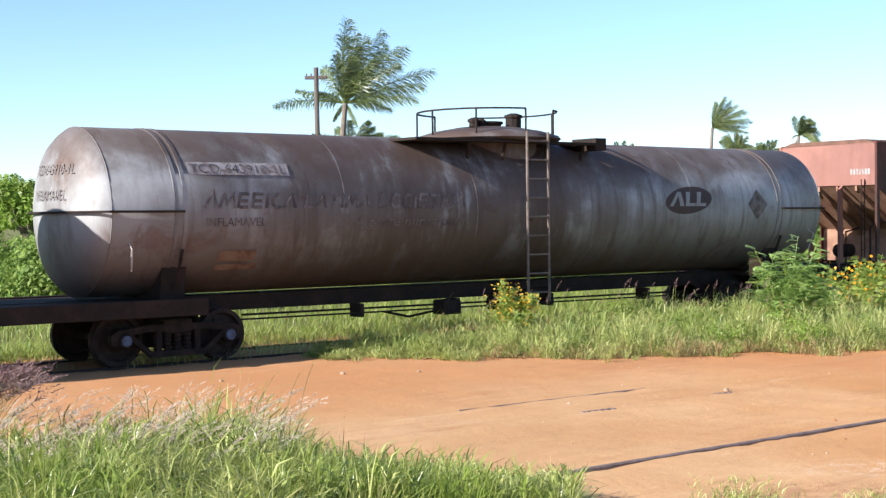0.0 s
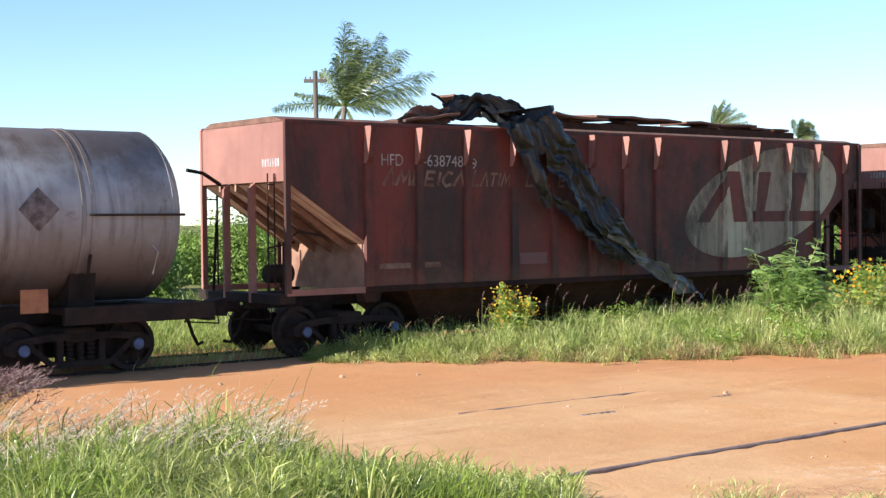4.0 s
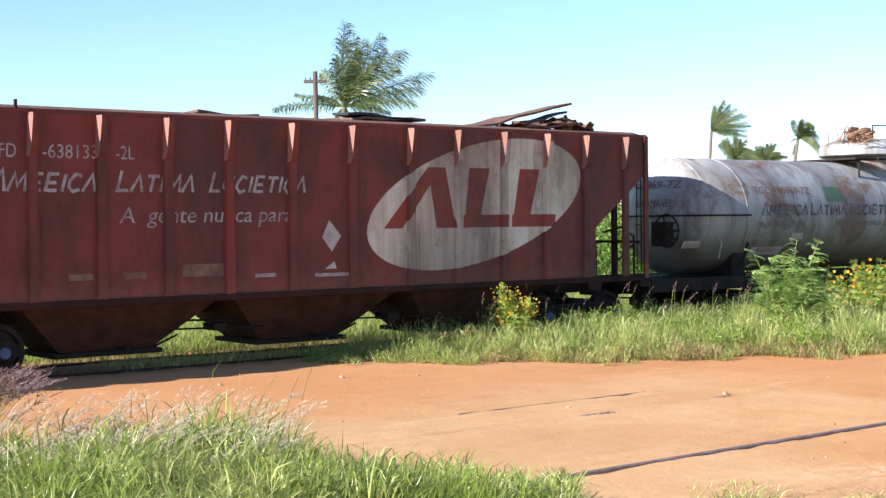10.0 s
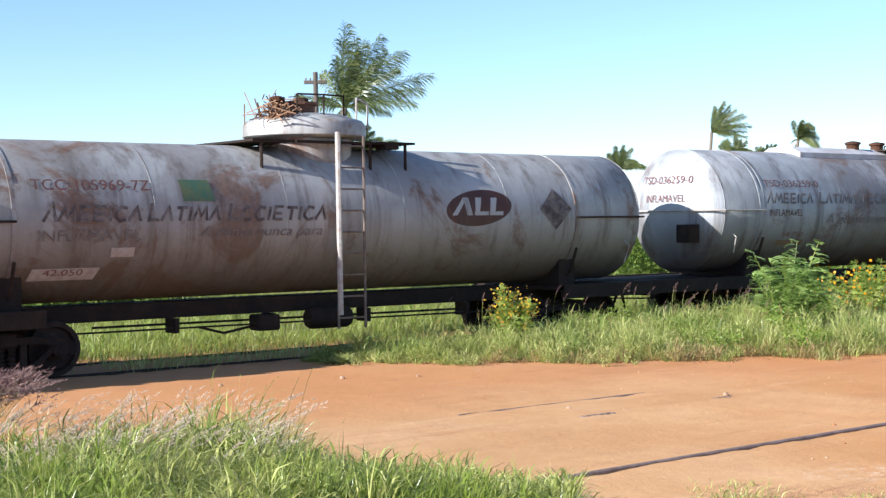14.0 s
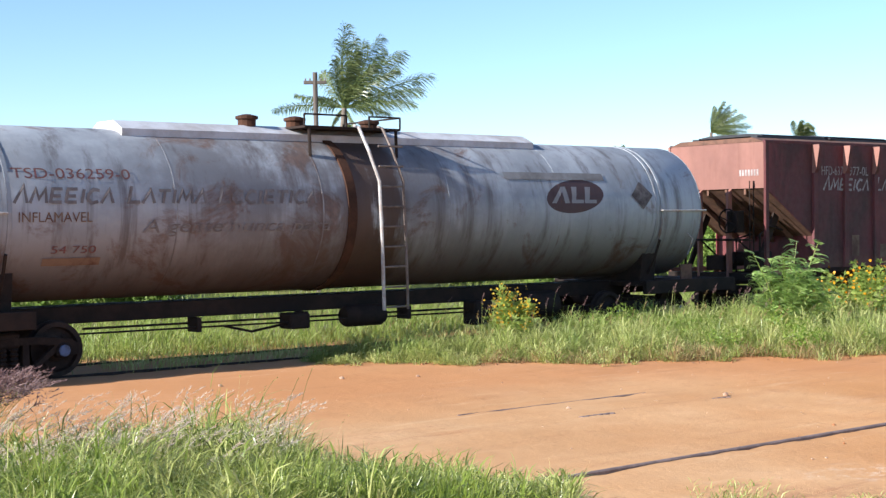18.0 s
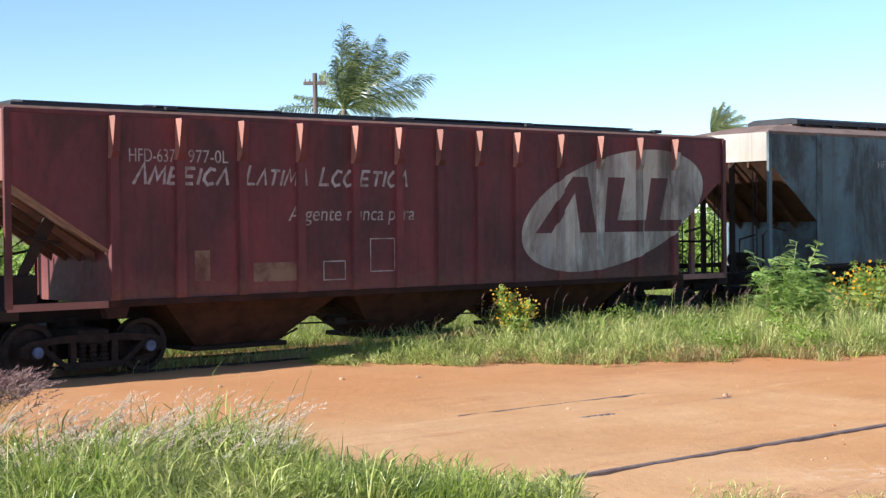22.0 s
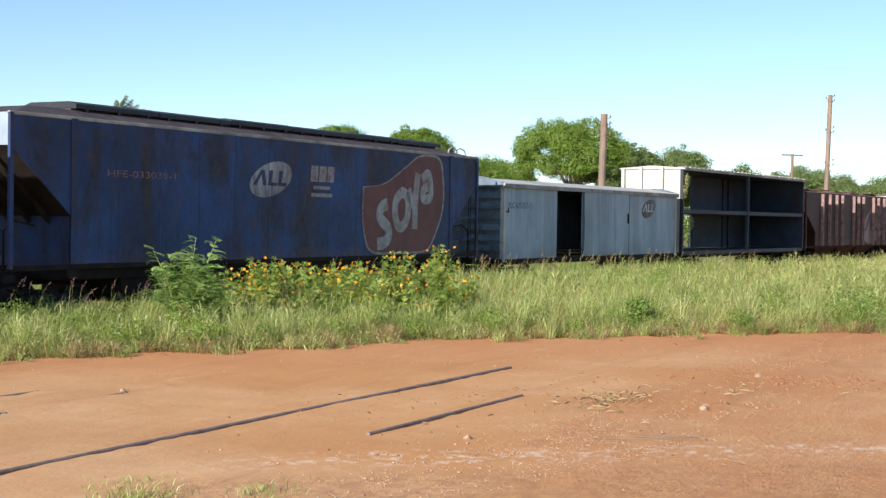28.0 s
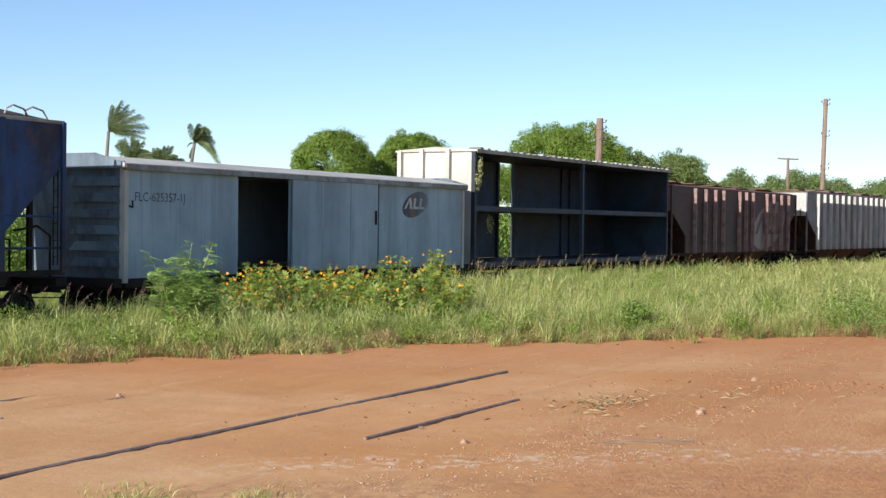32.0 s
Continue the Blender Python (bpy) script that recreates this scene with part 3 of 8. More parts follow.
def side_poly(parent, poly, material, y=-1.468, tank=None, name="marking"):
    if tank and len(poly) == 4:
        a, b, c, d = [Vector((*p, 0)) for p in poly]
        n = 7
        pts = [a.lerp(b, i / n).lerp(d.lerp(c, i / n), j / n) for i in range(n + 1) for j in range(n + 1)]
        fs = [(i * (n + 1) + j, (i + 1) * (n + 1) + j, (i + 1) * (n + 1) + j + 1, i * (n + 1) + j + 1) for i in range(n) for j in range(n)]
        return raw(name, [wrap(p.x, p.y, y, tank) for p in pts], fs, material, parent)
    return raw(name, [wrap(px, pz, y, tank) for px, pz in poly], [tuple(range(len(poly)))], material, parent)


FIGURES = {"wedge": (((0.0, 0.0), (0.5, 1.0), (1.0, 0.0)),), "peaks": (((0.0, 0.0), (0.2, 1.0), (0.5, 0.3), (0.8, 1.0), (1.0, 0.0)),),
           "frame": (((0.08, 0.0), (0.08, 1.0), (0.85, 1.0)), ((0.2, 0.5), (0.8, 0.5)), ((0.2, 0.06), (0.95, 0.06))), "post": (((0.5, 0.0), (0.5, 1.0)),),
           "corner": (((0.08, 1.0), (0.08, 0.06), (1.0, 0.06)),), "ring": (((0.9, 0.9), (0.4, 1.0), (0.05, 0.6), (0.05, 0.3), (0.45, 0.0), (0.95, 0.12)),),
           "cross": (((0.0, 0.94), (1.0, 0.94)), ((0.5, 0.88), (0.5, 0.0)))}
NAME = (("wedge", "peaks", "frame", "frame", "post", "ring", "wedge"), ("corner", "wedge", "cross", "post", "peaks", "wedge"),
        ("corner", "ring", "ring", "post", "frame", "cross", "post", "ring", "wedge"))


def rounded(line):
    """A line of points with its corners cut twice."""
    for _ in range(2):
        cut = [line[0]]
        for (a, b), (c, d) in zip(line, line[1:]):
            cut += [(a * 0.75 + c * 0.25, b * 0.75 + d * 0.25), (a * 0.25 + c * 0.75, b * 0.25 + d * 0.75)]
        line = cut + [line[-1]]
    return line


def strokes(parent, lines, at, width, material, name="marking", label=""):
    """Flat brush strokes along lines of points; at(u, v, lift) gives the place on the surface."""
    vs, fs = [], []
    for n, pts in enumerate(lines):
        pts = [Vector((*p, 0)) for p in pts]
        fine = [pts[0]]
        for a, b in zip(pts, pts[1:]):
            m = max(1, int((b - a).length / 0.3))
            fine += [a.lerp(b, (j + 1) / m) for j in range(m)]
        i = len(vs)
        for j, p in enumerate(fine):
            d0 = (p - fine[j - 1]).normalized() if j else (fine[1] - p).normalized()
            d1 = (fine[j + 1] - p).normalized() if j < len(fine) - 1 else d0
            t = (d0 + d1).normalized()
            k = width / 2 / max(0.55, t.dot(d0))
            vs += [at(p.x - t.y * k, p.y + t.x * k, n * 0.0015), at(p.x + t.y * k, p.y - t.x * k, n * 0.0015)]
        fs += [(i + 2 * j, i + 2 * j + 1, i + 2 * j + 3, i + 2 * j + 2) for j in range(len(fine) - 1)]
    return tagged(raw(name, vs, fs, material, parent), label, kind="stuff" if len(lines) > 1 else "")


def side_name(parent, x, z, spans, h, material, y=-1.468, tank=None, shear=0.28):
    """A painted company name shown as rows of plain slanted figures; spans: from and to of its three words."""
    for (a, b), word in zip(spans, NAME):
        wide = [{"post": 0.32, "peaks": 1.3}.get(f, 1.0) for f in word]
        unit = (b - a) / (sum(wide) + 0.22 * (len(word) - 1))
        u = a
        for j, (f, w) in enumerate(zip(word, wide)):
            hh = h * (1.18 if j == 0 else 0.95)
            lines = [[(x + u + p * w * unit + shear * q * hh, z + q * hh) for p, q in line] for line in FIGURES[f]]
            strokes(parent, lines, lambda px, pz, up: wrap(px, pz, y - up, tank, 0.012 + up), unit * 0.25, material, "lettering_figure")
            u += (w + 0.22) * unit


# ---------------------------------------------------------------- the train
TRACK_Y, WHEEL_R = 21.9, 0.43
TRAVEL = [(0, 0.0), (1, 4.229), (2, 8.445), (5, 21.042), (7, 29.423), (9, 37.753), (11, 46.06), (13, 54.562), (17, 72.173), (19, 80.96), (21, 89.817),
          (22, 94.219), (23, 98.56), (24, 102.832), (25, 107.105), (26, 111.481), (26.5, 113.731), (28.5, 123.038), (29, 125.388), (30, 130.086), (31, 134.725), (32, 139.3)]


def travel(t):
    """Metres the train has rolled at t seconds, smooth between the known times."""
    ts, ss = [a for a, _ in TRAVEL], [b for _, b in TRAVEL]
    i = max(0, min(len(ts) - 2, next((j for j in range(len(ts) - 1) if t <= ts[j + 1]), len(ts) - 2)))

    def slope(j):
        a, b = max(j - 1, 0), min(j + 1, len(ts) - 1)
        return (ss[b] - ss[a]) / (ts[b] - ts[a])
    h = ts[i + 1] - ts[i]
    u = (t - ts[i]) / h
    return ((2 * u ** 3 - 3 * u ** 2 + 1) * ss[i] + (u ** 3 - 2 * u ** 2 + u) * h * slope(i)
            + (3 * u ** 2 - 2 * u ** 3) * ss[i + 1] + (u ** 3 - u ** 2) * h * slope(i + 1))


def track_y(x):
    return TRACK_Y - 0.000674 * max(x - 15, 0) ** 2


def track_turn(x):
    return math.degrees(math.atan(-2 * 0.000674 * max(x - 15, 0)))


WAGONS, WHEELS = [], []


def wagon(name, label, x0, length, category="wagon"):
    """The empty of a wagon whose body reaches from x0 over its length at the clip's start."""
    e = tagged(new(name), label, category, "wagons of the freight train")
    WAGONS.append((e, x0 + length / 2))
    return e


PROTO = {}


def shared(name, make, material, parent, loc, rz=0.0, smooth=False):
    """One mesh a kind and material, many objects."""
    key = (name, material)
    if key not in PROTO:
        ob = part(name, make(), material, parent, smooth=smooth)
        PROTO[key] = ob
        ob.location, ob.rotation_euler = loc, (0, 0, rz)
        return ob
    return again(name, PROTO[key], parent, loc, rz)


def side_frame_mesh():
    bm = bmesh.new()
    y0, y1 = -1.13, -1.0
    for s in (-1, 1):
        prism(bm, [(s * u, z) for u, z in ((0.0, 0.66), (0.55, 0.66), (1.08, 0.60), (1.2, 0.52), (1.2, 0.38), (1.08, 0.34), (0.98, 0.5), (0.55, 0.55), (0.0, 0.55))], y0, y1)
        prism(bm, [(s * u, z) for u, z in ((0.82, 0.52), (0.94, 0.50), (0.52, 0.17), (0.40, 0.17))], y0 + 0.004, y1 - 0.004)
        prism(bm, [(s * u, z) for u, z in ((0.30, 0.56), (0.40, 0.56), (0.40, 0.2), (0.30, 0.2))], y0 + 0.01, y1 - 0.01)
    return box(bm, -0.5, 0.5, y0 + 0.002, y1 - 0.002, 0.13, 0.23)


def spring_mesh():
    bm = bmesh.new()
    for k in range(4):
        lathe(bm, [(k * 0.07, 0.05), (0.035 + k * 0.07, 0.075), (0.065 + k * 0.07, 0.05)], "z", 8)
    return bm


def wheel_mesh():
    prof = [(0.06, 0.07), (0.04, 0.16), (0.0, 0.2), (-0.01, 0.33), (0.07, 0.355), (0.07, 0.43), (-0.04, 0.43), (-0.06, 0.455), (-0.09, 0.455), (-0.10, 0.35), (-0.07, 0.33), (-0.06, 0.2), (-0.10, 0.12), (-0.12, 0.07)]
    bm = lathe(bmesh.new(), [(-a, r) for a, r in prof], "y", 28)
    for k in range(4):
        a = math.pi / 2 * k + 0.4
        box(bm, math.cos(a) * 0.25 - 0.03, math.cos(a) * 0.25 + 0.03, -0.02, 0.02, math.sin(a) * 0.25 - 0.03, math.sin(a) * 0.25 + 0.03)
    return bm


def bogie(parent, x, caps="bogie"):
    """A cast three-piece bogie: side frames with windows, bolster, springs, boxes, and two wheelsets beside it."""
    b = new("bogie")
    b.parent, b.location = parent, (x, 0, 0)
    for y, rz in ((-1, 0.0), (1, math.pi)):
        shared("side_frame", side_frame_mesh, "bogie", b, (0, 0, 0), rz)
        for sx in (-0.95, 0.95):
            shared("axle_box", lambda: lathe(bmesh.new(), [(-0.18, 0.0), (-0.18, 0.11), (-0.15, 0.13), (0.0, 0.14), (0.0, 0.0)], "y", 12), "bogie", b, (sx, y * 0.99, WHEEL_R), rz)
            shared("bearing_cap", lambda: lathe(bmesh.new(), [(-0.02, 0.0), (-0.02, 0.085), (0.0, 0.095), (0.0, 0.0)], "y", 12), caps, b, (sx, y * 1.167, WHEEL_R), rz)
        for dx in (-0.18, 0.0, 0.18):
            shared("coil_spring", spring_mesh, "bogie", b, (dx, y * 1.06, 0.23))
    shared("bolster", lambda: lathe(box(bmesh.new(), -0.26, 0.26, -1.12, 1.12, 0.5, 0.74, 0.03), [(0.72, 0.3), (0.88, 0.3)], "z", 16), "bogie", b, (0, 0, 0))
    shared("brake_beam", lambda: box(bmesh.new(), -0.72, 0.72, -0.12, 0.12, 0.2, 0.56, 0.02), "bogie", b, (0, 0, 0))
    for sx in (-0.95, 0.95):
        w = shared("wheelset", lambda: lathe(bmesh.new(), [(-1.1, 0.065), (1.1, 0.065)], "y", 10), "bogie", parent, (x + sx, 0, WHEEL_R))
        shared("wheel", wheel_mesh, "steel", w, (0, -0.8, 0), 0.0, True)
        shared("wheel", wheel_mesh, "steel", w, (0, 0.8, 0), math.pi, True)
        WHEELS.append((w, x + sx))
    return b


def coupler(parent, x, s):
    """Automatic coupler with a drooping air hose; s: the way it points."""
    bm = bmesh.new()
    box(bm, *sorted((x, x + s * 0.35)), -0.08, 0.08, 0.78, 0.98, 0.015)
    prism(bm, [(x + s * 0.33, 0.72), (x + s * 0.62, 0.74), (x + s * 0.66, 0.86), (x + s * 0.62, 1.0), (x + s * 0.33, 1.04)], -0.17, 0.15)
    c = part("coupler", bm, "bogie", parent)
    bm = bmesh.new()
    rod(bm, [(x, -0.35, 0.8), (x + s * 0.12, -0.36, 0.72), (x + s * 0.22, -0.34, 0.45), (x + s * 0.34, -0.3, 0.27), (x + s * 0.46, -0.25, 0.3)], 0.03, 7)
    part("air_hose", bm, "bogie", parent)
    bm = bmesh.new()
    rod(bm, [(x + s * 0.12, -1.35, 0.98), (x + s * 0.16, -1.35, 0.7), (x + s * 0.2, -0.1, 0.66), (x + s * 0.3, -0.1, 0.8)], 0.014, 6)
    part("uncoupling_lever", bm, "bogie", parent)
    return c


def ladder(parent, x0, x1, y, z0, z1, material="frame", steps=None, r=0.02, name="ladder", top_y=None):
    bm = bmesh.new()
    ty = y if top_y is None else top_y
    for x in (x0, x1):
        rod(bm, [(x, y, z0), (x, ty, z1)], r, 6)
    part(name, bm, material, parent)
    n = steps or max(2, int((z1 - z0) / 0.33))
    for k in range(n):
        f = (k + 0.5) / n
        bm = bmesh.new()
        rod(bm, [(x0, y + (ty - y) * f, z0 + (z1 - z0) * f), (x1, y + (ty - y) * f, z0 + (z1 - z0) * f)], r * 0.75, 6)
        part("rung", bm, material, parent)


def rib_mesh(z0, z1, deep=False):
    """A pressed side rib: shallow, with a deep gusset under the top rail; deep: one depth all the way."""
    bm = bmesh.new()
    ring = []
    rows = ((z0, 0.035, 0.15), (z1 - 0.85, 0.035, 0.16), (z1 - 0.05, 0.035, 0.17), (z1, 0.035, 0.16)) if deep else \
        ((z0, 0.085, 0.035), (z0 + 0.1, 0.08, 0.055), (z1 - 0.66, 0.07, 0.055), (z1 - 0.56, 0.06, 0.11), (z1 - 0.05, 0.05, 0.19), (z1, 0.05, 0.18))
    for z, w, p in rows:
        ring.append([bm.verts.new(v) for v in ((-w - 0.02, 0, z), (-w, -p, z), (w, -p, z), (w + 0.02, 0, z))])
    for a, b in zip(ring, ring[1:]):
        for k in range(3):
            bm.faces.new((a[k], a[k + 1], b[k + 1], b[k]))
        bm.faces.new((a[3], a[0], b[0], b[3]))
    bm.faces.new(ring[0])
    bm.faces.new(ring[-1][::-1])
    return bm


def sunlit_edge(ob, material, z_from):
    """The side of a rib that faces the sun takes a paler paint, standing for sunlight on it."""
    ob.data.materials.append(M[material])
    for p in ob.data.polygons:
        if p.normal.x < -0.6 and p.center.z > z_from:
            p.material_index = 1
    return ob


def hopper(name, label, x0, L, ribs, side, end, zt=4.1, zb=1.18, sl=((0.0, 3.06), (1.72, 1.95)), sr=((0.0, 3.3), (1.5, 2.2)), chutes=(4.4, 8.1, 11.8), cap="blue_cap", roof="rust", ribbed=True, big=False, slope=None, posts=None, far=False, gear=False, rail=None):
    """A covered hopper wagon: sloped end sheets, side ribs, posts, chutes under the sill."""
    e = wagon(name, label, x0, L, "hopper wagon")
    c = L / 2
    X = lambda u: u - c
    W = 1.45
    poly = [(X(0.02), zt), (X(0.02), sl[0][1]), (X(sl[1][0]), sl[1][1]), (X(sl[1][0]), zb), (X(L - sr[1][0]), zb), (X(L - sr[1][0]), sr[1][1]), (X(L - 0.02), sr[0][1]), (X(L - 0.02), zt)]
    for y in (-W, W):
        bm = bmesh.new()
        prism(bm, poly, y - 0.012, y + 0.012)
        part("side_sheet", bm, side, e)
    # sloped sheets with their bulkheads and stiffeners
    for s, q, u0 in ((1, sl, 0.0), (-1, sr, L)):
        (a0, z0), (a1, z1) = q
        p = lambda a: X(u0 + s * a)
        bm = bmesh.new()
        prism(bm, [(p(0.02), z0), (p(a1), z1), (p(a1 + 0.05), z1 - 0.02), (p(a1 + 0.05), z1 + 0.03), (p(0.02), z0 + 0.045)], -W + 0.015, W - 0.015)
        part("slope_sheet", bm, slope or end, e)
        bm = bmesh.new()
        prism(bm, [(p(a1 - 0.03), z1 + 0.0), (p(a1), z1 + 0.0), (p(a1), zb - 0.05), (p(a1 - 0.03), zb - 0.05)], -W + 0.02, W - 0.02)
        part("bulkhead", bm, side if big or gear else slope or end, e)
        for y in (-0.85, -0.28, 0.28, 0.85):
            bm = bmesh.new()
            prism(bm, [(p(0.03), z0 - 0.005), (p(a1 - 0.03), z1 - 0.005), (p(a1 - 0.03), z1 - 0.16), (p(0.16), z0 - 0.2), (p(0.03), z0 - 0.14)], y - 0.03, y + 0.03)
            part("stiffener", bm, slope or end, e)
        if s < 0 and not gear and not far:
            g = a1 - 0.42
            bm = bmesh.new()
            prism(bm, [(p(0.06), 1.0), (p(g), 1.0), (p(g), z1 + (z0 - z1) * (1 - g / a1) - 0.03), (p(0.06), z0 - 0.06)], 0.5, 0.53)
            part("end_web", bm, "frame", e)
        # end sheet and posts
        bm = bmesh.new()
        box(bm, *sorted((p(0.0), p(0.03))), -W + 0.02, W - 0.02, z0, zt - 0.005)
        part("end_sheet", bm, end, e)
        if s > 0 and not big and not far:
            for k in range(7):
                y = -1.28 + 0.085 * k
                raw("lettering_bar", [(p(-0.004), y, zt - 0.78), (p(-0.004), y + 0.055, zt - 0.78), (p(-0.004), y + 0.055, zt - 0.64), (p(-0.004), y, zt - 0.64)], [(0, 3, 2, 1)], "letter_w", e)
        for y in (-0.45, 0.45):
            bm = bmesh.new()
            prism(bm, [(p(-0.13), z0 - 0.1), (p(-0.002), z0), (p(-0.002), 0.95), (p(-0.13), 0.95)], y - 0.035, y + 0.035)
            part("end_post", bm, posts or end, e)
        for y in (-W - 0.02, W + 0.02):
            bm = bmesh.new()
            box(bm, *sorted((p(-0.02), p(0.09))), y - 0.035, y + 0.035, zb - 0.05, zt - 0.01, 0.006)
            part("corner_post", bm, side if y < 0 else (posts or end), e)
            bm = bmesh.new()
            box(bm, *sorted((p(0.0), p(a1))), y - 0.03, y + 0.03, zb - 0.09, zb + 0.02)
            part("end_sill", bm, posts or end, e)
        # low platform and buffers beam
        bm = bmesh.new()
        box(bm, *sorted((p(-0.12), p(0.2))), -W, W, 0.95, 1.12, 0.01)
        part("headstock", bm, "frame", e)
        coupler(e, p(-0.1), -s)
        # brake cylinder under the slope
        bm = bmesh.new()
        lathe(bm, [(0, 0.17), (0.5, 0.17)], "x", 12, (p(0.55) if s > 0 else p(1.05), 0.1, 1.42))
        part("brake_cylinder", bm, "frame", e)
        # brake stand, tread plate and pipes on the end platform
        braked = s > 0 and gear
        bm = bmesh.new()
        box(bm, *sorted((p(-0.28), p(0.02))), -1.0, 0.35, 1.86, 1.91, 0.008)
        for y in (-0.9, 0.25):
            rod(bm, [(p(-0.26), y, 1.88), (p(0.3), y, 1.5)], 0.02, 6)
        if gear:
            part("tread_plate", bm, "frame", e)
        bm = bmesh.new()
        hub = Vector((p(-0.3), -0.62, 2.32))
        rod(bm, [hub + Vector((0, 0.27 * math.cos(0.3491 * k), 0.27 * math.sin(0.3491 * k))) for k in range(19)], 0.02, 6)
        for k in range(4):
            rod(bm, [hub, hub + Vector((0, 0.27 * math.cos(1.5708 * k + 0.4), 0.27 * math.sin(1.5708 * k + 0.4)))], 0.014, 5)
        rod(bm, [hub, hub + Vector((s * 0.32, 0, 0))], 0.03, 6)
        if braked:
            part("brake_wheel", bm, "frame", e)
        bm = bmesh.new()
        box(bm, *sorted((p(-0.16), p(0.1))), -0.78, -0.46, 2.05, 2.55, 0.02)
        if braked:
            part("brake_gear_box", bm, "frame", e)
        if braked:
            part("valve_box", box(bmesh.new(), *sorted((p(0.12), p(0.62))), -1.15, -0.7, 1.14, 1.62, 0.03), "frame", e)
            part("tool_box", box(bmesh.new(), *sorted((p(0.5), p(0.95))), 0.2, 0.8, 1.14, 1.5, 0.03), "frame", e)
        for pts in ([(p(0.12), -1.2, 1.0), (p(0.12), -1.2, 2.0), (p(0.45), -1.15, 2.2), (p(a1 * 0.6), -1.1, 2.1)], [(p(0.35), -0.3, 1.1), (p(0.35), -0.3, 1.9), (p(0.9), -0.3, 2.0)], [(p(-0.1), 0.9, 1.1), (p(0.0), 0.9, 2.6)]):
            part("air_pipe", rod(bmesh.new(), pts, 0.027, 6), "frame", e)
        for y in (-1.05, 1.05) if braked else ():
            part("end_brace", prism(bmesh.new(), [(p(0.08), 1.1), (p(0.2), 1.1), (p(a1 * 0.55), (z0 + z1) / 2 - 0.1), (p(a1 * 0.45), (z0 + z1) / 2)], y - 0.03, y + 0.03), "frame", e)
        ladder(e, p(0.02), p(0.02) + s * 0.32, W + 0.06, zb, zt - 0.4, "frame")
        ladder(e, p(-0.03), p(-0.03) - s * 0.13, -W + 0.3, zb + 0.1, zt - 0.9, "frame", r=0.014, name="step_iron")
    # side ribs
    if ribbed:
        for u in ribs:
            for sy in (-1, 1):
                bm = rib_mesh(zb, zt - 0.05, far)
                bmesh.ops.transform(bm, matrix=Matrix.Translation((X(u), sy * (W + 0.012), 0)) @ Matrix.Rotation(0 if sy < 0 else math.pi, 4, "Z"), verts=bm.verts)
                # far ribs are painted paler than the sheet to stand for sunlight
                ob = part("rib", bm, side if not far else "rib_pale" if side == "brown_k" else "white_l", e)
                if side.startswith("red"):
                    sunlit_edge(ob, "red_end", zt - 0.9)
    # rails along top and sill
    for y in (-1, 1):
        bm = bmesh.new()
        box(bm, X(0), X(L), *sorted((y * (W - 0.05), y * (W + 0.022))), zt - 0.05, zt + 0.02, 0.006)
        part("top_rail", bm, rail or side, e)
        bm = bmesh.new()
        box(bm, X(sl[1][0] - 0.1), X(L - sr[1][0] + 0.1), *sorted((y * (W - 0.1), y * (W + 0.06))), zb - 0.09, zb + 0.02, 0.01)
        part("side_sill", bm, "soot_shade_red" if not big else "frame", e)
        for u in (sl[1][0] + 0.05, L - sr[1][0] - 0.05):
            part("jacking_pad", prism(bmesh.new(), [(X(u - 0.22), zb - 0.08), (X(u + 0.22), zb - 0.08), (X(u + 0.14), zb - 0.26), (X(u - 0.14), zb - 0.26)], *sorted((y * (W - 0.2), y * (W + 0.04)))), "soot_shade_red" if not big else "frame", e)
    bm = bmesh.new()
    rise, inset = (0.24, 0.78) if big else (0.09, 0.35)
    prism_x(bm, [(-W, zt - 0.02), (W, zt - 0.02), (W - inset, zt + rise), (-W + inset, zt + rise)], X(0.0), X(L))
    if big:
        # hipped roof ends
        for v in bm.verts:
            if v.co.z > zt:
                v.co.x -= math.copysign(1.3, v.co.x)
    part("roof", bm, roof, e)
    # chutes below
    bm = bmesh.new()
    box(bm, X(0.1), X(L - 0.1), -0.2, 0.2, 0.82, 1.12)
    part("centre_sill", bm, "frame", e)
    for u in chutes:
        bm = bmesh.new()
        hw = 1.75
        t = [(-hw, -1.3), (hw, -1.3), (hw, 1.3), (-hw, 1.3)]
        b = [(-0.8, -0.62), (0.8, -0.62), (0.8, 0.62), (-0.8, 0.62)]
        low = 0.46 if big else 0.32
        va = [bm.verts.new((X(u) + a, y, zb - 0.03)) for a, y in t]
        vb = [bm.verts.new((X(u) + a, y, low)) for a, y in b]
        for i in range(4):
            bm.faces.new((va[i], va[(i + 1) % 4], vb[(i + 1) % 4], vb[i]))
        bm.faces.new(va)
        bm.faces.new(vb[::-1])
        ch = part("discharge_chute", bm, "rust_dark" if not big else "frame", e)
        bm = bmesh.new()
        box(bm, X(u) - 0.95, X(u) + 0.95, -0.74, 0.74, low - 0.08, low, 0.01)
        rod(bm, [(X(u) + 0.2, -1.0, low + 0.04), (X(u) + 0.2, 1.0, low + 0.04)], 0.03, 6)
        rod(bm, [(X(u) + 0.95, -0.3, low - 0.04), (X(u) + 1.45, -0.3, low + 0.16)], 0.02, 6)
        part("slide_gate", bm, "frame", ch)
    for u in (c - 1.8, c + 1.8):
        bm = bmesh.new()
        rod(bm, [(X(u - 0.9), -0.9, 0.62), (X(u + 0.9), -0.9, 0.58)], 0.018, 6)
        rod(bm, [(X(u - 0.5), -0.7, 0.74), (X(u + 0.6), -0.7, 0.7)], 0.022, 6)
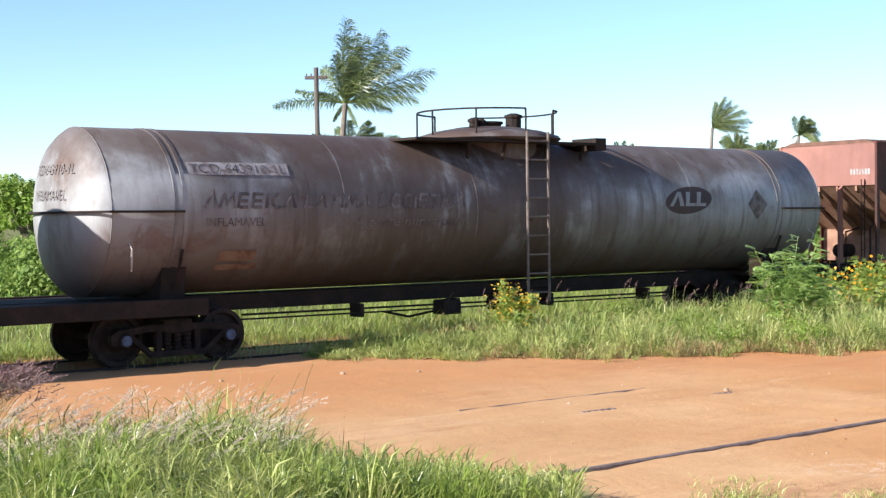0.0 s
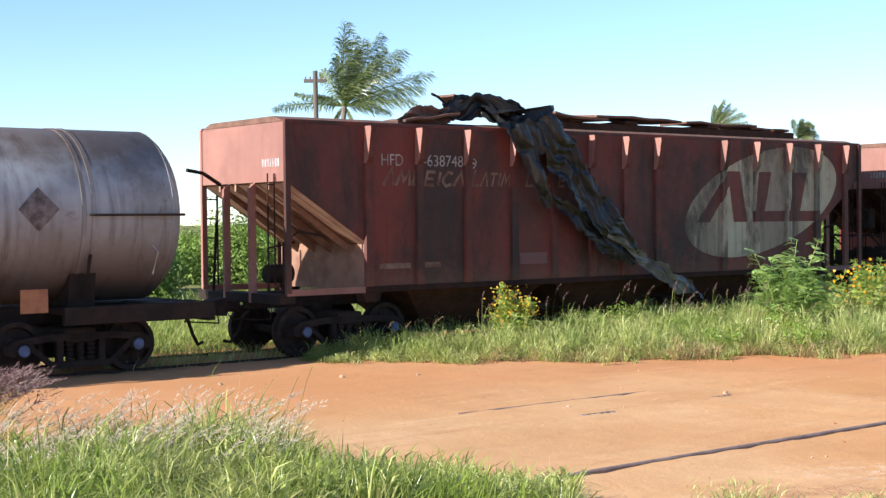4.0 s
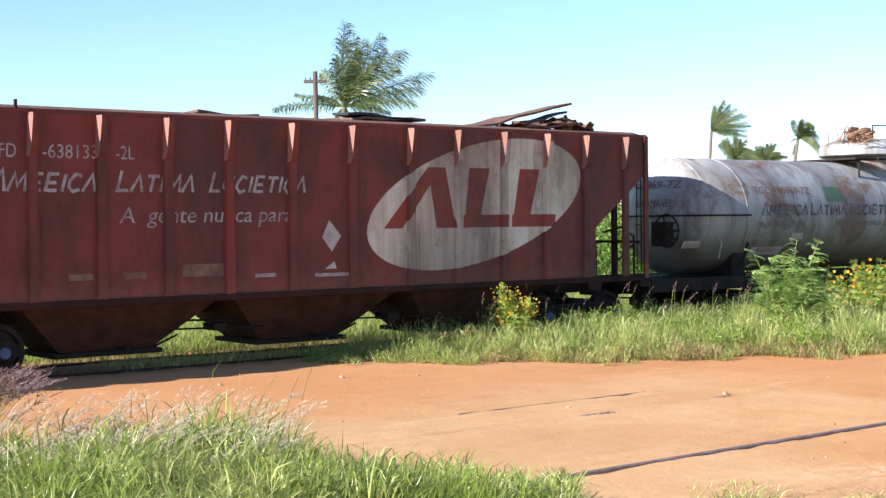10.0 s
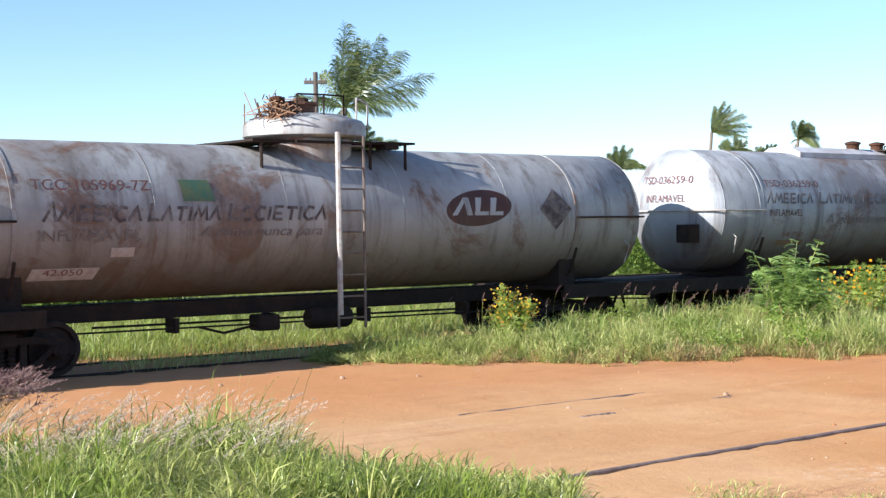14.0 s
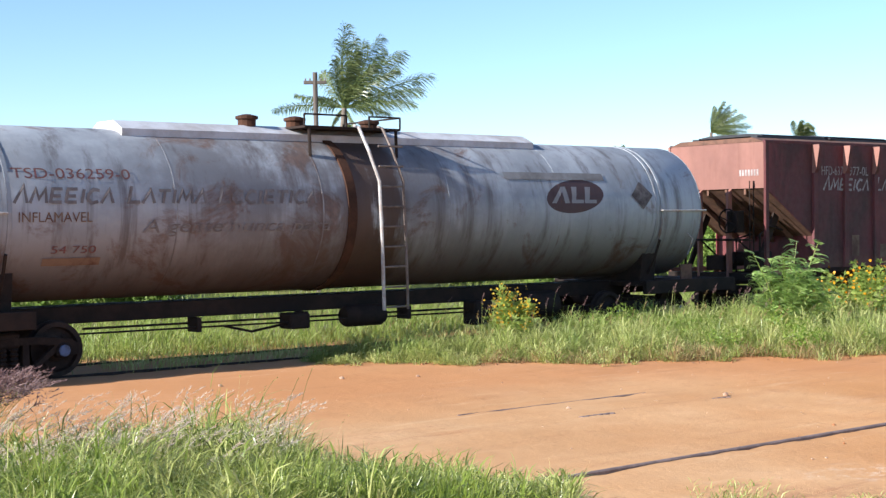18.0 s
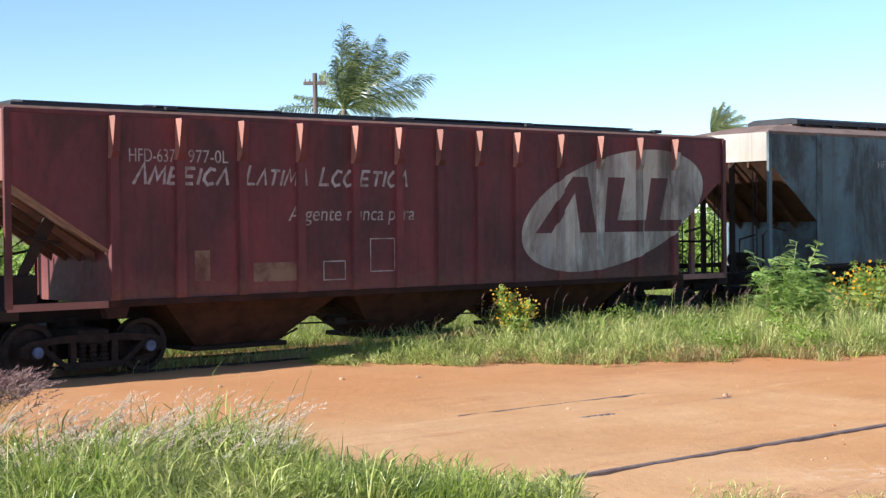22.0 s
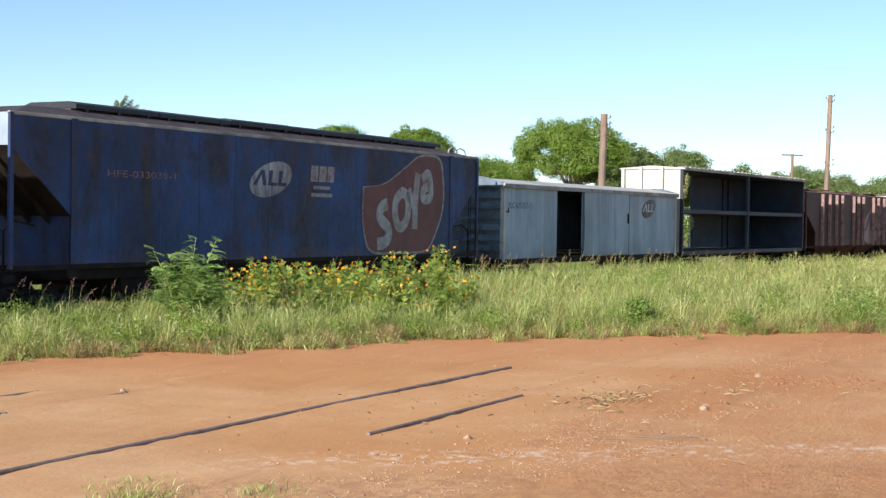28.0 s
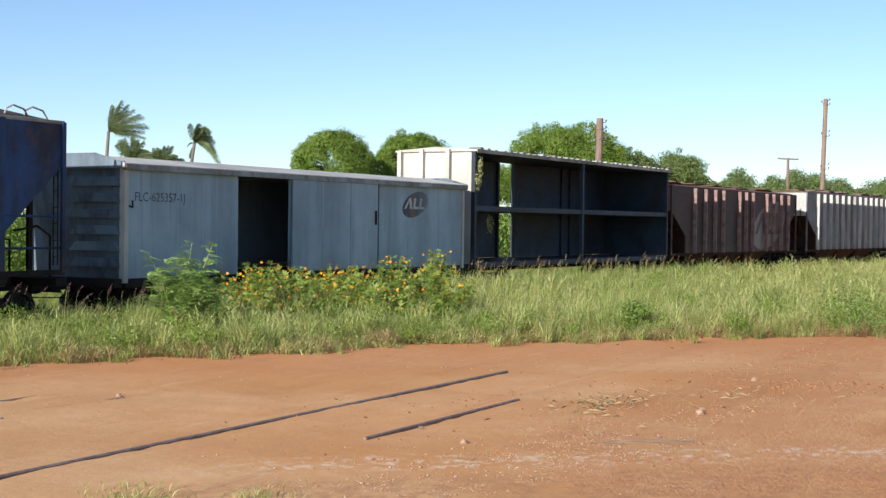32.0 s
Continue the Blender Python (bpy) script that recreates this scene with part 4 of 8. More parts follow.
        box(bm, X(u) - 0.12, X(u) + 0.12, -1.0, -0.6, 0.56, 0.68)
        part("brake_rigging", bm, "frame", e)
    bogie(e, X(1.55), cap)
    bogie(e, X(L - 1.55), cap)
    return e


def roof_debris(parent, spots, material="rust"):
    """Bent hatch covers and sheets lying on a roof: x, y, z, length, width, tilt."""
    for x, y, z, l, w, ry in spots:
        bm = bmesh.new()
        box(bm, -l / 2, l / 2, -w / 2, w / 2, -0.02, 0.03, 0.008)
        bmesh.ops.subdivide_edges(bm, edges=[ed for ed in bm.edges if ed.calc_length() > l * 0.8], cuts=4)
        for v in bm.verts:
            v.co.z += 0.06 * noise.noise(Vector((v.co.x * 1.7 + x, v.co.y * 2.0, z)))
        ob = part("hatch_cover", bm, material, parent)
        ob.location, ob.rotation_euler = (x, y, z), (0, radians(ry), 0)


def crumpled_sheet(parent, x, y, z, l, w, h, seed, material="rust"):
    """A buckled sheet lying on a roof."""
    bm = bmesh.new()
    nu, nv = 16, 8
    vs = [[bm.verts.new((x + l * (i / nu - 0.5), y + w * (j / nv - 0.5), z + h * (0.35 + 0.9 * noise.noise(Vector((i * 0.26, j * 0.4, seed))) + 0.4 * abs(noise.noise(Vector((i * 0.5, j * 0.8, seed + 3))))))) for j in range(nv + 1)] for i in range(nu + 1)]
    for i in range(nu):
        for j in range(nv):
            bm.faces.new((vs[i][j], vs[i + 1][j], vs[i + 1][j + 1], vs[i][j + 1]))
    geo = bmesh.ops.extrude_face_region(bm, geom=bm.faces[:])
    bmesh.ops.translate(bm, vec=(0, 0, 0.02), verts=[v for v in geo["geom"] if isinstance(v, bmesh.types.BMVert)])
    part("buckled_sheet", bm, material, parent)


HEAD = 0.47


def head_in(q):
    """How far a dished tank head lies behind its crown at the share q of the radius: a shallow dish with a tight knuckle."""
    return 0.33 * q * q + (HEAD - 0.33) * max(0.0, (q - 0.8) / 0.2) ** 2.5


def tank_wagon(name, label, x0, L, R, zc, shell, bands, style, frame0, frame1, cap="bogie", rail="frame"):
    """A tank wagon: shell with dished heads, straps, saddles, hand rails, dome or walkway, ladder and underframe."""
    e = wagon(name, label, x0, L, "tank wagon")
    c = L / 2
    X = lambda u: u - x0 - c
    hd = HEAD
    prof = [(-c + head_in(q), R * q) for q in (0.0, 0.2, 0.4, 0.58, 0.74, 0.87, 0.95, 0.985, 1.0)]
    prof += [(-c + hd + (L - 2 * hd) * k / 8, R) for k in range(1, 8)]
    prof += [(-s, r) for s, r in prof[8::-1]]
    bm = lathe(bmesh.new(), prof, "x", 56, (0, 0, zc))
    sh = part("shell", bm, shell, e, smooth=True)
    # weld seams
    for k in (0.26, 0.42, 0.58, 0.74):
        bm = lathe(bmesh.new(), [(-0.02, R - 0.01), (-0.012, R + 0.002), (0.012, R + 0.002), (0.02, R - 0.01)], "x", 56, (X(x0 + L * k), 0, zc))
        part("weld_seam", bm, shell, sh)
    for u in bands:
        for d in ((-0.1, 0.06) if style != "dome" else (0.0,)):
            bm = lathe(bmesh.new(), [(-0.035, R - 0.01), (-0.035, R + 0.012), (0.035, R + 0.012), (0.035, R - 0.01)], "x", 56, (X(u) + d, 0, zc))
            part("strap", bm, shell, e)
        # saddle
        bm = bmesh.new()
        pts = [(-1.0, 1.06), (1.0, 1.06)]
        for k in range(13):
            a = radians(50 - 100 * k / 12)
            pts.append(((R + 0.004) * math.sin(a), zc - (R + 0.004) * math.cos(a)))
        prism_x(bm, pts, X(u) - 0.22, X(u) + 0.22)
        part("saddle", bm, "frame", e)
        bm = bmesh.new()
        rod(bm, [(X(u) + 0.0, -R * 0.98, zc - 0.62), (X(u), -R * 0.86, zc - 1.05), (X(u), -R * 0.74, 1.22)], 0.03, 6)
        part("strap_bolt", bm, "frame", e)
    # hand rails along the ends
    for s, u in ((-1, bands[0]), (1, bands[1])):
        bm = bmesh.new()
        pts = [(X(u), -R - 0.07, zc)] + [(s * (c - hd + 0.08), -R - 0.07, zc)]
        for k in range(1, 10):
            a = math.pi * k / 10
            pts.append((s * (c - hd + (hd + 0.05) * math.sin(a)), -(R + 0.07) * math.cos(a), zc))
        pts += [(s * (c - hd + 0.08), R + 0.07, zc), (X(u), R + 0.07, zc)]
        rod(bm, pts, 0.022, 6)
        part("hand_rail", bm, rail, e)
        for v in (X(u), s * (c - hd)):
            part("rail_bracket", rod(bmesh.new(), [(v, -R - 0.002, zc), (v, -R - 0.07, zc)], 0.02, 6), rail, e)
        rim = lathe(bmesh.new(), [(-0.012, R - 0.01), (-0.006, R + 0.004), (0.006, R + 0.004), (0.012, R - 0.01)], "x", 56, (s * (c - hd), 0, zc))
        part("head_seam", rim, shell, sh)
        bm = bmesh.new()
        rod(bm, [(s * (c - 0.8), -R * 0.93, zc - 0.5), (s * (c - 0.78), -R - 0.04, zc - 0.6), (s * (c - 0.82), -R + 0.08, zc - 0.95)], 0.016, 6)
        part("grab_handle", bm, "pipe", e)
    # underframe
    bm = bmesh.new()
    box(bm, X(frame0) + 0.2, X(frame1) - 0.2, -0.33, 0.33, 0.78, 1.06, 0.01)
    part("centre_sill", bm, "frame", e)
    for a, b in ((frame0, bands[0] + 0.45), (bands[1] - 0.45, frame1)):
        bm = bmesh.new()
        box(bm, X(a), X(b), -1.4, 1.4, 0.96, 1.05, 0.008)
        box(bm, X(a), X(b), -1.42, -1.3, 0.8, 1.08, 0.01)
        box(bm, X(a), X(b), 1.3, 1.42, 0.8, 1.08, 0.01)
        part("end_platform", bm, "frame", e)
    for a, s in ((frame0, -1), (frame1, 1)):
        bm = bmesh.new()
        box(bm, X(a) - 0.07, X(a) + 0.07, -1.4, 1.4, 0.76, 1.06, 0.01)
        part("headstock", bm, "frame", e)
        coupler(e, X(a), s)
    bm = bmesh.new()
    rod(bm, [(X(bands[0]) + 1.0, -0.75, 0.64), (X(bands[1]) - 1.2, -0.75, 0.6)], 0.018, 6)
    rod(bm, [(X(bands[0]) + 1.6, -0.5, 0.7), (X(bands[1]) - 2.2, -0.5, 0.66)], 0.022, 6)
    for u in (0.3, 0.42, 0.55, 0.7):
        box(bm, X(x0 + L * u) - 0.04, X(x0 + L * u) + 0.04, -0.8, -0.45, 0.55, 0.8)
    part("brake_rigging", bm, "frame", e)
    bm = lathe(bmesh.new(), [(0, 0.0), (0.03, 0.16), (0.1, 0.2), (0.85, 0.2), (0.92, 0.16), (0.95, 0.0)], "x", 14, (X(x0 + L * 0.47), -0.62, 0.66))
    part("air_reservoir", bm, "frame", e, smooth=True)
    bm = bmesh.new()
    box(bm, X(x0 + L * 0.4), X(x0 + L * 0.4) + 0.42, -0.85, -0.45, 0.5, 0.78, 0.03)
    rod(bm, [(X(x0 + L * 0.4), -0.7, 0.6), (X(x0 + L * 0.36), -0.7, 0.5), (X(x0 + L * 0.33), -0.7, 0.62)], 0.025, 6)
    part("brake_valve", bm, "frame", e)
    bogie(e, X(bands[0]) + 0.05 if style != "dome" else X(bands[0]) - 0.15, cap)
    bogie(e, X(bands[1]) - 0.05 if style != "dome" else X(bands[1]) + 0.15, cap)
    # board at the far end
    if style == "wide":
        part("placard_board", box(bmesh.new(), X(bands[1]) - 1.15, X(bands[1]) - 0.72, -1.43, -1.4, 1.02, 1.38), "wood_board", e)
    if style == "duct":
        part("placard_board", box(bmesh.new(), X(bands[1]) + 0.75, X(bands[1]) + 1.1, -1.3, -1.27, 1.05, 1.4), "rust", e)
        part("air_reservoir", lathe(bmesh.new(), [(0, 0.0), (0.04, 0.22), (0.12, 0.27), (1.13, 0.27), (1.21, 0.22), (1.25, 0.0)], "x", 16, (X(95.15), -0.75, 0.68)), "frame", e, smooth=True)
        part("valve_box", box(bmesh.new(), X(94.1), X(94.55), -0.95, -0.55, 0.36, 0.82, 0.03), "frame", e)
    return e


def railing(parent, pts, h, material="frame", r=0.018, posts=2):
    """A hand rail over a row of points at their height, with posts down to it."""
    bm = bmesh.new()
    rod(bm, [(x, y, z + h) for x, y, z in pts], r, 6)
    for x, y, z in pts[::max(1, len(pts) // posts)] + [pts[-1]]:
        rod(bm, [(x, y, z), (x, y, z + h)], r, 6)
    part("hand_rail", bm, material, parent)


def arc(cx, cy, r, a0, a1, n, z):
    return [(cx + r * math.cos(radians(a0 + (a1 - a0) * k / n)), cy + r * math.sin(radians(a0 + (a1 - a0) * k / n)), z) for k in range(n + 1)]


# ---- tank wagon with a broad low dome
def sooty_tank():
    x0, L, R, zc = 9.3, 18.85, 1.41, 2.5
    e = tank_wagon("tank_wagon", "sooty brown-grey tank wagon with a broad railed dome", x0, L, R, zc, "tank_a", (11.0, 26.25), "wide", 7.3, 28.35, "blue_cap")
    X = lambda u: u - x0 - L / 2
    tk = (R, zc)
    bm = lathe(bmesh.new(), [(3.3, 1.0), (3.86, 1.0), (3.87, 1.44), (3.92, 1.5), (3.98, 1.45), (4.08, 1.12), (4.17, 0.6), (4.2, 0.0)], "z", 40, (X(18.65), 0, 0))
    part("dome", bm, "tank_a", e, smooth=True)
    bm = bmesh.new()
    box(bm, X(15.85), X(20.6), -1.3, -1.02, 3.8, 3.85)
    box(bm, X(15.85), X(17.5), -1.02, 1.05, 3.8, 3.85)
    box(bm, X(20.2), X(20.6), -0.95, 1.05, 3.8, 3.85)
    box(bm, X(20.45), X(20.75), -1.3, -0.6, 3.7, 3.95)
    part("walkway", bm, "frame", e)
    for u in (17.3, 18.2, 19.3, 20.3):
        bm = bmesh.new()
        rod(bm, [(X(u), -1.1, 3.85), (X(u), -0.98, 3.45)], 0.035, 6)
        part("bracket", bm, "frame", e)
    bm = lathe(bmesh.new(), [(4.1, 0.3), (4.22, 0.3), (4.24, 0.34), (4.28, 0.34), (4.3, 0.0)], "z", 18, (X(18.55), -0.1, 0))
    part("manhole_cover", bm, "frame", e)
    for u, h, r in ((18.05, 4.3, 0.09), (19.1, 4.42, 0.16), (18.25, 4.28, 0.08)):
        bm = lathe(bmesh.new(), [(4.1, r), (h - 0.05, r), (h - 0.05, r + 0.03), (h, r + 0.03), (h + 0.04, r * 0.5)], "z", 10, (X(u), -0.3, 0))
        part("valve", bm, "frame", e)
    railing(e, arc(X(18.65), 0, 1.42, 262, 100, 12, 3.97), 0.5, "frame", 0.02, 4)
    railing(e, arc(X(18.65), 0, 1.42, -62, 62, 9, 3.97), 0.5, "frame", 0.02, 3)
    ladder(e, X(18.38), X(18.93), -1.52, 0.7, 4.02, "ladder", 9, 0.026)
    for p, q in (((18.5, -1.5, 2.3), (18.5, -1.4, 2.3)), ((18.5, -1.5, 0.95), (18.2, -0.6, 0.9)), ((19.02, -1.5, 0.95), (19.3, -0.6, 0.9))):
        part("ladder_stay", rod(bmesh.new(), [(X(p[0]), *p[1:]), (X(q[0]), *q[1:])], 0.02, 6), "frame", e)
    side_poly(e, [(X(11.18), 3.12), (X(13.12), 3.12), (X(13.12), 3.36), (X(11.18), 3.36)], "letter_w", tank=tk, name="number_panel")
    side_text(e, "TCD-643910-1L", X(11.22), 3.15, 0.25, "letter_d", width=1.84, tank=(R + 0.006, zc))
    side_name(e, X(11.4), 2.55, ((0.0, 1.75), (1.93, 3.3), (3.5, 5.5)), 0.25, "letter_d", tank=tk)
    side_text(e, "A gente nunca para", X(14.35), 2.22, 0.25, "letter_d", width=2.55, shear=0.2, tank=tk)
    side_text(e, "INFLAMAVEL", X(11.42), 2.25, 0.2, "letter_d", width=1.15, tank=tk)
    side_bars(e, X(11.75), 1.62, (0.72,), 0.2, "letter_f", shear=0, tank=tk)
    side_bars(e, X(11.75), 1.42, (0.8,), 0.13, "letter_f", shear=0, tank=tk)
    side_poly(e, [(X(25.1), 2.59), (X(25.42), 2.25), (X(25.74), 2.59), (X(25.42), 2.93)], "letter_d", tank=tk, name="hazard_diamond")
    end_text(e, ["TCD-643910-1L", "INFLAMAVEL"], -L / 2, zc, R)
    return e


def end_text(e, lines, x, zc, R, material="letter_d"):
    """Lettering on the dished left head."""
    for i, words in enumerate(lines):
        vs, fs, w = text_mesh(words, 0.24, 0, 1.5 - 0.3 * i)
        out = []
        for u, v, _ in vs:
            y, z = (-u + w / 2) * 1.0, zc + 0.62 - 0.42 * i + v
            q = min(1.0, math.sqrt(y * y + (z - zc) ** 2) / R)
            out.append((x + head_in(q) - 0.025, y, z))
        tagged(raw("end_lettering", out, fs, material, e), kind="stuff")


# ---- tank wagon with a bolted dome and a nest of twigs
def silver_tank():
    x0, L, R, zc = 65.42, 15.68, 1.32, 2.43
    e = tank_wagon("tank_wagon", "rust-blotched silver tank wagon, dry twigs on its round dome", x0, L, R, zc, "tank_d", (67.15, 78.85), "dome", 63.95, 81.0)
    X = lambda u: u - x0 - L / 2
    tk = (R, zc)
    bm = lathe(bmesh.new(), [(3.3, 0.86), (3.88, 0.86), (3.9, 1.08), (3.94, 1.13), (4.14, 1.13), (4.22, 1.07), (4.34, 0.7), (4.38, 0.0)], "z", 40, (X(73.2), 0, 0))
    part("dome", bm, "tank_d", e, smooth=True)
    bm = bmesh.new()
    box(bm, X(71.5), X(72.35), -1.0, 1.0, 3.78, 3.82)
    box(bm, X(72.36), X(73.99), -1.05, -0.88, 3.78, 3.82)
    box(bm, X(74.0), X(75.0), -1.0, 1.0, 3.8, 3.84)
    box(bm, X(74.3), X(74.6), -1.02, -0.7, 3.7, 3.798)
    part("walkway", bm, "frame", e)
    for u in (71.7, 74.0, 74.8):
        bm = bmesh.new()
        rod(bm, [(X(u), -0.95, 3.8), (X(u), -0.95, 3.3)], 0.03, 6)
        part("bracket", bm, "frame", e)
    bm = lathe(bmesh.new(), [(4.38, 0.33), (4.5, 0.33), (4.52, 0.38), (4.57, 0.38), (4.6, 0.0)], "z", 18, (X(73.05), 0, 0))
    part("manhole_cover", bm, "rust", e)
    for u in (72.5, 73.0):
        bm = lathe(bmesh.new(), [(4.3, 0.1), (4.55, 0.1), (4.55, 0.14), (4.63, 0.14), (4.66, 0.0)], "z", 10, (X(u), -0.2, 0))
        part("valve", bm, "rust_dark", e)
    railing(e, [(X(72.6), -0.7, 4.3), (X(73.1), -0.8, 4.3), (X(73.6), -0.7, 4.3)], 0.36, "frame", 0.018, 2)
    railing(e, [(X(73.95), -0.6, 4.2), (X(74.2), -0.6, 4.1)], 0.45, "pipe", 0.018, 1)
    rng = random.Random(5)
    vs, fs = [], []
    for k in range(130):
        p = Vector((X(72.4) + rng.gauss(0, 0.16), rng.gauss(-0.35, 0.25), 4.22 + abs(rng.gauss(0, 0.17))))
        d = Vector((rng.uniform(-1, 1), rng.uniform(-1, 1), rng.uniform(-0.5, 0.7))).normalized() * rng.uniform(0.08, 0.26)
        w = Vector((0, 0, 1)).cross(d).normalized() * 0.012
        i = len(vs)
        vs += [p - d - w, p - d + w, p + d + w, p + d - w, p - d + Vector((0, 0, 0.018)), p + d + Vector((0, 0, 0.018))]
        fs += [(i, i + 1, i + 2, i + 3), (i, i + 4, i + 5, i + 3), (i + 1, i + 2, i + 5, i + 4)]
    tagged(raw("twig_nest", vs, fs, "nest", e), "heap of dry brown twigs", kind="stuff")
    bm = bmesh.new()
    rod(bm, [(X(72.95), -1.48, 0.75), (X(72.95), -1.45, 3.95)], 0.05, 8)
    part("ladder_rail", bm, "pipe", e, "pale pipe rail")
    ladder(e, X(72.95), X(73.52), -1.42, 0.5, 3.9, "ladder", 9, 0.024)
    side_text(e, "TCC-105969-7Z", X(67.45), 2.92, 0.26, "letter_r", width=2.0, tank=tk)
    side_name(e, X(67.6), 2.42, ((0.0, 1.62), (1.75, 3.05), (3.2, 5.15)), 0.24, "letter_d", tank=tk)
    side_poly(e, [(X(69.98), 3.12), (X(70.52), 3.12), (X(70.6), 2.74), (X(70.02), 2.74)], "flag", tank=tk, name="painted_patch")
    side_text(e, "A gente nunca para", X(70.3), 2.16, 0.24, "letter_g", width=2.4, shear=0.2, tank=tk)
    side_text(e, "INFLAMAVEL", X(67.5), 2.12, 0.25, "letter_g", width=1.75, tank=tk)
    side_poly(e, [(X(68.75), 1.84), (X(69.15), 1.84), (X(69.15), 2.0), (X(68.75), 2.0)], "sign_w", tank=tk, name="white_patch")
    side_poly(e, [(X(67.45), 1.42), (X(68.55), 1.42), (X(68.62), 1.66), (X(67.5), 1.66)], "sign_w", tank=tk, name="load_panel")
    side_text(e, "42.050", X(67.68), 1.52, 0.17, "letter_r", width=0.66, tank=(R + 0.006, zc))
    side_poly(e, [(X(64.85) + 0.3, 1.68), (X(65.7), 1.68), (X(65.7), 1.86), (X(64.85) + 0.3, 1.86)], "sign_w", tank=tk, name="load_panel")
    side_text(e, "42050", X(65.2), 1.69, 0.15, "letter_r", width=0.46, tank=(R + 0.006, zc))
    side_poly(e, [(X(77.85), 2.6), (X(78.28), 2.18), (X(78.7), 2.6), (X(78.28), 3.02)], "letter_d", tank=tk, name="hazard_diamond")
    end_text(e, ["105969-7Z", "INFLAMAVEL"], -L / 2, zc, R, "letter_r")
    # brake wheel on the end
    bm = bmesh.new()
    c = Vector((-L / 2 - 0.32, -0.75, 2.1))
    ring = [c + Vector((0, 0.36 * math.cos(a), 0.36 * math.sin(a))) for a in [2 * math.pi * k / 18 for k in range(19)]]
    rod(bm, ring, 0.022, 6)
    for k in range(5):
        a = 2 * math.pi * k / 5
        rod(bm, [c, c + Vector((0, 0.36 * math.cos(a), 0.36 * math.sin(a)))], 0.016, 6)
    rod(bm, [c, c + Vector((0.4, 0, 0))], 0.03, 6)
    part("brake_wheel", bm, "frame", e)
    bm = bmesh.new()
    box(bm, -L / 2 - 0.25, -L / 2 + 0.05, -0.62, -0.2, 1.75, 2.3, 0.02)
    part("brake_gear_box", bm, "frame", e)
    return e


# ---- tank wagon with a long top duct and a curved ladder
def stained_tank():
    x0, L, R, zc = 82.85, 17.75, 1.41, 2.56
    e = tank_wagon("tank_wagon", "grey tank wagon streaked with rust, long top duct, tall curved ladder", x0, L, R, zc, "tank_e", (84.62, 98.85), "duct", 81.1, 101.2, "blue_cap", "pipe")
    X = lambda u: u - x0 - L / 2
    tk = (R, zc)
    bm = bmesh.new()
    prism_x(bm, [(-0.62, 3.75), (-0.62, 3.95), (-0.3, 4.1), (0.3, 4.1), (0.62, 3.95), (0.62, 3.75)], X(86.9), X(95.95))
    for s in (-1, 1):
        cap = lathe(bmesh.new(), [(0.0, 0.5), (0.1, 0.44), (0.2, 0.3), (0.26, 0.0)] if s > 0 else [(0.0, 0.0), (0.06, 0.3), (0.16, 0.44), (0.26, 0.5)], "x", 20, (X(95.95) if s > 0 else X(86.64), 0, 3.6))
        part("duct_cap", cap, "duct", e, smooth=True)
    part("top_duct", bm, "duct", e)
    bm = lathe(bmesh.new(), [(-0.08, R - 0.02), (-0.08, R + 0.03), (0.1, R + 0.03), (0.1, R - 0.02)], "x", 56, (X(90.9), 0, zc))
    part("rust_band", bm, "rust_dark", e, "wide rusted band", smooth=True)
    bm = bmesh.new()
    box(bm, X(90.2), X(92.3), -1.0, 0.9, 4.05, 4.09)
    part("walkway", bm, "frame", e)
    for u in (89.5, 90.5, 92.15):
        bm = lathe(bmesh.new(), [(4.0, 0.16), (4.2, 0.16), (4.22, 0.2), (4.27, 0.2), (4.3, 0.08), (4.31, 0.0)], "z", 12, (X(u), -0.2, 0))
        part("valve", bm, "rust_dark", e)
    railing(e, [(X(90.2), -0.98, 4.09), (X(91.1), -0.98, 4.09)], 0.2, "frame", 0.018, 1)
    railing(e, [(X(91.6), -0.98, 4.09), (X(92.3), -0.98, 4.09), (X(92.3), 0.85, 4.09)], 0.2, "frame", 0.018, 2)
    for u in (90.3, 92.2):
        bm = bmesh.new()
        rod(bm, [(X(u), -0.98, 4.07), (X(u), -1.0, 3.55)], 0.03, 6)
        part("bracket", bm, "frame", e)
    prof = [(-1.6, 0.8), (-1.58, 1.5), (-1.55, 2.3), (-1.5, 3.1), (-1.35, 3.65), (-1.05, 4.08), (-0.9, 4.12)]
    for u in (91.44, 91.97):
        bm = bmesh.new()
        rod(bm, [(X(u) - (0.12 if z > 3.4 else 0.0), y, z) for y, z in prof], 0.032 if u < 91.5 else 0.026, 8)
        part("ladder_rail", bm, "pipe" if u < 91.5 else "ladder", e)
    for k in range(9):
        z = 0.85 + k * 0.36
        y = -1.6 + 0.1 * max(0, z - 1.2) / 2
        bm = bmesh.new()
        rod(bm, [(X(91.44), y, z), (X(91.97), y, z)], 0.02, 6)
        part("rung", bm, "ladder", e)
    side_text(e, "TSD-036259-0", X(84.75), 3.1, 0.25, "letter_r", width=1.95, tank=tk)
    side_name(e, X(84.75), 2.71, ((0.0, 1.6), (1.85, 3.25), (3.48, 5.4)), 0.23, "letter_g", tank=tk)
    side_text(e, "INFLAMAVEL", X(84.8), 2.42, 0.22, "letter_f", width=1.2, tank=tk)
    side_text(e, "A gente nunca para", X(86.85), 2.24, 0.3, "letter_g", width=3.6, shear=0.2, tank=tk)
    side_text(e, "54 750", X(85.35), 1.92, 0.18, "letter_r", width=0.75, tank=tk)
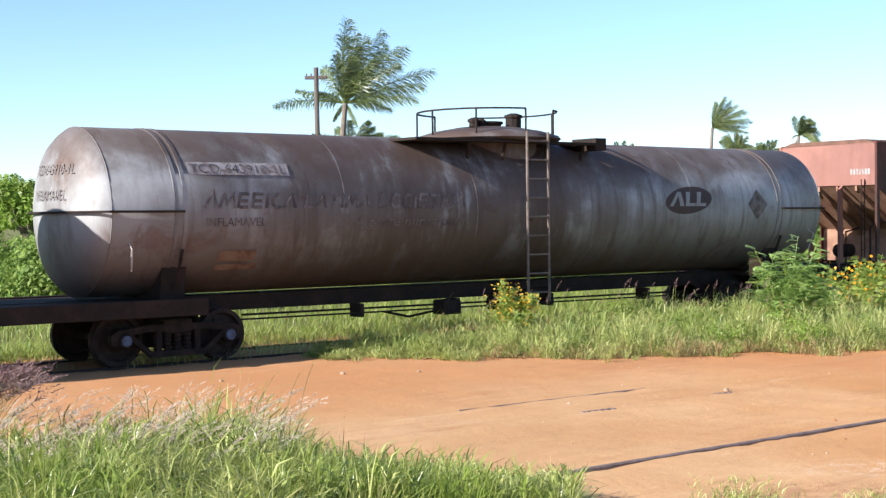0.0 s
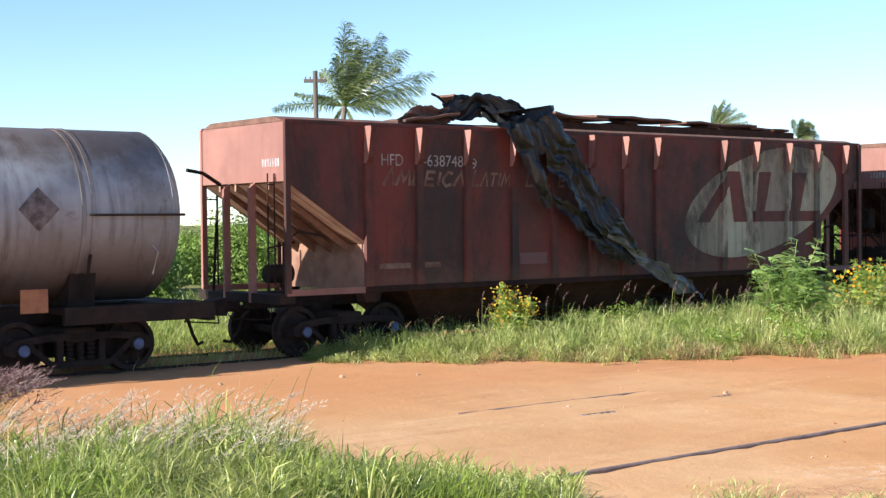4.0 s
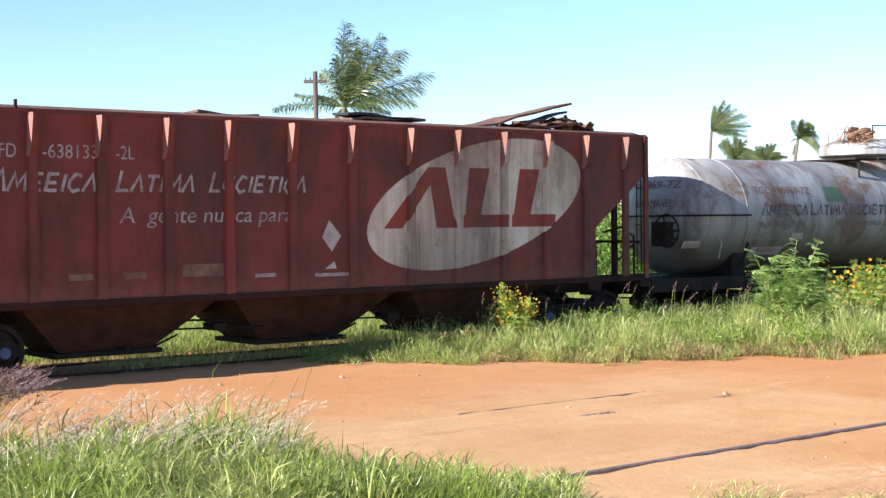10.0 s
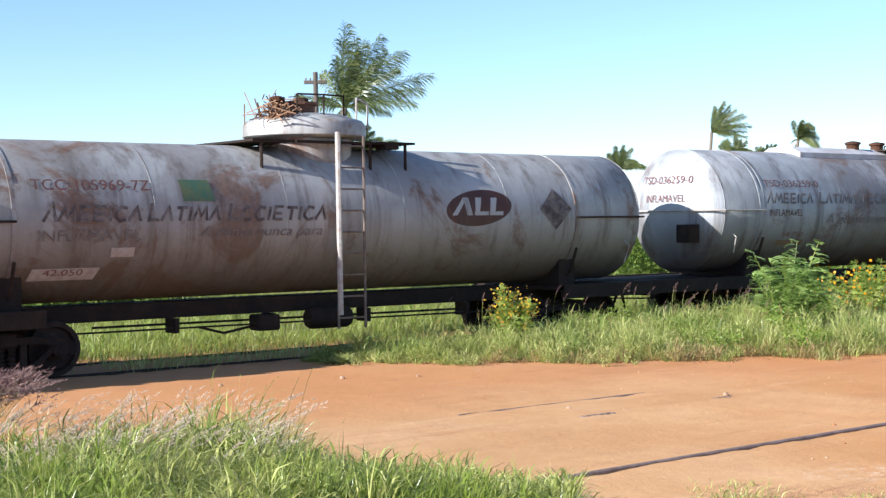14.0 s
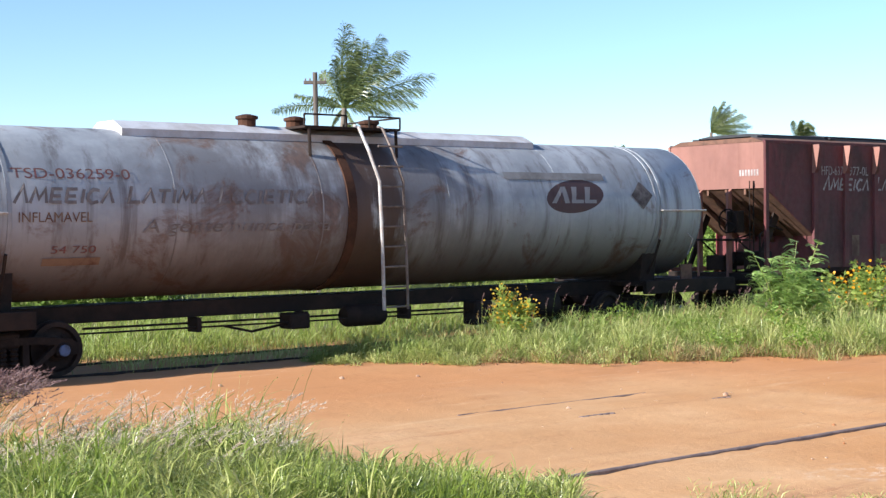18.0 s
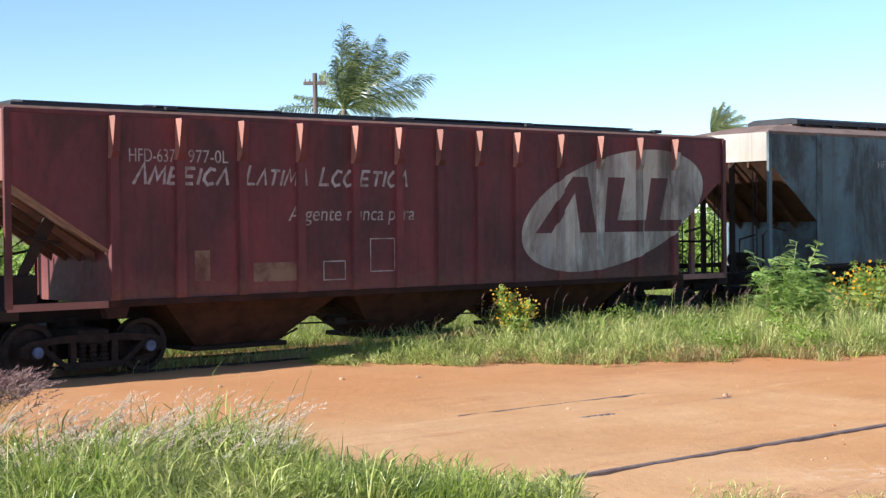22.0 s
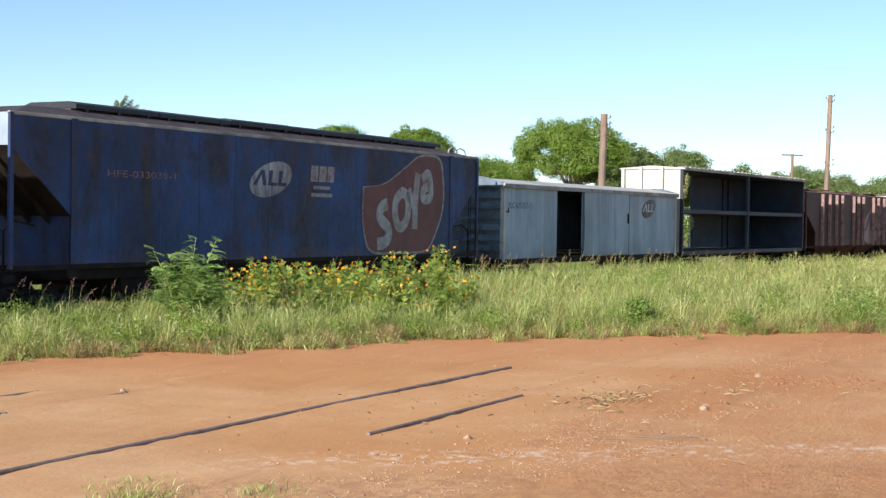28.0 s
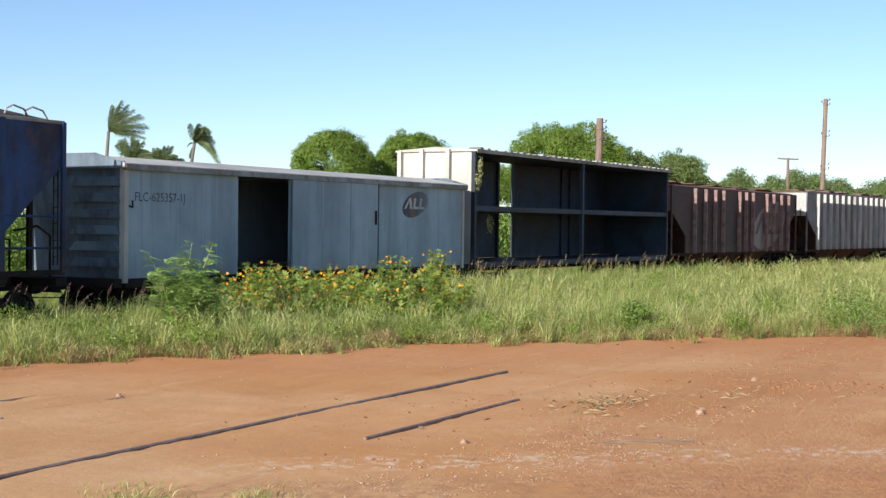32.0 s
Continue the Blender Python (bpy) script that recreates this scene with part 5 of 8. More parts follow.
    side_poly(e, [(X(85.25), 1.7), (X(86.2), 1.7), (X(86.2), 1.84), (X(85.25), 1.84)], "letter_f", tank=tk, name="load_panel")
    side_poly(e, [(X(94.6), 3.2), (X(97.3), 3.2), (X(97.3), 3.36), (X(94.6), 3.36)], "stain", tank=tk, name="dark_band")
    side_poly(e, [(X(98.0), 2.88), (X(98.32), 2.58), (X(98.64), 2.88), (X(98.32), 3.18)], "letter_d", tank=tk, name="hazard_diamond")
    end_text(e, ["TSD-036259-0", "INFLAMAVEL"], -L / 2, zc, R, "letter_r")
    bm = bmesh.new()
    box(bm, -L / 2 - 0.2, -L / 2 + 0.15, -0.95, -0.55, 1.85, 2.25, 0.02)
    part("brake_gear_box", bm, "frame", e)
    return e


RIBS_F = (1.75, 2.9, 4.05, 5.2, 6.35, 7.3, 8.25, 9.2, 10.15, 11.3, 12.4, 13.55, 14.62)


def tarp_hopper():
    L, x0 = 16.2, 29.8
    e = hopper("hopper_wagon", "dark red-brown hopper wagon with a torn black sheet over its side", x0, L,
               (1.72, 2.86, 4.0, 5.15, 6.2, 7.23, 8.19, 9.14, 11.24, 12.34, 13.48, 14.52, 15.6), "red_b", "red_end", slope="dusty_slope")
    X = lambda u: u - L / 2
    side_text(e, "HFD", X(2.0), 3.36, 0.3, "letter_w", width=0.5)
    side_text(e, "-638748", X(2.95), 3.36, 0.3, "letter_w", width=0.95)
    side_text(e, "9", X(4.1), 3.33, 0.28, "letter_w")
    side_name(e, X(2.05), 3.0, ((0.0, 1.85), (2.05, 3.2), (3.4, 5.3)), 0.27, "letter_f")
    side_bars(e, X(5.3), 1.5, (0.7,), 0.22, "letter_r", shear=0)
    side_bars(e, X(1.95), 1.5, (0.7, 0.4), 0.1, "letter_f", shear=0, gap=0.3)
    # torn sheet: crumpled ribbons from the roof down past the sill
    def ribbon(path, wid, n, seed):
        vs, fs = [], []
        m = 37
        for i in range(n + 1):
            f = i / n * (len(path) - 1)
            j = min(int(f), len(path) - 2)
            p = Vector(path[j]).lerp(Vector(path[j + 1]), f - j)
            q = (Vector(path[j + 1]) - Vector(path[j])).normalized()
            g = i / n * (len(wid) - 1)
            jj = min(int(g), len(wid) - 2)
            w = wid[jj] + (wid[jj + 1] - wid[jj]) * (g - jj)
            w *= 1 + 0.35 * noise.noise(Vector((i * 0.13, seed, 0.5)))
            side = Vector((q.z, 0, -q.x)) if abs(q.y) < 0.7 else Vector((1, 0, 0))
            side = side.normalized()
            for k in range(m):
                a = (k / (m - 1) - 0.5) * w
                v = p + side * a
                wave = noise.noise(Vector((p.x * 1.1, p.z * 1.1, seed)))
                run = (p - Vector(path[0])).length
                along = 3.0 * noise.noise(Vector((run * 0.7, seed, 2.0)))
                fold = (0.03 + 0.10 * abs(wave)) * abs(math.sin(a * 9.0 + seed + along)) + 0.10 * noise.noise(v * 1.6 + Vector((seed, 0, 0)))
                skew = a + 0.3 * noise.noise(Vector((run * 1.4, a, seed)))
                crease = abs(noise.noise(Vector((skew * 4.0, run * 0.9, seed)))) * 0.13 + abs(noise.noise(Vector((skew * 11.0, run * 2.4, seed + 4)))) * 0.04
                vs.append(v + Vector((0.06 * noise.noise(v * 3.1), -abs(fold) - 0.15 + crease, 0.09 * noise.noise(v * 2.7 + Vector((5, 1, 2))) + 0.03 * noise.noise(v * 9.0))))
        for i in range(n):
            for k in range(m - 1):
                a = i * m + k
                fs.append((a, a + 1, a + m + 1, a + m))
        return vs, fs
    for nm, path, wid, n, sd, mat in (
            ("torn_sheet", [(X(4.75), 0.0, 4.4), (X(5.15), -0.9, 4.52), (X(5.42), -1.42, 4.42), (X(5.5), -1.56, 4.1), (X(5.62), -1.6, 3.7)], (0.9, 1.3, 1.45, 1.15, 0.6), 120, 1.3, "tarp"),
            ("torn_sheet", [(X(5.05), -1.6, 4.2), (X(5.3), -1.62, 3.65), (X(5.55), -1.64, 3.1), (X(5.8), -1.64, 2.55)], (0.6, 0.45, 0.32, 0.12), 100, 7.7, "tarp"),
            ("torn_sheet", [(X(5.6), -1.5, 4.25), (X(5.95), -1.6, 3.9), (X(6.4), -1.62, 3.4), (X(6.9), -1.64, 2.75), (X(7.4), -1.66, 2.2), (X(8.1), -1.68, 1.72)], (0.7, 0.85, 0.78, 0.72, 0.6, 0.3), 170, 4.1, "tarp"),
            ("torn_sheet", [(X(5.9), -1.6, 2.8), (X(6.4), -1.61, 2.5), (X(7.0), -1.62, 2.12), (X(7.6), -1.64, 1.75), (X(8.05), -1.66, 1.4)], (0.14, 0.3, 0.45, 0.42, 0.12), 120, 5.9, "tarp"),
            ("cloth_strip", [(X(7.3), -1.72, 2.05), (X(8.1), -1.74, 1.58), (X(8.8), -1.76, 1.25), (X(9.5), -1.78, 0.95), (X(10.0), -1.8, 0.72)], (0.06, 0.22, 0.32, 0.3, 0.14), 120, 2.4, "sack"),
            ("torn_canvas", [(X(2.5), -1.1, 4.2), (X(3.0), -1.0, 4.28), (X(3.5), -0.95, 4.33), (X(3.9), -0.95, 4.35)], (0.1, 0.3, 0.4, 0.3), 40, 3.3, "rust"),
            ("torn_sheet", [(X(4.0), -0.6, 4.5), (X(4.5), -0.6, 4.66), (X(5.0), -0.8, 4.62), (X(5.7), -1.0, 4.42)], (0.15, 0.3, 0.4, 0.3), 80, 6.1, "tarp"),
            ("torn_sheet", [(X(3.5), -0.9, 4.25), (X(4.1), -0.95, 4.45), (X(4.6), -1.0, 4.54), (X(5.3), -1.25, 4.38)], (0.15, 0.36, 0.44, 0.45), 80, 9.2, "tarp")):
        vs, fs = ribbon(path, wid, n, sd)
        tagged(raw(nm, vs, fs, mat, e, smooth=True), {"tarp": "crumpled black plastic sheet", "sack": "grey torn cloth strip", "rust": "crumpled rusty-brown canvas"}[mat])
    side_poly(e, [(X(7.68), 2.3), (X(7.8), 2.05), (X(7.95), 2.1), (X(7.85), 2.2)], "sign_w", y=-1.6, name="torn_white_scrap")
    roof_debris(e, [(X(3.3), -0.9, 4.27, 1.3, 0.9, -7), (X(4.75), -0.2, 4.74, 0.5, 0.5, 22), (X(7.4), -0.6, 4.47, 1.5, 0.9, 4), (X(9.2), -0.5, 4.5, 2.6, 0.9, 1.5), (X(11.9), -0.5, 4.46, 2.4, 0.8, 1.2), (X(13.7), -0.4, 4.39, 1.4, 0.8, 1)])
    for y in (-0.85, 0.7):
        part("roof_hatch_rail", box(bmesh.new(), X(6.2), X(14.5), y, y + 0.14, 4.16, 4.36, 0.01), "rust_dark", e)
    for u in (7.4, 9.0, 11.6, 13.9):
        part("hatch_latch", box(bmesh.new(), X(u) - 0.2, X(u) + 0.2, -0.9, 0.3, 4.36, 4.43, 0.02), "rust_dark", e)
    bm = bmesh.new()
    rod(bm, [(X(4.15), -0.8, 4.5), (X(3.85), -0.95, 4.62), (X(3.68), -1.0, 4.7), (X(3.5), -1.05, 4.74)], 0.028, 5)
    part("bent_bar", bm, "frame", e)
    bm = bmesh.new()
    rod(bm, [(X(-0.1), 0.6, 3.05), (X(-0.5), 0.5, 3.25), (X(-0.85), 0.45, 3.3)], 0.035, 6)
    part("loose_pipe", bm, "frame", e)
    return e


def oxide_hopper():
    L, x0 = 16.2, 47.5
    e = hopper("hopper_wagon", "red-oxide hopper wagon with a pale oval emblem and white lettering", x0, L,
               (1.75, 2.85, 3.95, 5.1, 6.22, 7.45, 8.7, 10.0, 11.1, 12.24, 13.36, 14.42, 15.55), "red_c", "red_end", slope="soot_shade_red", posts="soot_shade_red", gear=True)
    X = lambda u: u - L / 2
    side_text(e, "HFD", X(2.15), 3.38, 0.3, "letter_w", width=0.45)
    side_text(e, "-638133", X(3.0), 3.38, 0.3, "letter_w", width=0.9)
    side_text(e, "-2L", X(4.2), 3.38, 0.3, "letter_w", width=0.33)
    side_name(e, X(2.2), 2.87, ((0.0, 1.65), (2.0, 3.35), (3.65, 5.5)), 0.28, "letter_w")
    side_text(e, "A  gente nunca para", X(4.25), 2.38, 0.36, "letter_w", width=3.2, shear=0.15)
    side_poly(e, [(X(8.05), 2.1), (X(8.25), 1.85), (X(8.45), 2.12), (X(8.2), 2.4)], "sign_w", name="torn_placard")
    side_poly(e, [(X(8.1), 1.55), (X(8.35), 1.55), (X(8.3), 1.68)], "sign_w", name="torn_placard")
    side_bars(e, X(5.35), 1.5, (0.75,), 0.2, "letter_f", shear=0)
    side_bars(e, X(3.4), 1.5, (0.4,), 0.1, "letter_f", shear=0)
    side_bars(e, X(4.3), 1.5, (0.4,), 0.1, "letter_f", shear=0)
    side_bars(e, X(6.7), 1.45, (0.4,), 0.06, "letter_w", shear=0)
    side_bars(e, X(7.9), 1.42, (0.7,), 0.06, "letter_w", shear=0)
    roof_debris(e, [(X(6.6), -0.4, 4.22, 1.2, 0.9, 0), (X(10.0), -0.4, 4.26, 1.7, 0.9, -1), (X(13.3), -0.6, 4.44, 2.6, 0.7, -12), (X(14.0), -0.5, 4.3, 1.5, 0.8, -5), (X(14.7), -0.6, 4.3, 0.9, 0.8, 14), (X(13.9), -0.9, 4.24, 1.4, 0.5, -3)])
    roof_debris(e, [(X(9.8), -0.6, 4.3, 1.5, 0.5, 2), (X(13.9), -0.7, 4.42, 1.2, 0.4, -12)], "hatch")
    for u, l, h in ((13.7, 1.5, 0.15), (14.6, 0.8, 0.26)):
        crumpled_sheet(e, X(u), -0.75, 4.2, l, 0.8, h, u, "rust_bright")
    for u in (0.55, 2.6):
        part("roof_clip", box(bmesh.new(), X(u) - 0.02, X(u) + 0.02, -1.5, -1.45, 4.1, 4.24), "frame", e)
    bm = bmesh.new()
    rod(bm, [(X(0.28), -1.5, 0.62), (X(0.42), -1.5, 0.82)], 0.02, 5)
    rod(bm, [(X(0.42), -1.5, 0.62), (X(0.28), -1.5, 0.82)], 0.02, 5)
    part("painted_cross", bm, "letter_w", e)
    return e


def maroon_hopper():
    L, x0 = 16.25, 102.25
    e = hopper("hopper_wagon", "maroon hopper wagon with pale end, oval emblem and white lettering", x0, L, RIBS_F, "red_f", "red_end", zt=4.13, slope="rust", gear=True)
    X = lambda u: u - L / 2
    side_text(e, "HFD-637", X(2.0), 3.38, 0.3, "letter_w", width=0.82)
    side_text(e, "977-0L", X(3.05), 3.38, 0.3, "letter_w", width=0.75)
    side_name(e, X(2.08), 3.02, ((0.0, 1.7), (2.03, 3.25), (3.5, 5.4)), 0.28, "letter_w")
    side_text(e, "A gente nunca para", X(4.95), 2.42, 0.36, "letter_w", width=2.7, shear=0.15)
    side_bars(e, X(4.25), 1.4, (0.9,), 0.32, "letter_f", shear=0)
    for a, b, z0, z1 in ((5.65, 6.12, 1.38, 1.72), (6.65, 7.2, 1.5, 2.1)):
        vs, fs = [], []
        for p0, p1, q0, q1 in ((a, b, z0, z0 + 0.02), (a, b, z1 - 0.02, z1), (a, a + 0.02, z0, z1), (b - 0.02, b, z0, z1)):
            i = len(vs)
            vs += [(X(p0), -1.47, q0), (X(p1), -1.47, q0), (X(p1), -1.47, q1), (X(p0), -1.47, q1)]
            fs.append((i, i + 1, i + 2, i + 3))
        raw("painted_outline", vs, fs, "letter_w", e)
    side_bars(e, X(3.15), 1.45, (0.28,), 0.5, "letter_f", shear=0)
    # long walkway rails over the roof
    bm = bmesh.new()
    box(bm, X(0.3), X(14.6), -1.0, -0.8, 4.15, 4.28)
    box(bm, X(0.3), X(14.6), 0.8, 1.0, 4.15, 4.28)
    part("roof_hatch_rail", bm, "hatch", e)
    for a, b, dz in ((0.5, 2.7, 0.0), (2.75, 5.15, 0.015), (5.2, 8.0, 0.0), (8.05, 11.0, 0.02), (11.05, 13.9, 0.01)):
        part("hatch_cover", prism_x(bmesh.new(), [(-0.98, 4.285 + dz), (-0.98, 4.31 + dz), (-0.6, 4.35 + dz), (0.6, 4.35 + dz), (0.98, 4.31 + dz), (0.98, 4.285 + dz)], X(a), X(b)), "hatch", e)
    for u in (3.0, 7.2, 10.9, 14.6):
        bm = bmesh.new()
        box(bm, X(u) - 0.12, X(u) + 0.12, -1.05, -0.9, 4.24, 4.31, 0.015)
        part("hatch_latch", bm, "hatch", e)
    return e


def big_hopper(name, label, x0, L, side, end, roof="roof_rust", sr=((0.0, 3.3), (1.75, 2.2)), bare=0.35, rail="roof_rust", first=1.9, slope="rust_dark"):
    # pale end sheet and dark slope carry sun and shade as colour
    e = hopper(name, label, x0, L, (), side, end, zt=4.36, zb=1.28, sl=((0.0, 3.7), (1.75, 2.3)), sr=sr, chutes=(5.0, 9.75, 14.5), cap="bogie", roof=roof, ribbed=False, big=True, slope=slope, posts="frame", rail=rail)
    X = lambda u: u - L / 2
    for u in (1.82, L - 1.78):
        bm = bmesh.new()
        box(bm, X(u) - 0.1, X(u) + 0.1, -1.485, -1.46, 1.0, 4.34, 0.008)
        part("side_post", bm, side, e)
    n = 12
    for k in range(1, n):
        u = 1.82 + (L - 3.6) * k / n
        bm = bmesh.new()
        box(bm, X(u) - 0.012, X(u) + 0.012, -1.4645, -1.455, 1.3, 4.3)
        part("panel_seam", bm, side, e)
    bm = bmesh.new()
    box(bm, X(1.8), X(L - 1.8), -1.3, 1.3, 0.95, 1.2, 0.02)
    box(bm, X(3.6), X(L - 3.6), -1.2, 1.2, 0.55, 0.96, 0.02)
    part("under_skirt", bm, "frame", e)
    for z in (1.75, 2.4):
        part("cross_tie", rod(bmesh.new(), [(X(L - 0.05), -1.44, z), (X(L - 1.7), -1.44, z)], 0.03, 6), side, e)
    bm = bmesh.new()
    prism_x(bm, [(-0.62, 4.55), (-0.6, 4.66), (0.6, 4.66), (0.62, 4.55)], X(first), X(L - 1.6))
    part("hatch_trough", bm, roof, e)
    k = 0
    u = first
    rng = random.Random(int(x0))
    while u < L - bare - 0.8:
        l = min(2.75, L - bare - u)
        bm = bmesh.new()
        dz = 0.02 * (k % 2) + rng.uniform(0.0, 0.05)
        k += 1
        prism_x(bm, [(-0.76, 4.61 + dz), (-0.76, 4.71 + dz), (-0.55, 4.77 + dz), (0.55, 4.77 + dz), (0.76, 4.71 + dz), (0.76, 4.61 + dz)], X(u), X(u + l - 0.03))
        cover = part("hatch_cover", bm, "hatch", e)
        for q in (0.35, l * 0.5, l - 0.4):
            part("hatch_clamp", box(bmesh.new(), X(u + q) - 0.04, X(u + q) + 0.04, -0.77, -0.7, 4.5, 4.67 + dz, 0.006), "hatch", cover)
        u += l
    return e


def grey_hopper():
    L, x0 = 19.55, 120.05
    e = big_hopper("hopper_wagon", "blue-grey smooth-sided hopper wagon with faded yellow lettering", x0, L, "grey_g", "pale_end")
    X = lambda u: u - L / 2
    side_text(e, "HFE-719204-3", X(4.05), 3.58, 0.26, "letter_w", width=1.55)
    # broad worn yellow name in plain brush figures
    face = lambda u, v, up: (X(u), -1.469 - up, v)
    for lines in ((((11.75, 3.9), (11.3, 3.98), (10.95, 3.9), (10.9, 3.66), (11.5, 3.52), (11.6, 3.32), (11.3, 3.2), (10.85, 3.22)),),
                  (((12.2, 3.2), (12.1, 3.6), (12.15, 3.92), (12.95, 3.94)), ((12.25, 3.6), (12.75, 3.62)), ((12.3, 3.24), (12.95, 3.26))),
                  (((13.25, 3.2), (13.6, 3.86), (14.0, 3.2)),), (((14.75, 3.2), (14.75, 3.9), (15.4, 3.92), (15.45, 3.65), (14.95, 3.55), (15.5, 3.22)),),
                  (((15.95, 3.42), (16.5, 3.98), (16.55, 3.3)), ((16.05, 3.5), (16.45, 3.52)))):
        strokes(e, [rounded(line) for line in lines], face, 0.24, "letter_y", "worn_figure")
    side_bars(e, X(6.5), 2.72, (0.3,), 0.42, "letter_w", shear=0)
    side_bars(e, X(6.88), 2.72, (0.5,), 0.42, "letter_w", shear=0)
    side_bars(e, X(6.65), 2.5, (0.6,), 0.1, "letter_w", shear=0)
    side_bars(e, X(6.5), 2.33, (0.95,), 0.12, "letter_w", shear=0)
    side_bars(e, X(8.6), 2.38, (0.5,), 0.04, "letter_w", shear=0)
    side_poly(e, [(X(8.6), 1.9), (X(9.1), 1.9), (X(9.1), 2.36), (X(8.6), 2.36)], "letter_d", y=-1.4665, name="dark_patch")
    return e


def blue_hopper():
    L, x0 = 20.2, 141.6
    e = big_hopper("hopper_wagon", "dark blue hopper wagon with a large brown shield badge", x0, L, "blue_h", "blue_end", "roof_dark", ((0.0, 3.5), (1.75, 2.0)), 1.2, "edge_j", 2.6, "frame")
    X = lambda u: u - L / 2
    side_text(e, "HFE-033039-1", X(2.8), 3.17, 0.21, "letter_p", y=-1.468, width=2.3)
    side_bars(e, X(10.6), 3.3, (0.35, 0.35, 0.32), 0.42, "letter_w", gap=0.05, shear=0.1)
    side_bars(e, X(10.75), 3.1, (0.8,), 0.09, "letter_w", shear=0)
    side_bars(e, X(10.65), 2.9, (1.0,), 0.1, "letter_w", shear=0)
    for u in (18.85, 19.4):
        part("roof_hoop", rod(bmesh.new(), [(X(u), -1.1, 4.4), (X(u + 0.06), -1.1, 4.56), (X(u + 0.25), -1.1, 4.64), (X(u + 0.55), -1.1, 4.58), (X(u + 0.7), -1.1, 4.4)], 0.02, 6), "pipe", e)
    # shield
    sh = [(13.2, 3.26), (13.22, 3.24), (14.38, 3.33), (15.63, 3.92), (16.4, 4.3), (17.5, 4.32), (17.85, 4.1), (18.0, 3.05), (17.84, 2.4), (17.25, 1.6), (16.9, 1.33), (15.2, 1.32), (13.5, 1.32), (13.15, 2.2)]
    for _ in range(3):
        sh = [p for (a, b), (c, d) in zip(sh, sh[1:] + sh[:1]) for p in ((a * 0.8 + c * 0.2, b * 0.8 + d * 0.2), (a * 0.2 + c * 0.8, b * 0.2 + d * 0.8))]
    side_poly(e, [(X(a), b) for a, b in sh], "letter_w", y=-1.4735, name="badge_rim")
    cx, cz = 15.4, 2.7
    side_poly(e, [(X(cx + (a - cx) * 0.965), cz + (b - cz) * 0.955) for a, b in sh], "badge", y=-1.478, name="badge_field")
    # four rising rounded figures
    face = lambda u, v, up: (X(u), -1.4825 - up, v)
    for lines, w in (((((14.55, 2.78), (14.2, 2.68), (14.08, 2.45), (14.25, 2.27), (14.6, 2.12), (14.68, 1.86), (14.45, 1.66), (14.0, 1.62)),), 0.36),
                     ((((15.3, 3.1), (15.0, 2.9), (14.95, 2.5), (15.12, 2.12), (15.45, 2.1), (15.72, 2.4), (15.75, 2.9), (15.5, 3.14), (15.3, 3.1)),), 0.32),
                     ((((15.72, 3.2), (16.05, 2.72)), ((16.3, 3.72), (16.15, 2.9), (16.12, 2.05))), 0.33),
                     ((((16.55, 3.55), (16.95, 3.78), (17.1, 3.4), (17.12, 2.98), (16.6, 2.92), (16.6, 3.25), (17.02, 3.38)),), 0.3)):
        strokes(e, [rounded(line) for line in lines], face, w, "letter_b", "badge_figure")
    return e


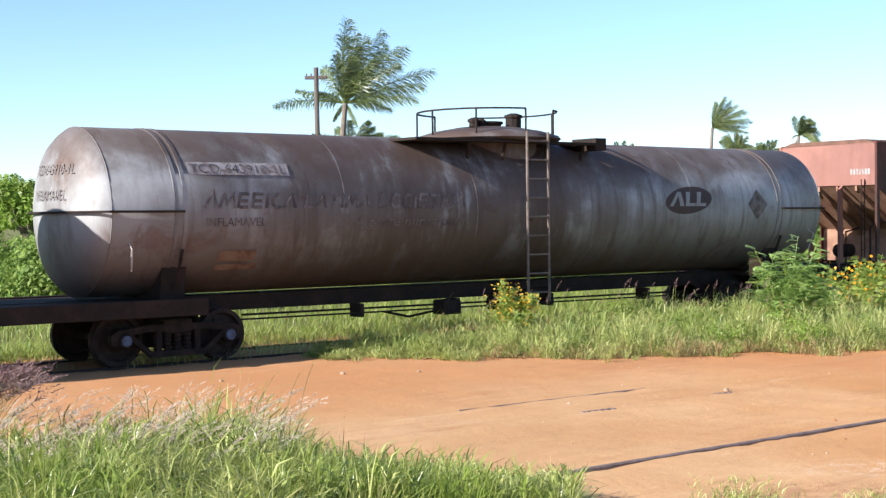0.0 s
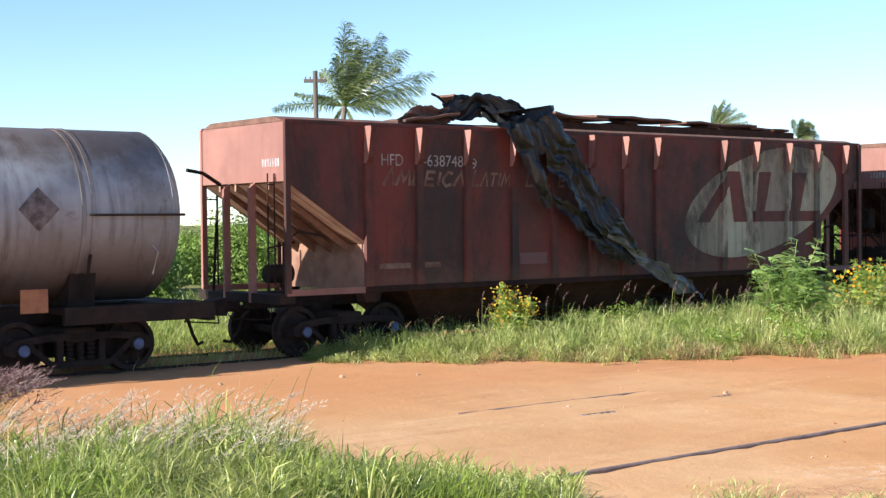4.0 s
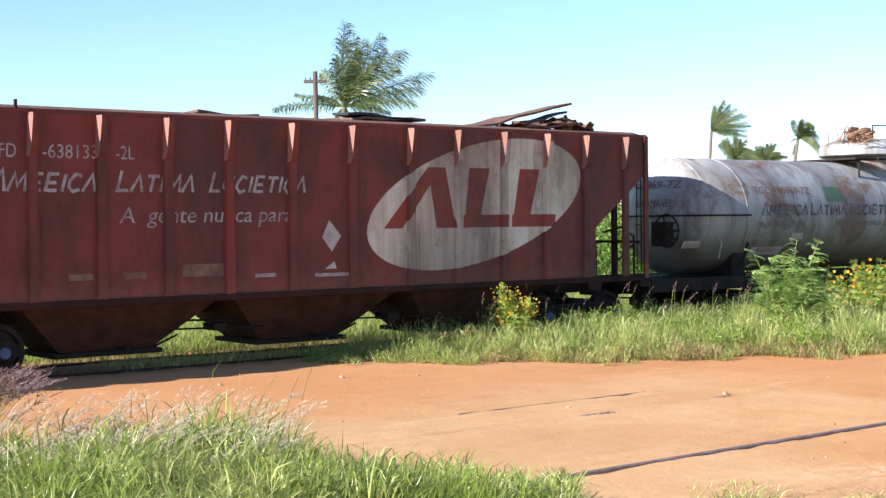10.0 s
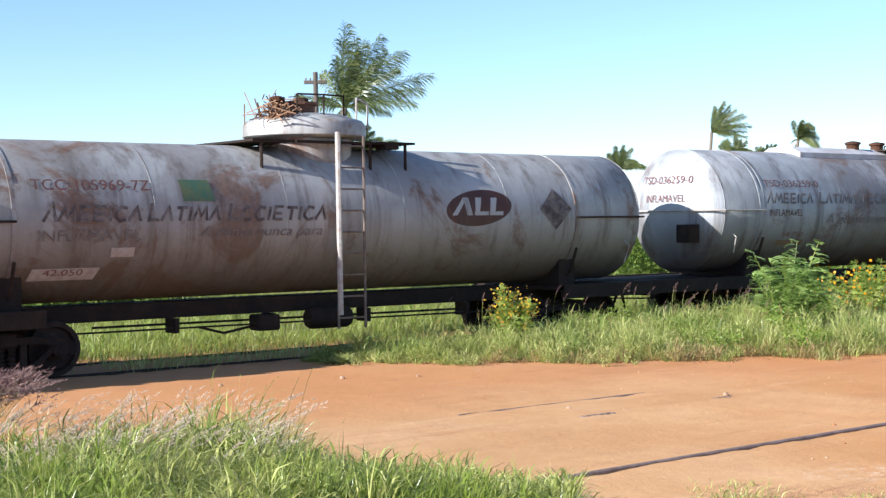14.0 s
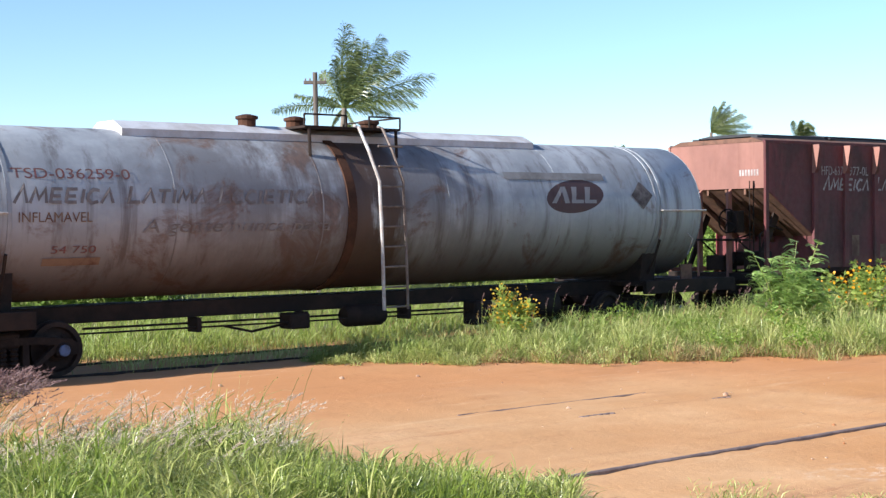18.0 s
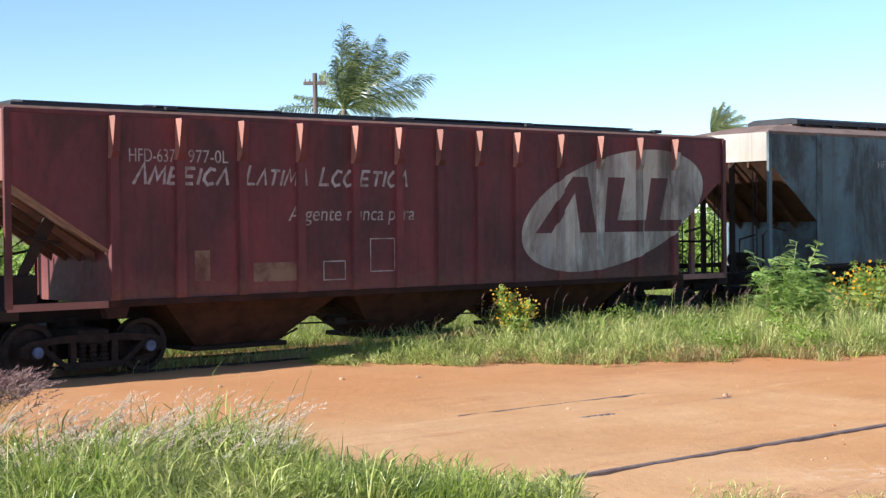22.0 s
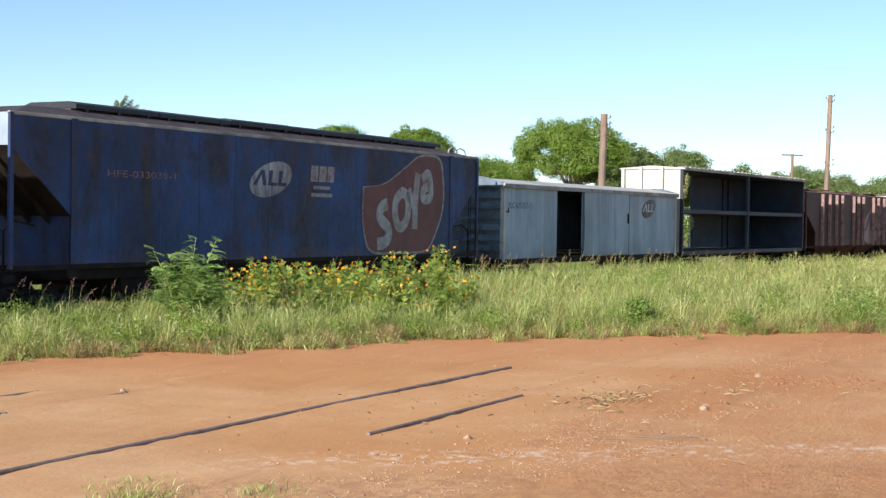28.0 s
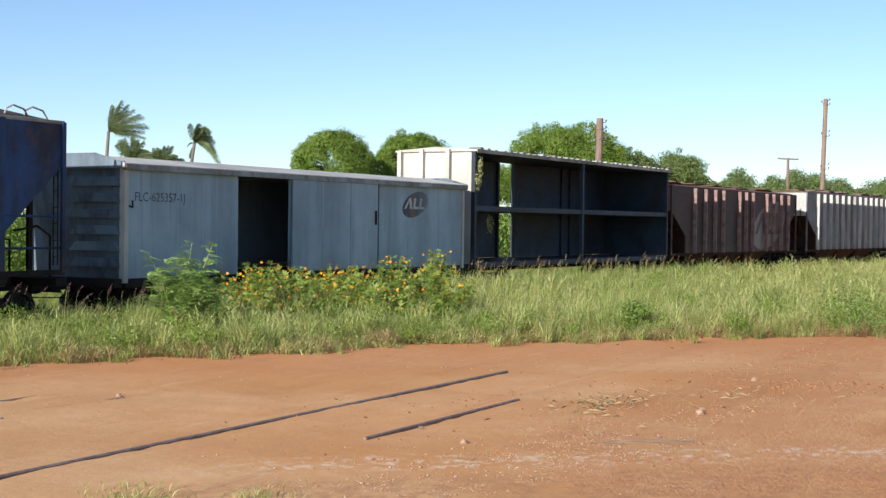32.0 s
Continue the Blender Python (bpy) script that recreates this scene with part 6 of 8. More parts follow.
def box_wagon():
    L, x0 = 16.05, 163.75
    e = wagon("box_wagon", "low grey-white box wagon with one sliding door open", x0, L, "box wagon")
    X = lambda u: u - 8.325
    W = 1.4
    zb, zt = 1.05, 3.5
    d0, d1 = 4.45, 6.65
    for nm, a, b in (("side_panel", 0.33, d0), ("side_panel", d1, 16.32)):
        bm = bmesh.new()
        box(bm, X(a), X(b), -W - 0.02, -W + 0.02, zb, zt)
        part(nm, bm, "box_i", e)
    bm = bmesh.new()
    box(bm, X(0.33), X(16.32), W - 0.02, W + 0.02, zb, zt)
    part("side_panel", bm, "box_i", e)
    for u in (2.1, 3.6, 8.0, 9.4, 12.8):
        bm = bmesh.new()
        box(bm, X(u) - 0.015, X(u) + 0.015, -W - 0.026, -W - 0.019, zb, zt)
        part("panel_seam", bm, "box_i", e)
    bm = bmesh.new()
    box(bm, X(6.7), X(10.95), -W - 0.1, -W - 0.05, zb + 0.03, zt - 0.02, 0.01)
    dr = part("sliding_door", bm, "box_i", e)
    bm = bmesh.new()
    rod(bm, [(X(10.8), -W - 0.13, 2.3), (X(10.8), -W - 0.13, 2.7)], 0.03, 6)
    part("door_handle", bm, "frame", dr)
    part("door_edge", box(bmesh.new(), X(10.96), X(11.03), -W - 0.085, -W - 0.021, zb + 0.02, zt - 0.01, 0.006), "frame", e)
    for u in (8.1, 9.5):
        part("door_batten", box(bmesh.new(), X(u) - 0.035, X(u) + 0.035, -W - 0.108, -W - 0.099, zb + 0.06, zt - 0.06, 0.002), "box_i", dr)
    bm = bmesh.new()
    rod(bm, [(X(0.46), -W - 0.03, 2.66), (X(0.46), -W - 0.13, 2.62), (X(0.46), -W - 0.13, 2.78)], 0.025, 6)
    part("grab_iron", bm, "frame", e)
    for u in (0.36, 16.29):
        bm = bmesh.new()
        box(bm, X(u) - 0.07, X(u) + 0.07, -W - 0.05, -W + 0.1, zb - 0.1, zt + 0.1, 0.01)
        part("corner_post", bm, "white_j", e)
    for u, s in ((0.33, -1), (16.32, 1)):
        bm = bmesh.new()
        box(bm, X(u) - 0.02, X(u) + 0.02, -W, W, zb, zt + 0.15)
        part("end_panel", bm, "end_i", e)
        bm = bmesh.new()
        prism_x(bm, [(-W - 0.06, zt - 0.02), (W + 0.06, zt - 0.02), (W + 0.06, zt + 0.12), (0.7, zt + 0.33), (-0.7, zt + 0.33), (-W - 0.06, zt + 0.12)], *sorted((X(u) + s * 0.14, X(u) + s * 0.18)))
        part("end_top", bm, "end_i", e)
        for k in range(6):
            z = 1.3 + k * 0.36
            bm = bmesh.new()
            prism_x(bm, [(-W + 0.06, z), (0.1, z), (-0.1, z + 0.2), (-W + 0.2, z + 0.2)], *sorted((X(u) + s * 0.02, X(u) + s * 0.12)))
            part("end_corrugation", bm, "end_i", e)
        bm = bmesh.new()
        box(bm, *sorted((X(u) + s * 0.05, X(u) + s * 0.3)), -W, W, 0.85, 1.05)
        part("headstock", bm, "frame", e)
        coupler(e, X(u) + s * 0.3, s)
    bm = bmesh.new()
    prism_x(bm, [(-W - 0.12, zt), (W + 0.12, zt), (W + 0.12, zt + 0.1), (0.0, zt + 0.32), (-W - 0.12, zt + 0.1)], X(0.2), X(16.45))
    part("roof", bm, "white_j", e)
    part("roof_edge", box(bmesh.new(), X(0.24), X(16.41), -W - 0.135, -W - 0.05, zt - 0.05, zt + 0.085, 0.008), "edge_i", e)
    bm = bmesh.new()
    box(bm, X(0.4), X(16.25), -W, W, 0.85, 1.04)
    part("floor", bm, "frame", e)
    bm = bmesh.new()
    box(bm, X(d0), X(d1), -W - 0.03, -W + 0.05, 1.0, 1.1)
    rod(bm, [(X(d0), -W - 0.05, 1.3), (X(d1), -W - 0.05, 1.3)], 0.02, 6)
    part("door_sill", bm, "frame", e)
    side_text(e, "FLC-625357-1J", X(0.64), 2.77, 0.29, "letter_n", y=-W - 0.024, width=1.75)
    bogie(e, X(2.2))
    bogie(e, X(14.35))
    return e


def rack_wagon():
    L, x0 = 17.2, 180.55
    e = wagon("rack_wagon", "open-sided two-deck wagon with dark inside and cream ends", x0, L, "rack wagon")
    X = lambda u: u - L / 2
    W = 1.45
    zb, zt = 1.06, 4.72
    for u in (0.0, 8.45, L):
        bm = bmesh.new()
        box(bm, X(u) - 0.07, X(u) + 0.07, -W - 0.03, -W + 0.12, zb, zt, 0.01)
        part("side_post", bm, "dark_j", e)
    for z in (zb, 2.9):
        bm = bmesh.new()
        box(bm, X(0), X(L), -W, W, z - 0.12, z + 0.06, 0.01)
        part("deck", bm, "dark_j", e)
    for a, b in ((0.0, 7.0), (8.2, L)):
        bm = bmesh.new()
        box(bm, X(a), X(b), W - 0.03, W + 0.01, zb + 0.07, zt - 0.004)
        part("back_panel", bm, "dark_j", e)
    for u in (2.6, 6.95, 8.25, 12.6, 13.4):
        bm = bmesh.new()
        box(bm, X(u) - 0.06, X(u) + 0.06, W - 0.12, W - 0.03, zb, zt)
        part("inner_post", bm, "dark_j", e)
    for u in (0.0, L):
        bm = bmesh.new()
        prism_x(bm, [(-W + 0.13, zb), (W, zb), (W, zt), (0.0, zt + 0.13), (-W + 0.13, zt)], X(u) - 0.03, X(u) + 0.03)
        part("end_panel", bm, "white_j", e)
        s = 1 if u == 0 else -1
        # added dark sheet over the cream end, for the shade inside
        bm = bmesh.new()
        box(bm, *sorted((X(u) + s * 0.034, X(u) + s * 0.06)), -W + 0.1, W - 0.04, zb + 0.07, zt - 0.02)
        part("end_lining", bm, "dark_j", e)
        for y in (-0.5, 0.5, 1.35):
            bm = bmesh.new()
            s = -1 if u == 0 else 1
            box(bm, *sorted((X(u) + s * 0.03, X(u) + s * 0.19)), y - 0.07, y + 0.07, zb, zt + 0.12 - 0.07 * abs(y))
            part("end_rib", bm, "white_j", e)
    bm = bmesh.new()
    prism_x(bm, [(-W - 0.1, zt), (W + 0.1, zt), (W + 0.1, zt + 0.05), (0, zt + 0.16), (-W - 0.1, zt + 0.05)], X(-0.1), X(L + 0.1))
    part("roof", bm, "white_j", e)
    # added dark sheet below the roof, for the shade under it
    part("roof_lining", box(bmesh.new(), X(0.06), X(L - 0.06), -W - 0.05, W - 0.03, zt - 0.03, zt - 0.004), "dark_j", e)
    part("roof_edge", box(bmesh.new(), X(-0.1), X(L + 0.1), -W - 0.125, -W - 0.104, zt - 0.05, zt + 0.07, 0.006), "edge_j", e)
    rr = random.Random(8)
    for k in range(34):
        bm = bmesh.new()
        u = 0.25 + k * 0.51 + rr.uniform(-0.08, 0.08)
        box(bm, X(u) - 0.1, X(u) + 0.1, -W - 0.128, -W + 0.3, zt + 0.05, zt + 0.09 + rr.uniform(0.0, 0.05), 0.012)
        part("roof_batten", bm, "edge_j", e)
    leaf_cloud("climbing_weed", [((X(0.15), -W - 0.1, 4.2), (0.12, 0.08, 0.4)), ((X(0.05), -W - 0.08, 3.75), (0.16, 0.08, 0.35)), ((X(0.9), -W - 0.06, 2.4), (0.2, 0.06, 0.3)),], 420, 0.05, "leaf_weed", e, "dry yellow-green weed on the corner post", 31, 0.1)
    bm = bmesh.new()
    box(bm, X(0), X(L), -0.3, 0.3, 0.75, 1.0)
    part("centre_sill", bm, "frame", e)
    for u, s in ((0, -1), (L, 1)):
        coupler(e, X(u), s)
    bogie(e, X(2.2))
    bogie(e, X(L - 2.2))
    return e


def far_hopper(label, x0, L, ribs, side, zt):
    e = hopper("hopper_wagon", label, x0, L, ribs, side, "red_end" if side == "brown_k" else "white_l", zt=zt, cap="bogie", far=True, slope="soot_shade_red", posts="soot_shade_red")
    r = random.Random(int(L * 10))
    spots = []
    for k in range(9):
        u = 1.2 + k * (L - 2.0) / 9 + r.uniform(-0.3, 0.3)
        spots.append((u - L / 2, r.uniform(-0.8, -0.2), zt + 0.14 + r.uniform(0, 0.06), r.uniform(0.9, 1.7), r.uniform(0.5, 0.9), r.uniform(-8, 8)))
    roof_debris(e, spots, "rust" if side == "brown_k" else "roof_rust")
    return e


def build_train():
    sooty_tank()
    tarp_hopper()
    oxide_hopper()
    silver_tank()
    stained_tank()
    maroon_hopper()
    grey_hopper()
    blue_hopper()
    box_wagon()
    rack_wagon()
    far_hopper("dull brown ribbed hopper wagon with a faded oval", 198.2, 17.6, (2.65, 3.95, 5.2, 6.28, 8.5, 9.45, 10.45, 12.55, 13.65, 14.9, 16.1), "brown_k", 4.14)
    far_hopper("worn white hopper wagon with close-set ribs", 217.65, 18.5, tuple(1.8 + 1.14 * k for k in range(14)), "grey_l", 4.36)


build_train()
# the tank wagon that runs ahead of the first one and shades its end
_first = WAGONS[0]
_lead = copy_thing(_first[0], Matrix())
_lead.name = "tank_wagon"
WAGONS.append((_lead, _first[1] - 21.3))
for _o in _lead.children_recursive:
    if _o.name.startswith("wheelset"):
        WHEELS.append((_o, _o.location.x))


def motions():
    times = [k * 1.0 for k in range(33)]
    for ob, xm in WAGONS:
        rows = []
        for t in times:
            x = xm - travel(t)
            rows.append((t, pose(x, track_y(x), 0, 0, 0, track_turn(x))))
        walk(ob, rows)
    turns = [(k / 10, math.degrees(-travel(k / 10) / WHEEL_R)) for k in range(321)]
    for ob, sx in WHEELS:
        walk(ob, [(t, pose(sx, 0, WHEEL_R, 0, a, 0)) for t, a in turns])


# ---------------------------------------------------------------- ground and rails
def ground_z(x, y):
    """Level of the beaten earth, with shallow ruts along the road and a low bank far off to the right."""
    z = -0.035 + 0.012 * np.sin(y * 2.1 + 0.3 * np.sin(x * 0.21)) * np.exp(-((y - 11) / 5.0) ** 2) + 0.012 * np.sin(x * 0.9 + y * 1.7) * np.sin(x * 0.37 - y * 0.8)
    return z


def spread(a, b, fine, coarse):
    """Grid lines, close together from a to b and ever wider out to the horizon."""
    mid = list(np.arange(a, b, fine))
    lo, hi, s = [], [], fine
    u = a
    while u > -coarse:
        s *= 1.35
        u -= s
        lo.append(u)
    s, u = fine, b
    while u < coarse:
        s *= 1.35
        u += s
        hi.append(u)
    return np.array(lo[::-1] + mid + hi)


def ground():
    xs, ys = spread(-4, 46, 0.28, 3200), spread(2, 30, 0.28, 3200)
    X, Y = np.meshgrid(xs, ys, indexing="ij")
    near = np.exp(-np.maximum(0, np.abs(X - 20) - 30) / 20) * np.exp(-np.maximum(0, np.abs(Y - 15) - 16) / 10)
    Z = -0.035 + (ground_z(X, Y) + 0.035) * near + near * 0.006 * np.random.RandomState(2).randn(*X.shape)
    vs = np.stack([X.ravel(), Y.ravel(), Z.ravel()], 1)
    n, m = X.shape
    idx = np.arange(n * m).reshape(n, m)
    fs = np.stack([idx[:-1, :-1].ravel(), idx[1:, :-1].ravel(), idx[1:, 1:].ravel(), idx[:-1, 1:].ravel()], 1)
    ob = raw("ground", vs.tolist(), fs.tolist(), "soil", None, True)
    tagged(ob, "beaten orange-red earth road and field", "ground", kind="structure")


ground()


def rail_bar(name, pts, w, z0, z1, label, material="rail"):
    """A rail head along points."""
    bm = bmesh.new()
    rows = []
    for i, (x, y) in enumerate(pts):
        j, k = max(i - 1, 0), min(i + 1, len(pts) - 1)
        d = Vector((pts[k][0] - pts[j][0], pts[k][1] - pts[j][1], 0)).normalized()
        nrm = Vector((-d.y, d.x, 0))
        p = Vector((x, y, 0))
        rows.append([bm.verts.new(p + nrm * u + Vector((0, 0, z))) for u, z in ((-w / 2, z0), (-w / 2, z1 - 0.012), (-w / 2 + 0.014, z1), (w / 2 - 0.014, z1), (w / 2, z1 - 0.012), (w / 2, z0))])
    for a, b in zip(rows, rows[1:]):
        for k in range(5):
            bm.faces.new((a[k], a[k + 1], b[k + 1], b[k]))
    bm.faces.new(rows[0])
    bm.faces.new(rows[-1][::-1])
    return tagged(part(name, bm, material), label, "rail", "rails", "structure")


for off in (-0.8, 0.8):
    rail_bar("rail", [(x, track_y(x) + off) for x in range(-70, 181, 4)], 0.07, -0.15, 0.0, "rusty rail of the running track", "steel")
rng = random.Random(11)


def wavy(x0, x1, y, amp=0.012):
    return [(x0 + (x1 - x0) * k / 24, y + amp * math.sin(k * 1.3 + y)) for k in range(25)]


rail_bar("rail", wavy(8.9, 20.6, 9.42, 0.0015), 0.06, -0.2, 0.004, "worn rail half buried in the earth road")
rail_bar("rail", wavy(13.35, 17.45, 7.8, 0.0015), 0.046, -0.2, -0.008, "short length of buried rail showing in the earth")
rail_bar("rail", wavy(11.0, 14.35, 13.5, 0.006), 0.032, -0.2, -0.031, "thin line of a buried rail in the earth")
rail_bar("rail", wavy(11.9, 12.45, 12.26), 0.07, -0.2, -0.014, "stub of a buried rail in the earth")
rail_bar("rail", wavy(14.2, 14.75, 12.36), 0.06, -0.2, -0.02, "stub of a buried rail in the earth")


def loose_stones():
    for x, y, s in ((17.5, 5.28, 0.07), (13.66, 6.74, 0.05), (14.85, 12.5, 0.045), (12.3, 12.9, 0.03), (21.7, 5.7, 0.06), (16.9, 17.0, 0.07), (16.2, 17.5, 0.06), (22.1, 14.0, 0.06), (23.5, 13.4, 0.05), (10.4, 18.3, 0.04), (12.3, 17.9, 0.05), (13.3, 17.3, 0.04)):
        bm = bmesh.new()
        bmesh.ops.create_icosphere(bm, subdivisions=1, radius=s)
        for v in bm.verts:
            v.co *= 1 + 0.5 * noise.noise(v.co * 14 + Vector((x, y, 0)))
            v.co.z *= 0.7
        tagged(part("stone", bm, "stone", None, "", (x, y, float(ground_z(x, y)) + s * 0.25)), "pale loose stone on the red earth", "stone", "loose stones")


def strewn_straw():
    """Flattened dry weeds on the road."""
    r = np.random.RandomState(8)
    vs, fs = [], []
    for cx, cy, sx, sy, n in ((17.5, 6.6, 0.55, 0.25, 150), (19.2, 5.6, 0.9, 0.5, 25), (20.0, 5.0, 3.0, 1.0, 16)):
        for _ in range(n):
            x, y, a, l = cx + r.randn() * sx, cy + r.randn() * sy, r.uniform(0, 6.28), r.uniform(0.03, 0.11)
            z = float(ground_z(x, y)) + r.uniform(0.008, 0.05)
            c, s, i = math.cos(a), math.sin(a), len(vs)
            vs += [(x - c * l - s * 0.006, y - s * l + c * 0.006, z - 0.01), (x - c * l + s * 0.006, y - s * l - c * 0.006, z - 0.01), (x + c * l, y + s * l, z + r.uniform(0, 0.05)), (x, y, z + 0.025)]
            fs += [(i, i + 1, i + 3), (i + 1, i + 2, i + 3), (i + 2, i, i + 3)]
    tagged(raw("strewn_straw", vs, fs, "twig"), "flattened dry weeds and straw on the road", "straw", kind="stuff")
    bm = bmesh.new()
    rod(bm, [(14.35, 5.42, 0.0), (14.45, 5.2, 0.01), (14.6, 4.95, 0.02), (14.9, 4.55, 0.01)], 0.007, 5)
    tagged(part("fallen_stick", bm, "bark"), "thin dry stick lying on the earth", "stick")


# ---------------------------------------------------------------- grass and plants
def blades(name, P, h, w, lean, material, label, seed=1, wind=(0.78, -0.62), kind="stuff", parent=None, category="grass", way=None):
    """Grass blades: roots P, heights, widths and how far each tip leans."""
    r = np.random.RandomState(seed)
    n = len(P)
    a = r.uniform(0, 2 * np.pi, n)
    side = np.stack([np.cos(a), np.sin(a), np.zeros(n)], 1)
    b = r.uniform(0, 2 * np.pi, n)
    d = np.stack([np.cos(b) * 0.9 + wind[0] * 0.3, np.sin(b) * 0.9 + wind[1] * 0.3, np.zeros(n)], 1) * (lean * h)[:, None]
    if way is not None:
        d = way
    lev = []
    for f, ww in ((0.0, 0.8), (0.4, 1.0), (0.75, 0.7), (1.0, 0.0)):
        c = P + d * f ** 2 + np.array([0, 0, 1]) * (h * (f - 0.42 * lean * f ** 3))[:, None]
        lev.append((c - side * (w * ww / 2)[:, None], c + side * (w * ww / 2)[:, None]))
    V = np.stack([lev[0][0], lev[0][1], lev[1][0], lev[1][1], lev[2][0], lev[2][1], lev[3][0]], 1).reshape(-1, 3)
    i = (np.arange(n) * 7)[:, None]
    quads = np.concatenate([i + np.array([0, 1, 3, 2]), i + np.array([2, 3, 5, 4])])
    tris = i + np.array([4, 5, 6])
    return fast_mesh(name, V, quads, tris, material, label, kind, parent, category)


def polar(az, d):
    return d * np.sin(np.radians(az)), d * np.cos(np.radians(az))


def with_ground(x, y, drop=0.01):
    return np.stack([x, y, ground_z(x, y) - drop], 1)


VERGE_X = (5, 13.3, 14.4, 14.9, 15.9, 16.7, 18.25, 19.75, 21.35, 23.0, 26.4, 29.5, 33.0, 45.0, 100.0)
VERGE_Y = (21.4, 20.2, 19.0, 18.3, 17.8, 17.3, 16.4, 15.2, 14.5, 13.9, 11.8, 8.8, 5.7, 0.0, -6.0)


def verge_edge(x):
    return np.interp(x, VERGE_X, VERGE_Y)


def tussocks(name, C, hc, rc, per, w0, w1, material, label, seed, blow=0.16, leaf=0.24, upright=0.4):
    """Grass in tussocks: upright blades from each root, and shorter leaves that arch over from the stems at all heights."""
    r = np.random.RandomState(seed)
    n = len(C) * per
    i = np.repeat(np.arange(len(C)), per)
    a = r.uniform(0, 2 * np.pi, n)
    q = r.rand(n) ** 0.7
    out = np.stack([np.cos(a), np.sin(a), np.zeros(n)], 1)
    up = r.rand(n) < upright
    s = np.where(up, 0.0, 0.82 * r.rand(n) ** 0.75)
    P = C[i] + out * (rc[i] * (0.45 + 0.35 * s) * q)[:, None]
    P[:, 2] += s * hc[i] * (1.05 - 0.4 * q)
    ln = leaf * np.minimum(1.0, hc[i] / 0.4)
    h = np.where(up, hc[i] * (0.5 + 0.55 * r.rand(n)) * (1.05 - 0.3 * q), ln * (0.3 + 0.6 * r.rand(n)))
    b = a + r.uniform(-1.2, 1.2, n)
    far = np.where(up, rc[i] * (0.25 + q), ln * (0.35 + 0.75 * r.rand(n)))
    d = np.stack([np.cos(b), np.sin(b), np.zeros(n)], 1) * far[:, None] + np.array([0.78, -0.62, 0]) * (h * blow * (0.4 + r.rand(n)))[:, None]
    lean = np.linalg.norm(d, axis=1) / np.maximum(h, 0.04)
    return blades(name, P, h, w0 + w1 * r.rand(n) ** 1.5, np.minimum(lean, np.where(up, 1.2, 2.0)), material, label, seed + 1, way=d)


def verge_line(x):
    """The uneven foot of the verge grass."""
    return verge_edge(x) + 0.25 * np.sin(x * 3.7) + 0.15 * np.sin(x * 9.1) + 0.3 * np.sin(x * 1.3 + 1.0)


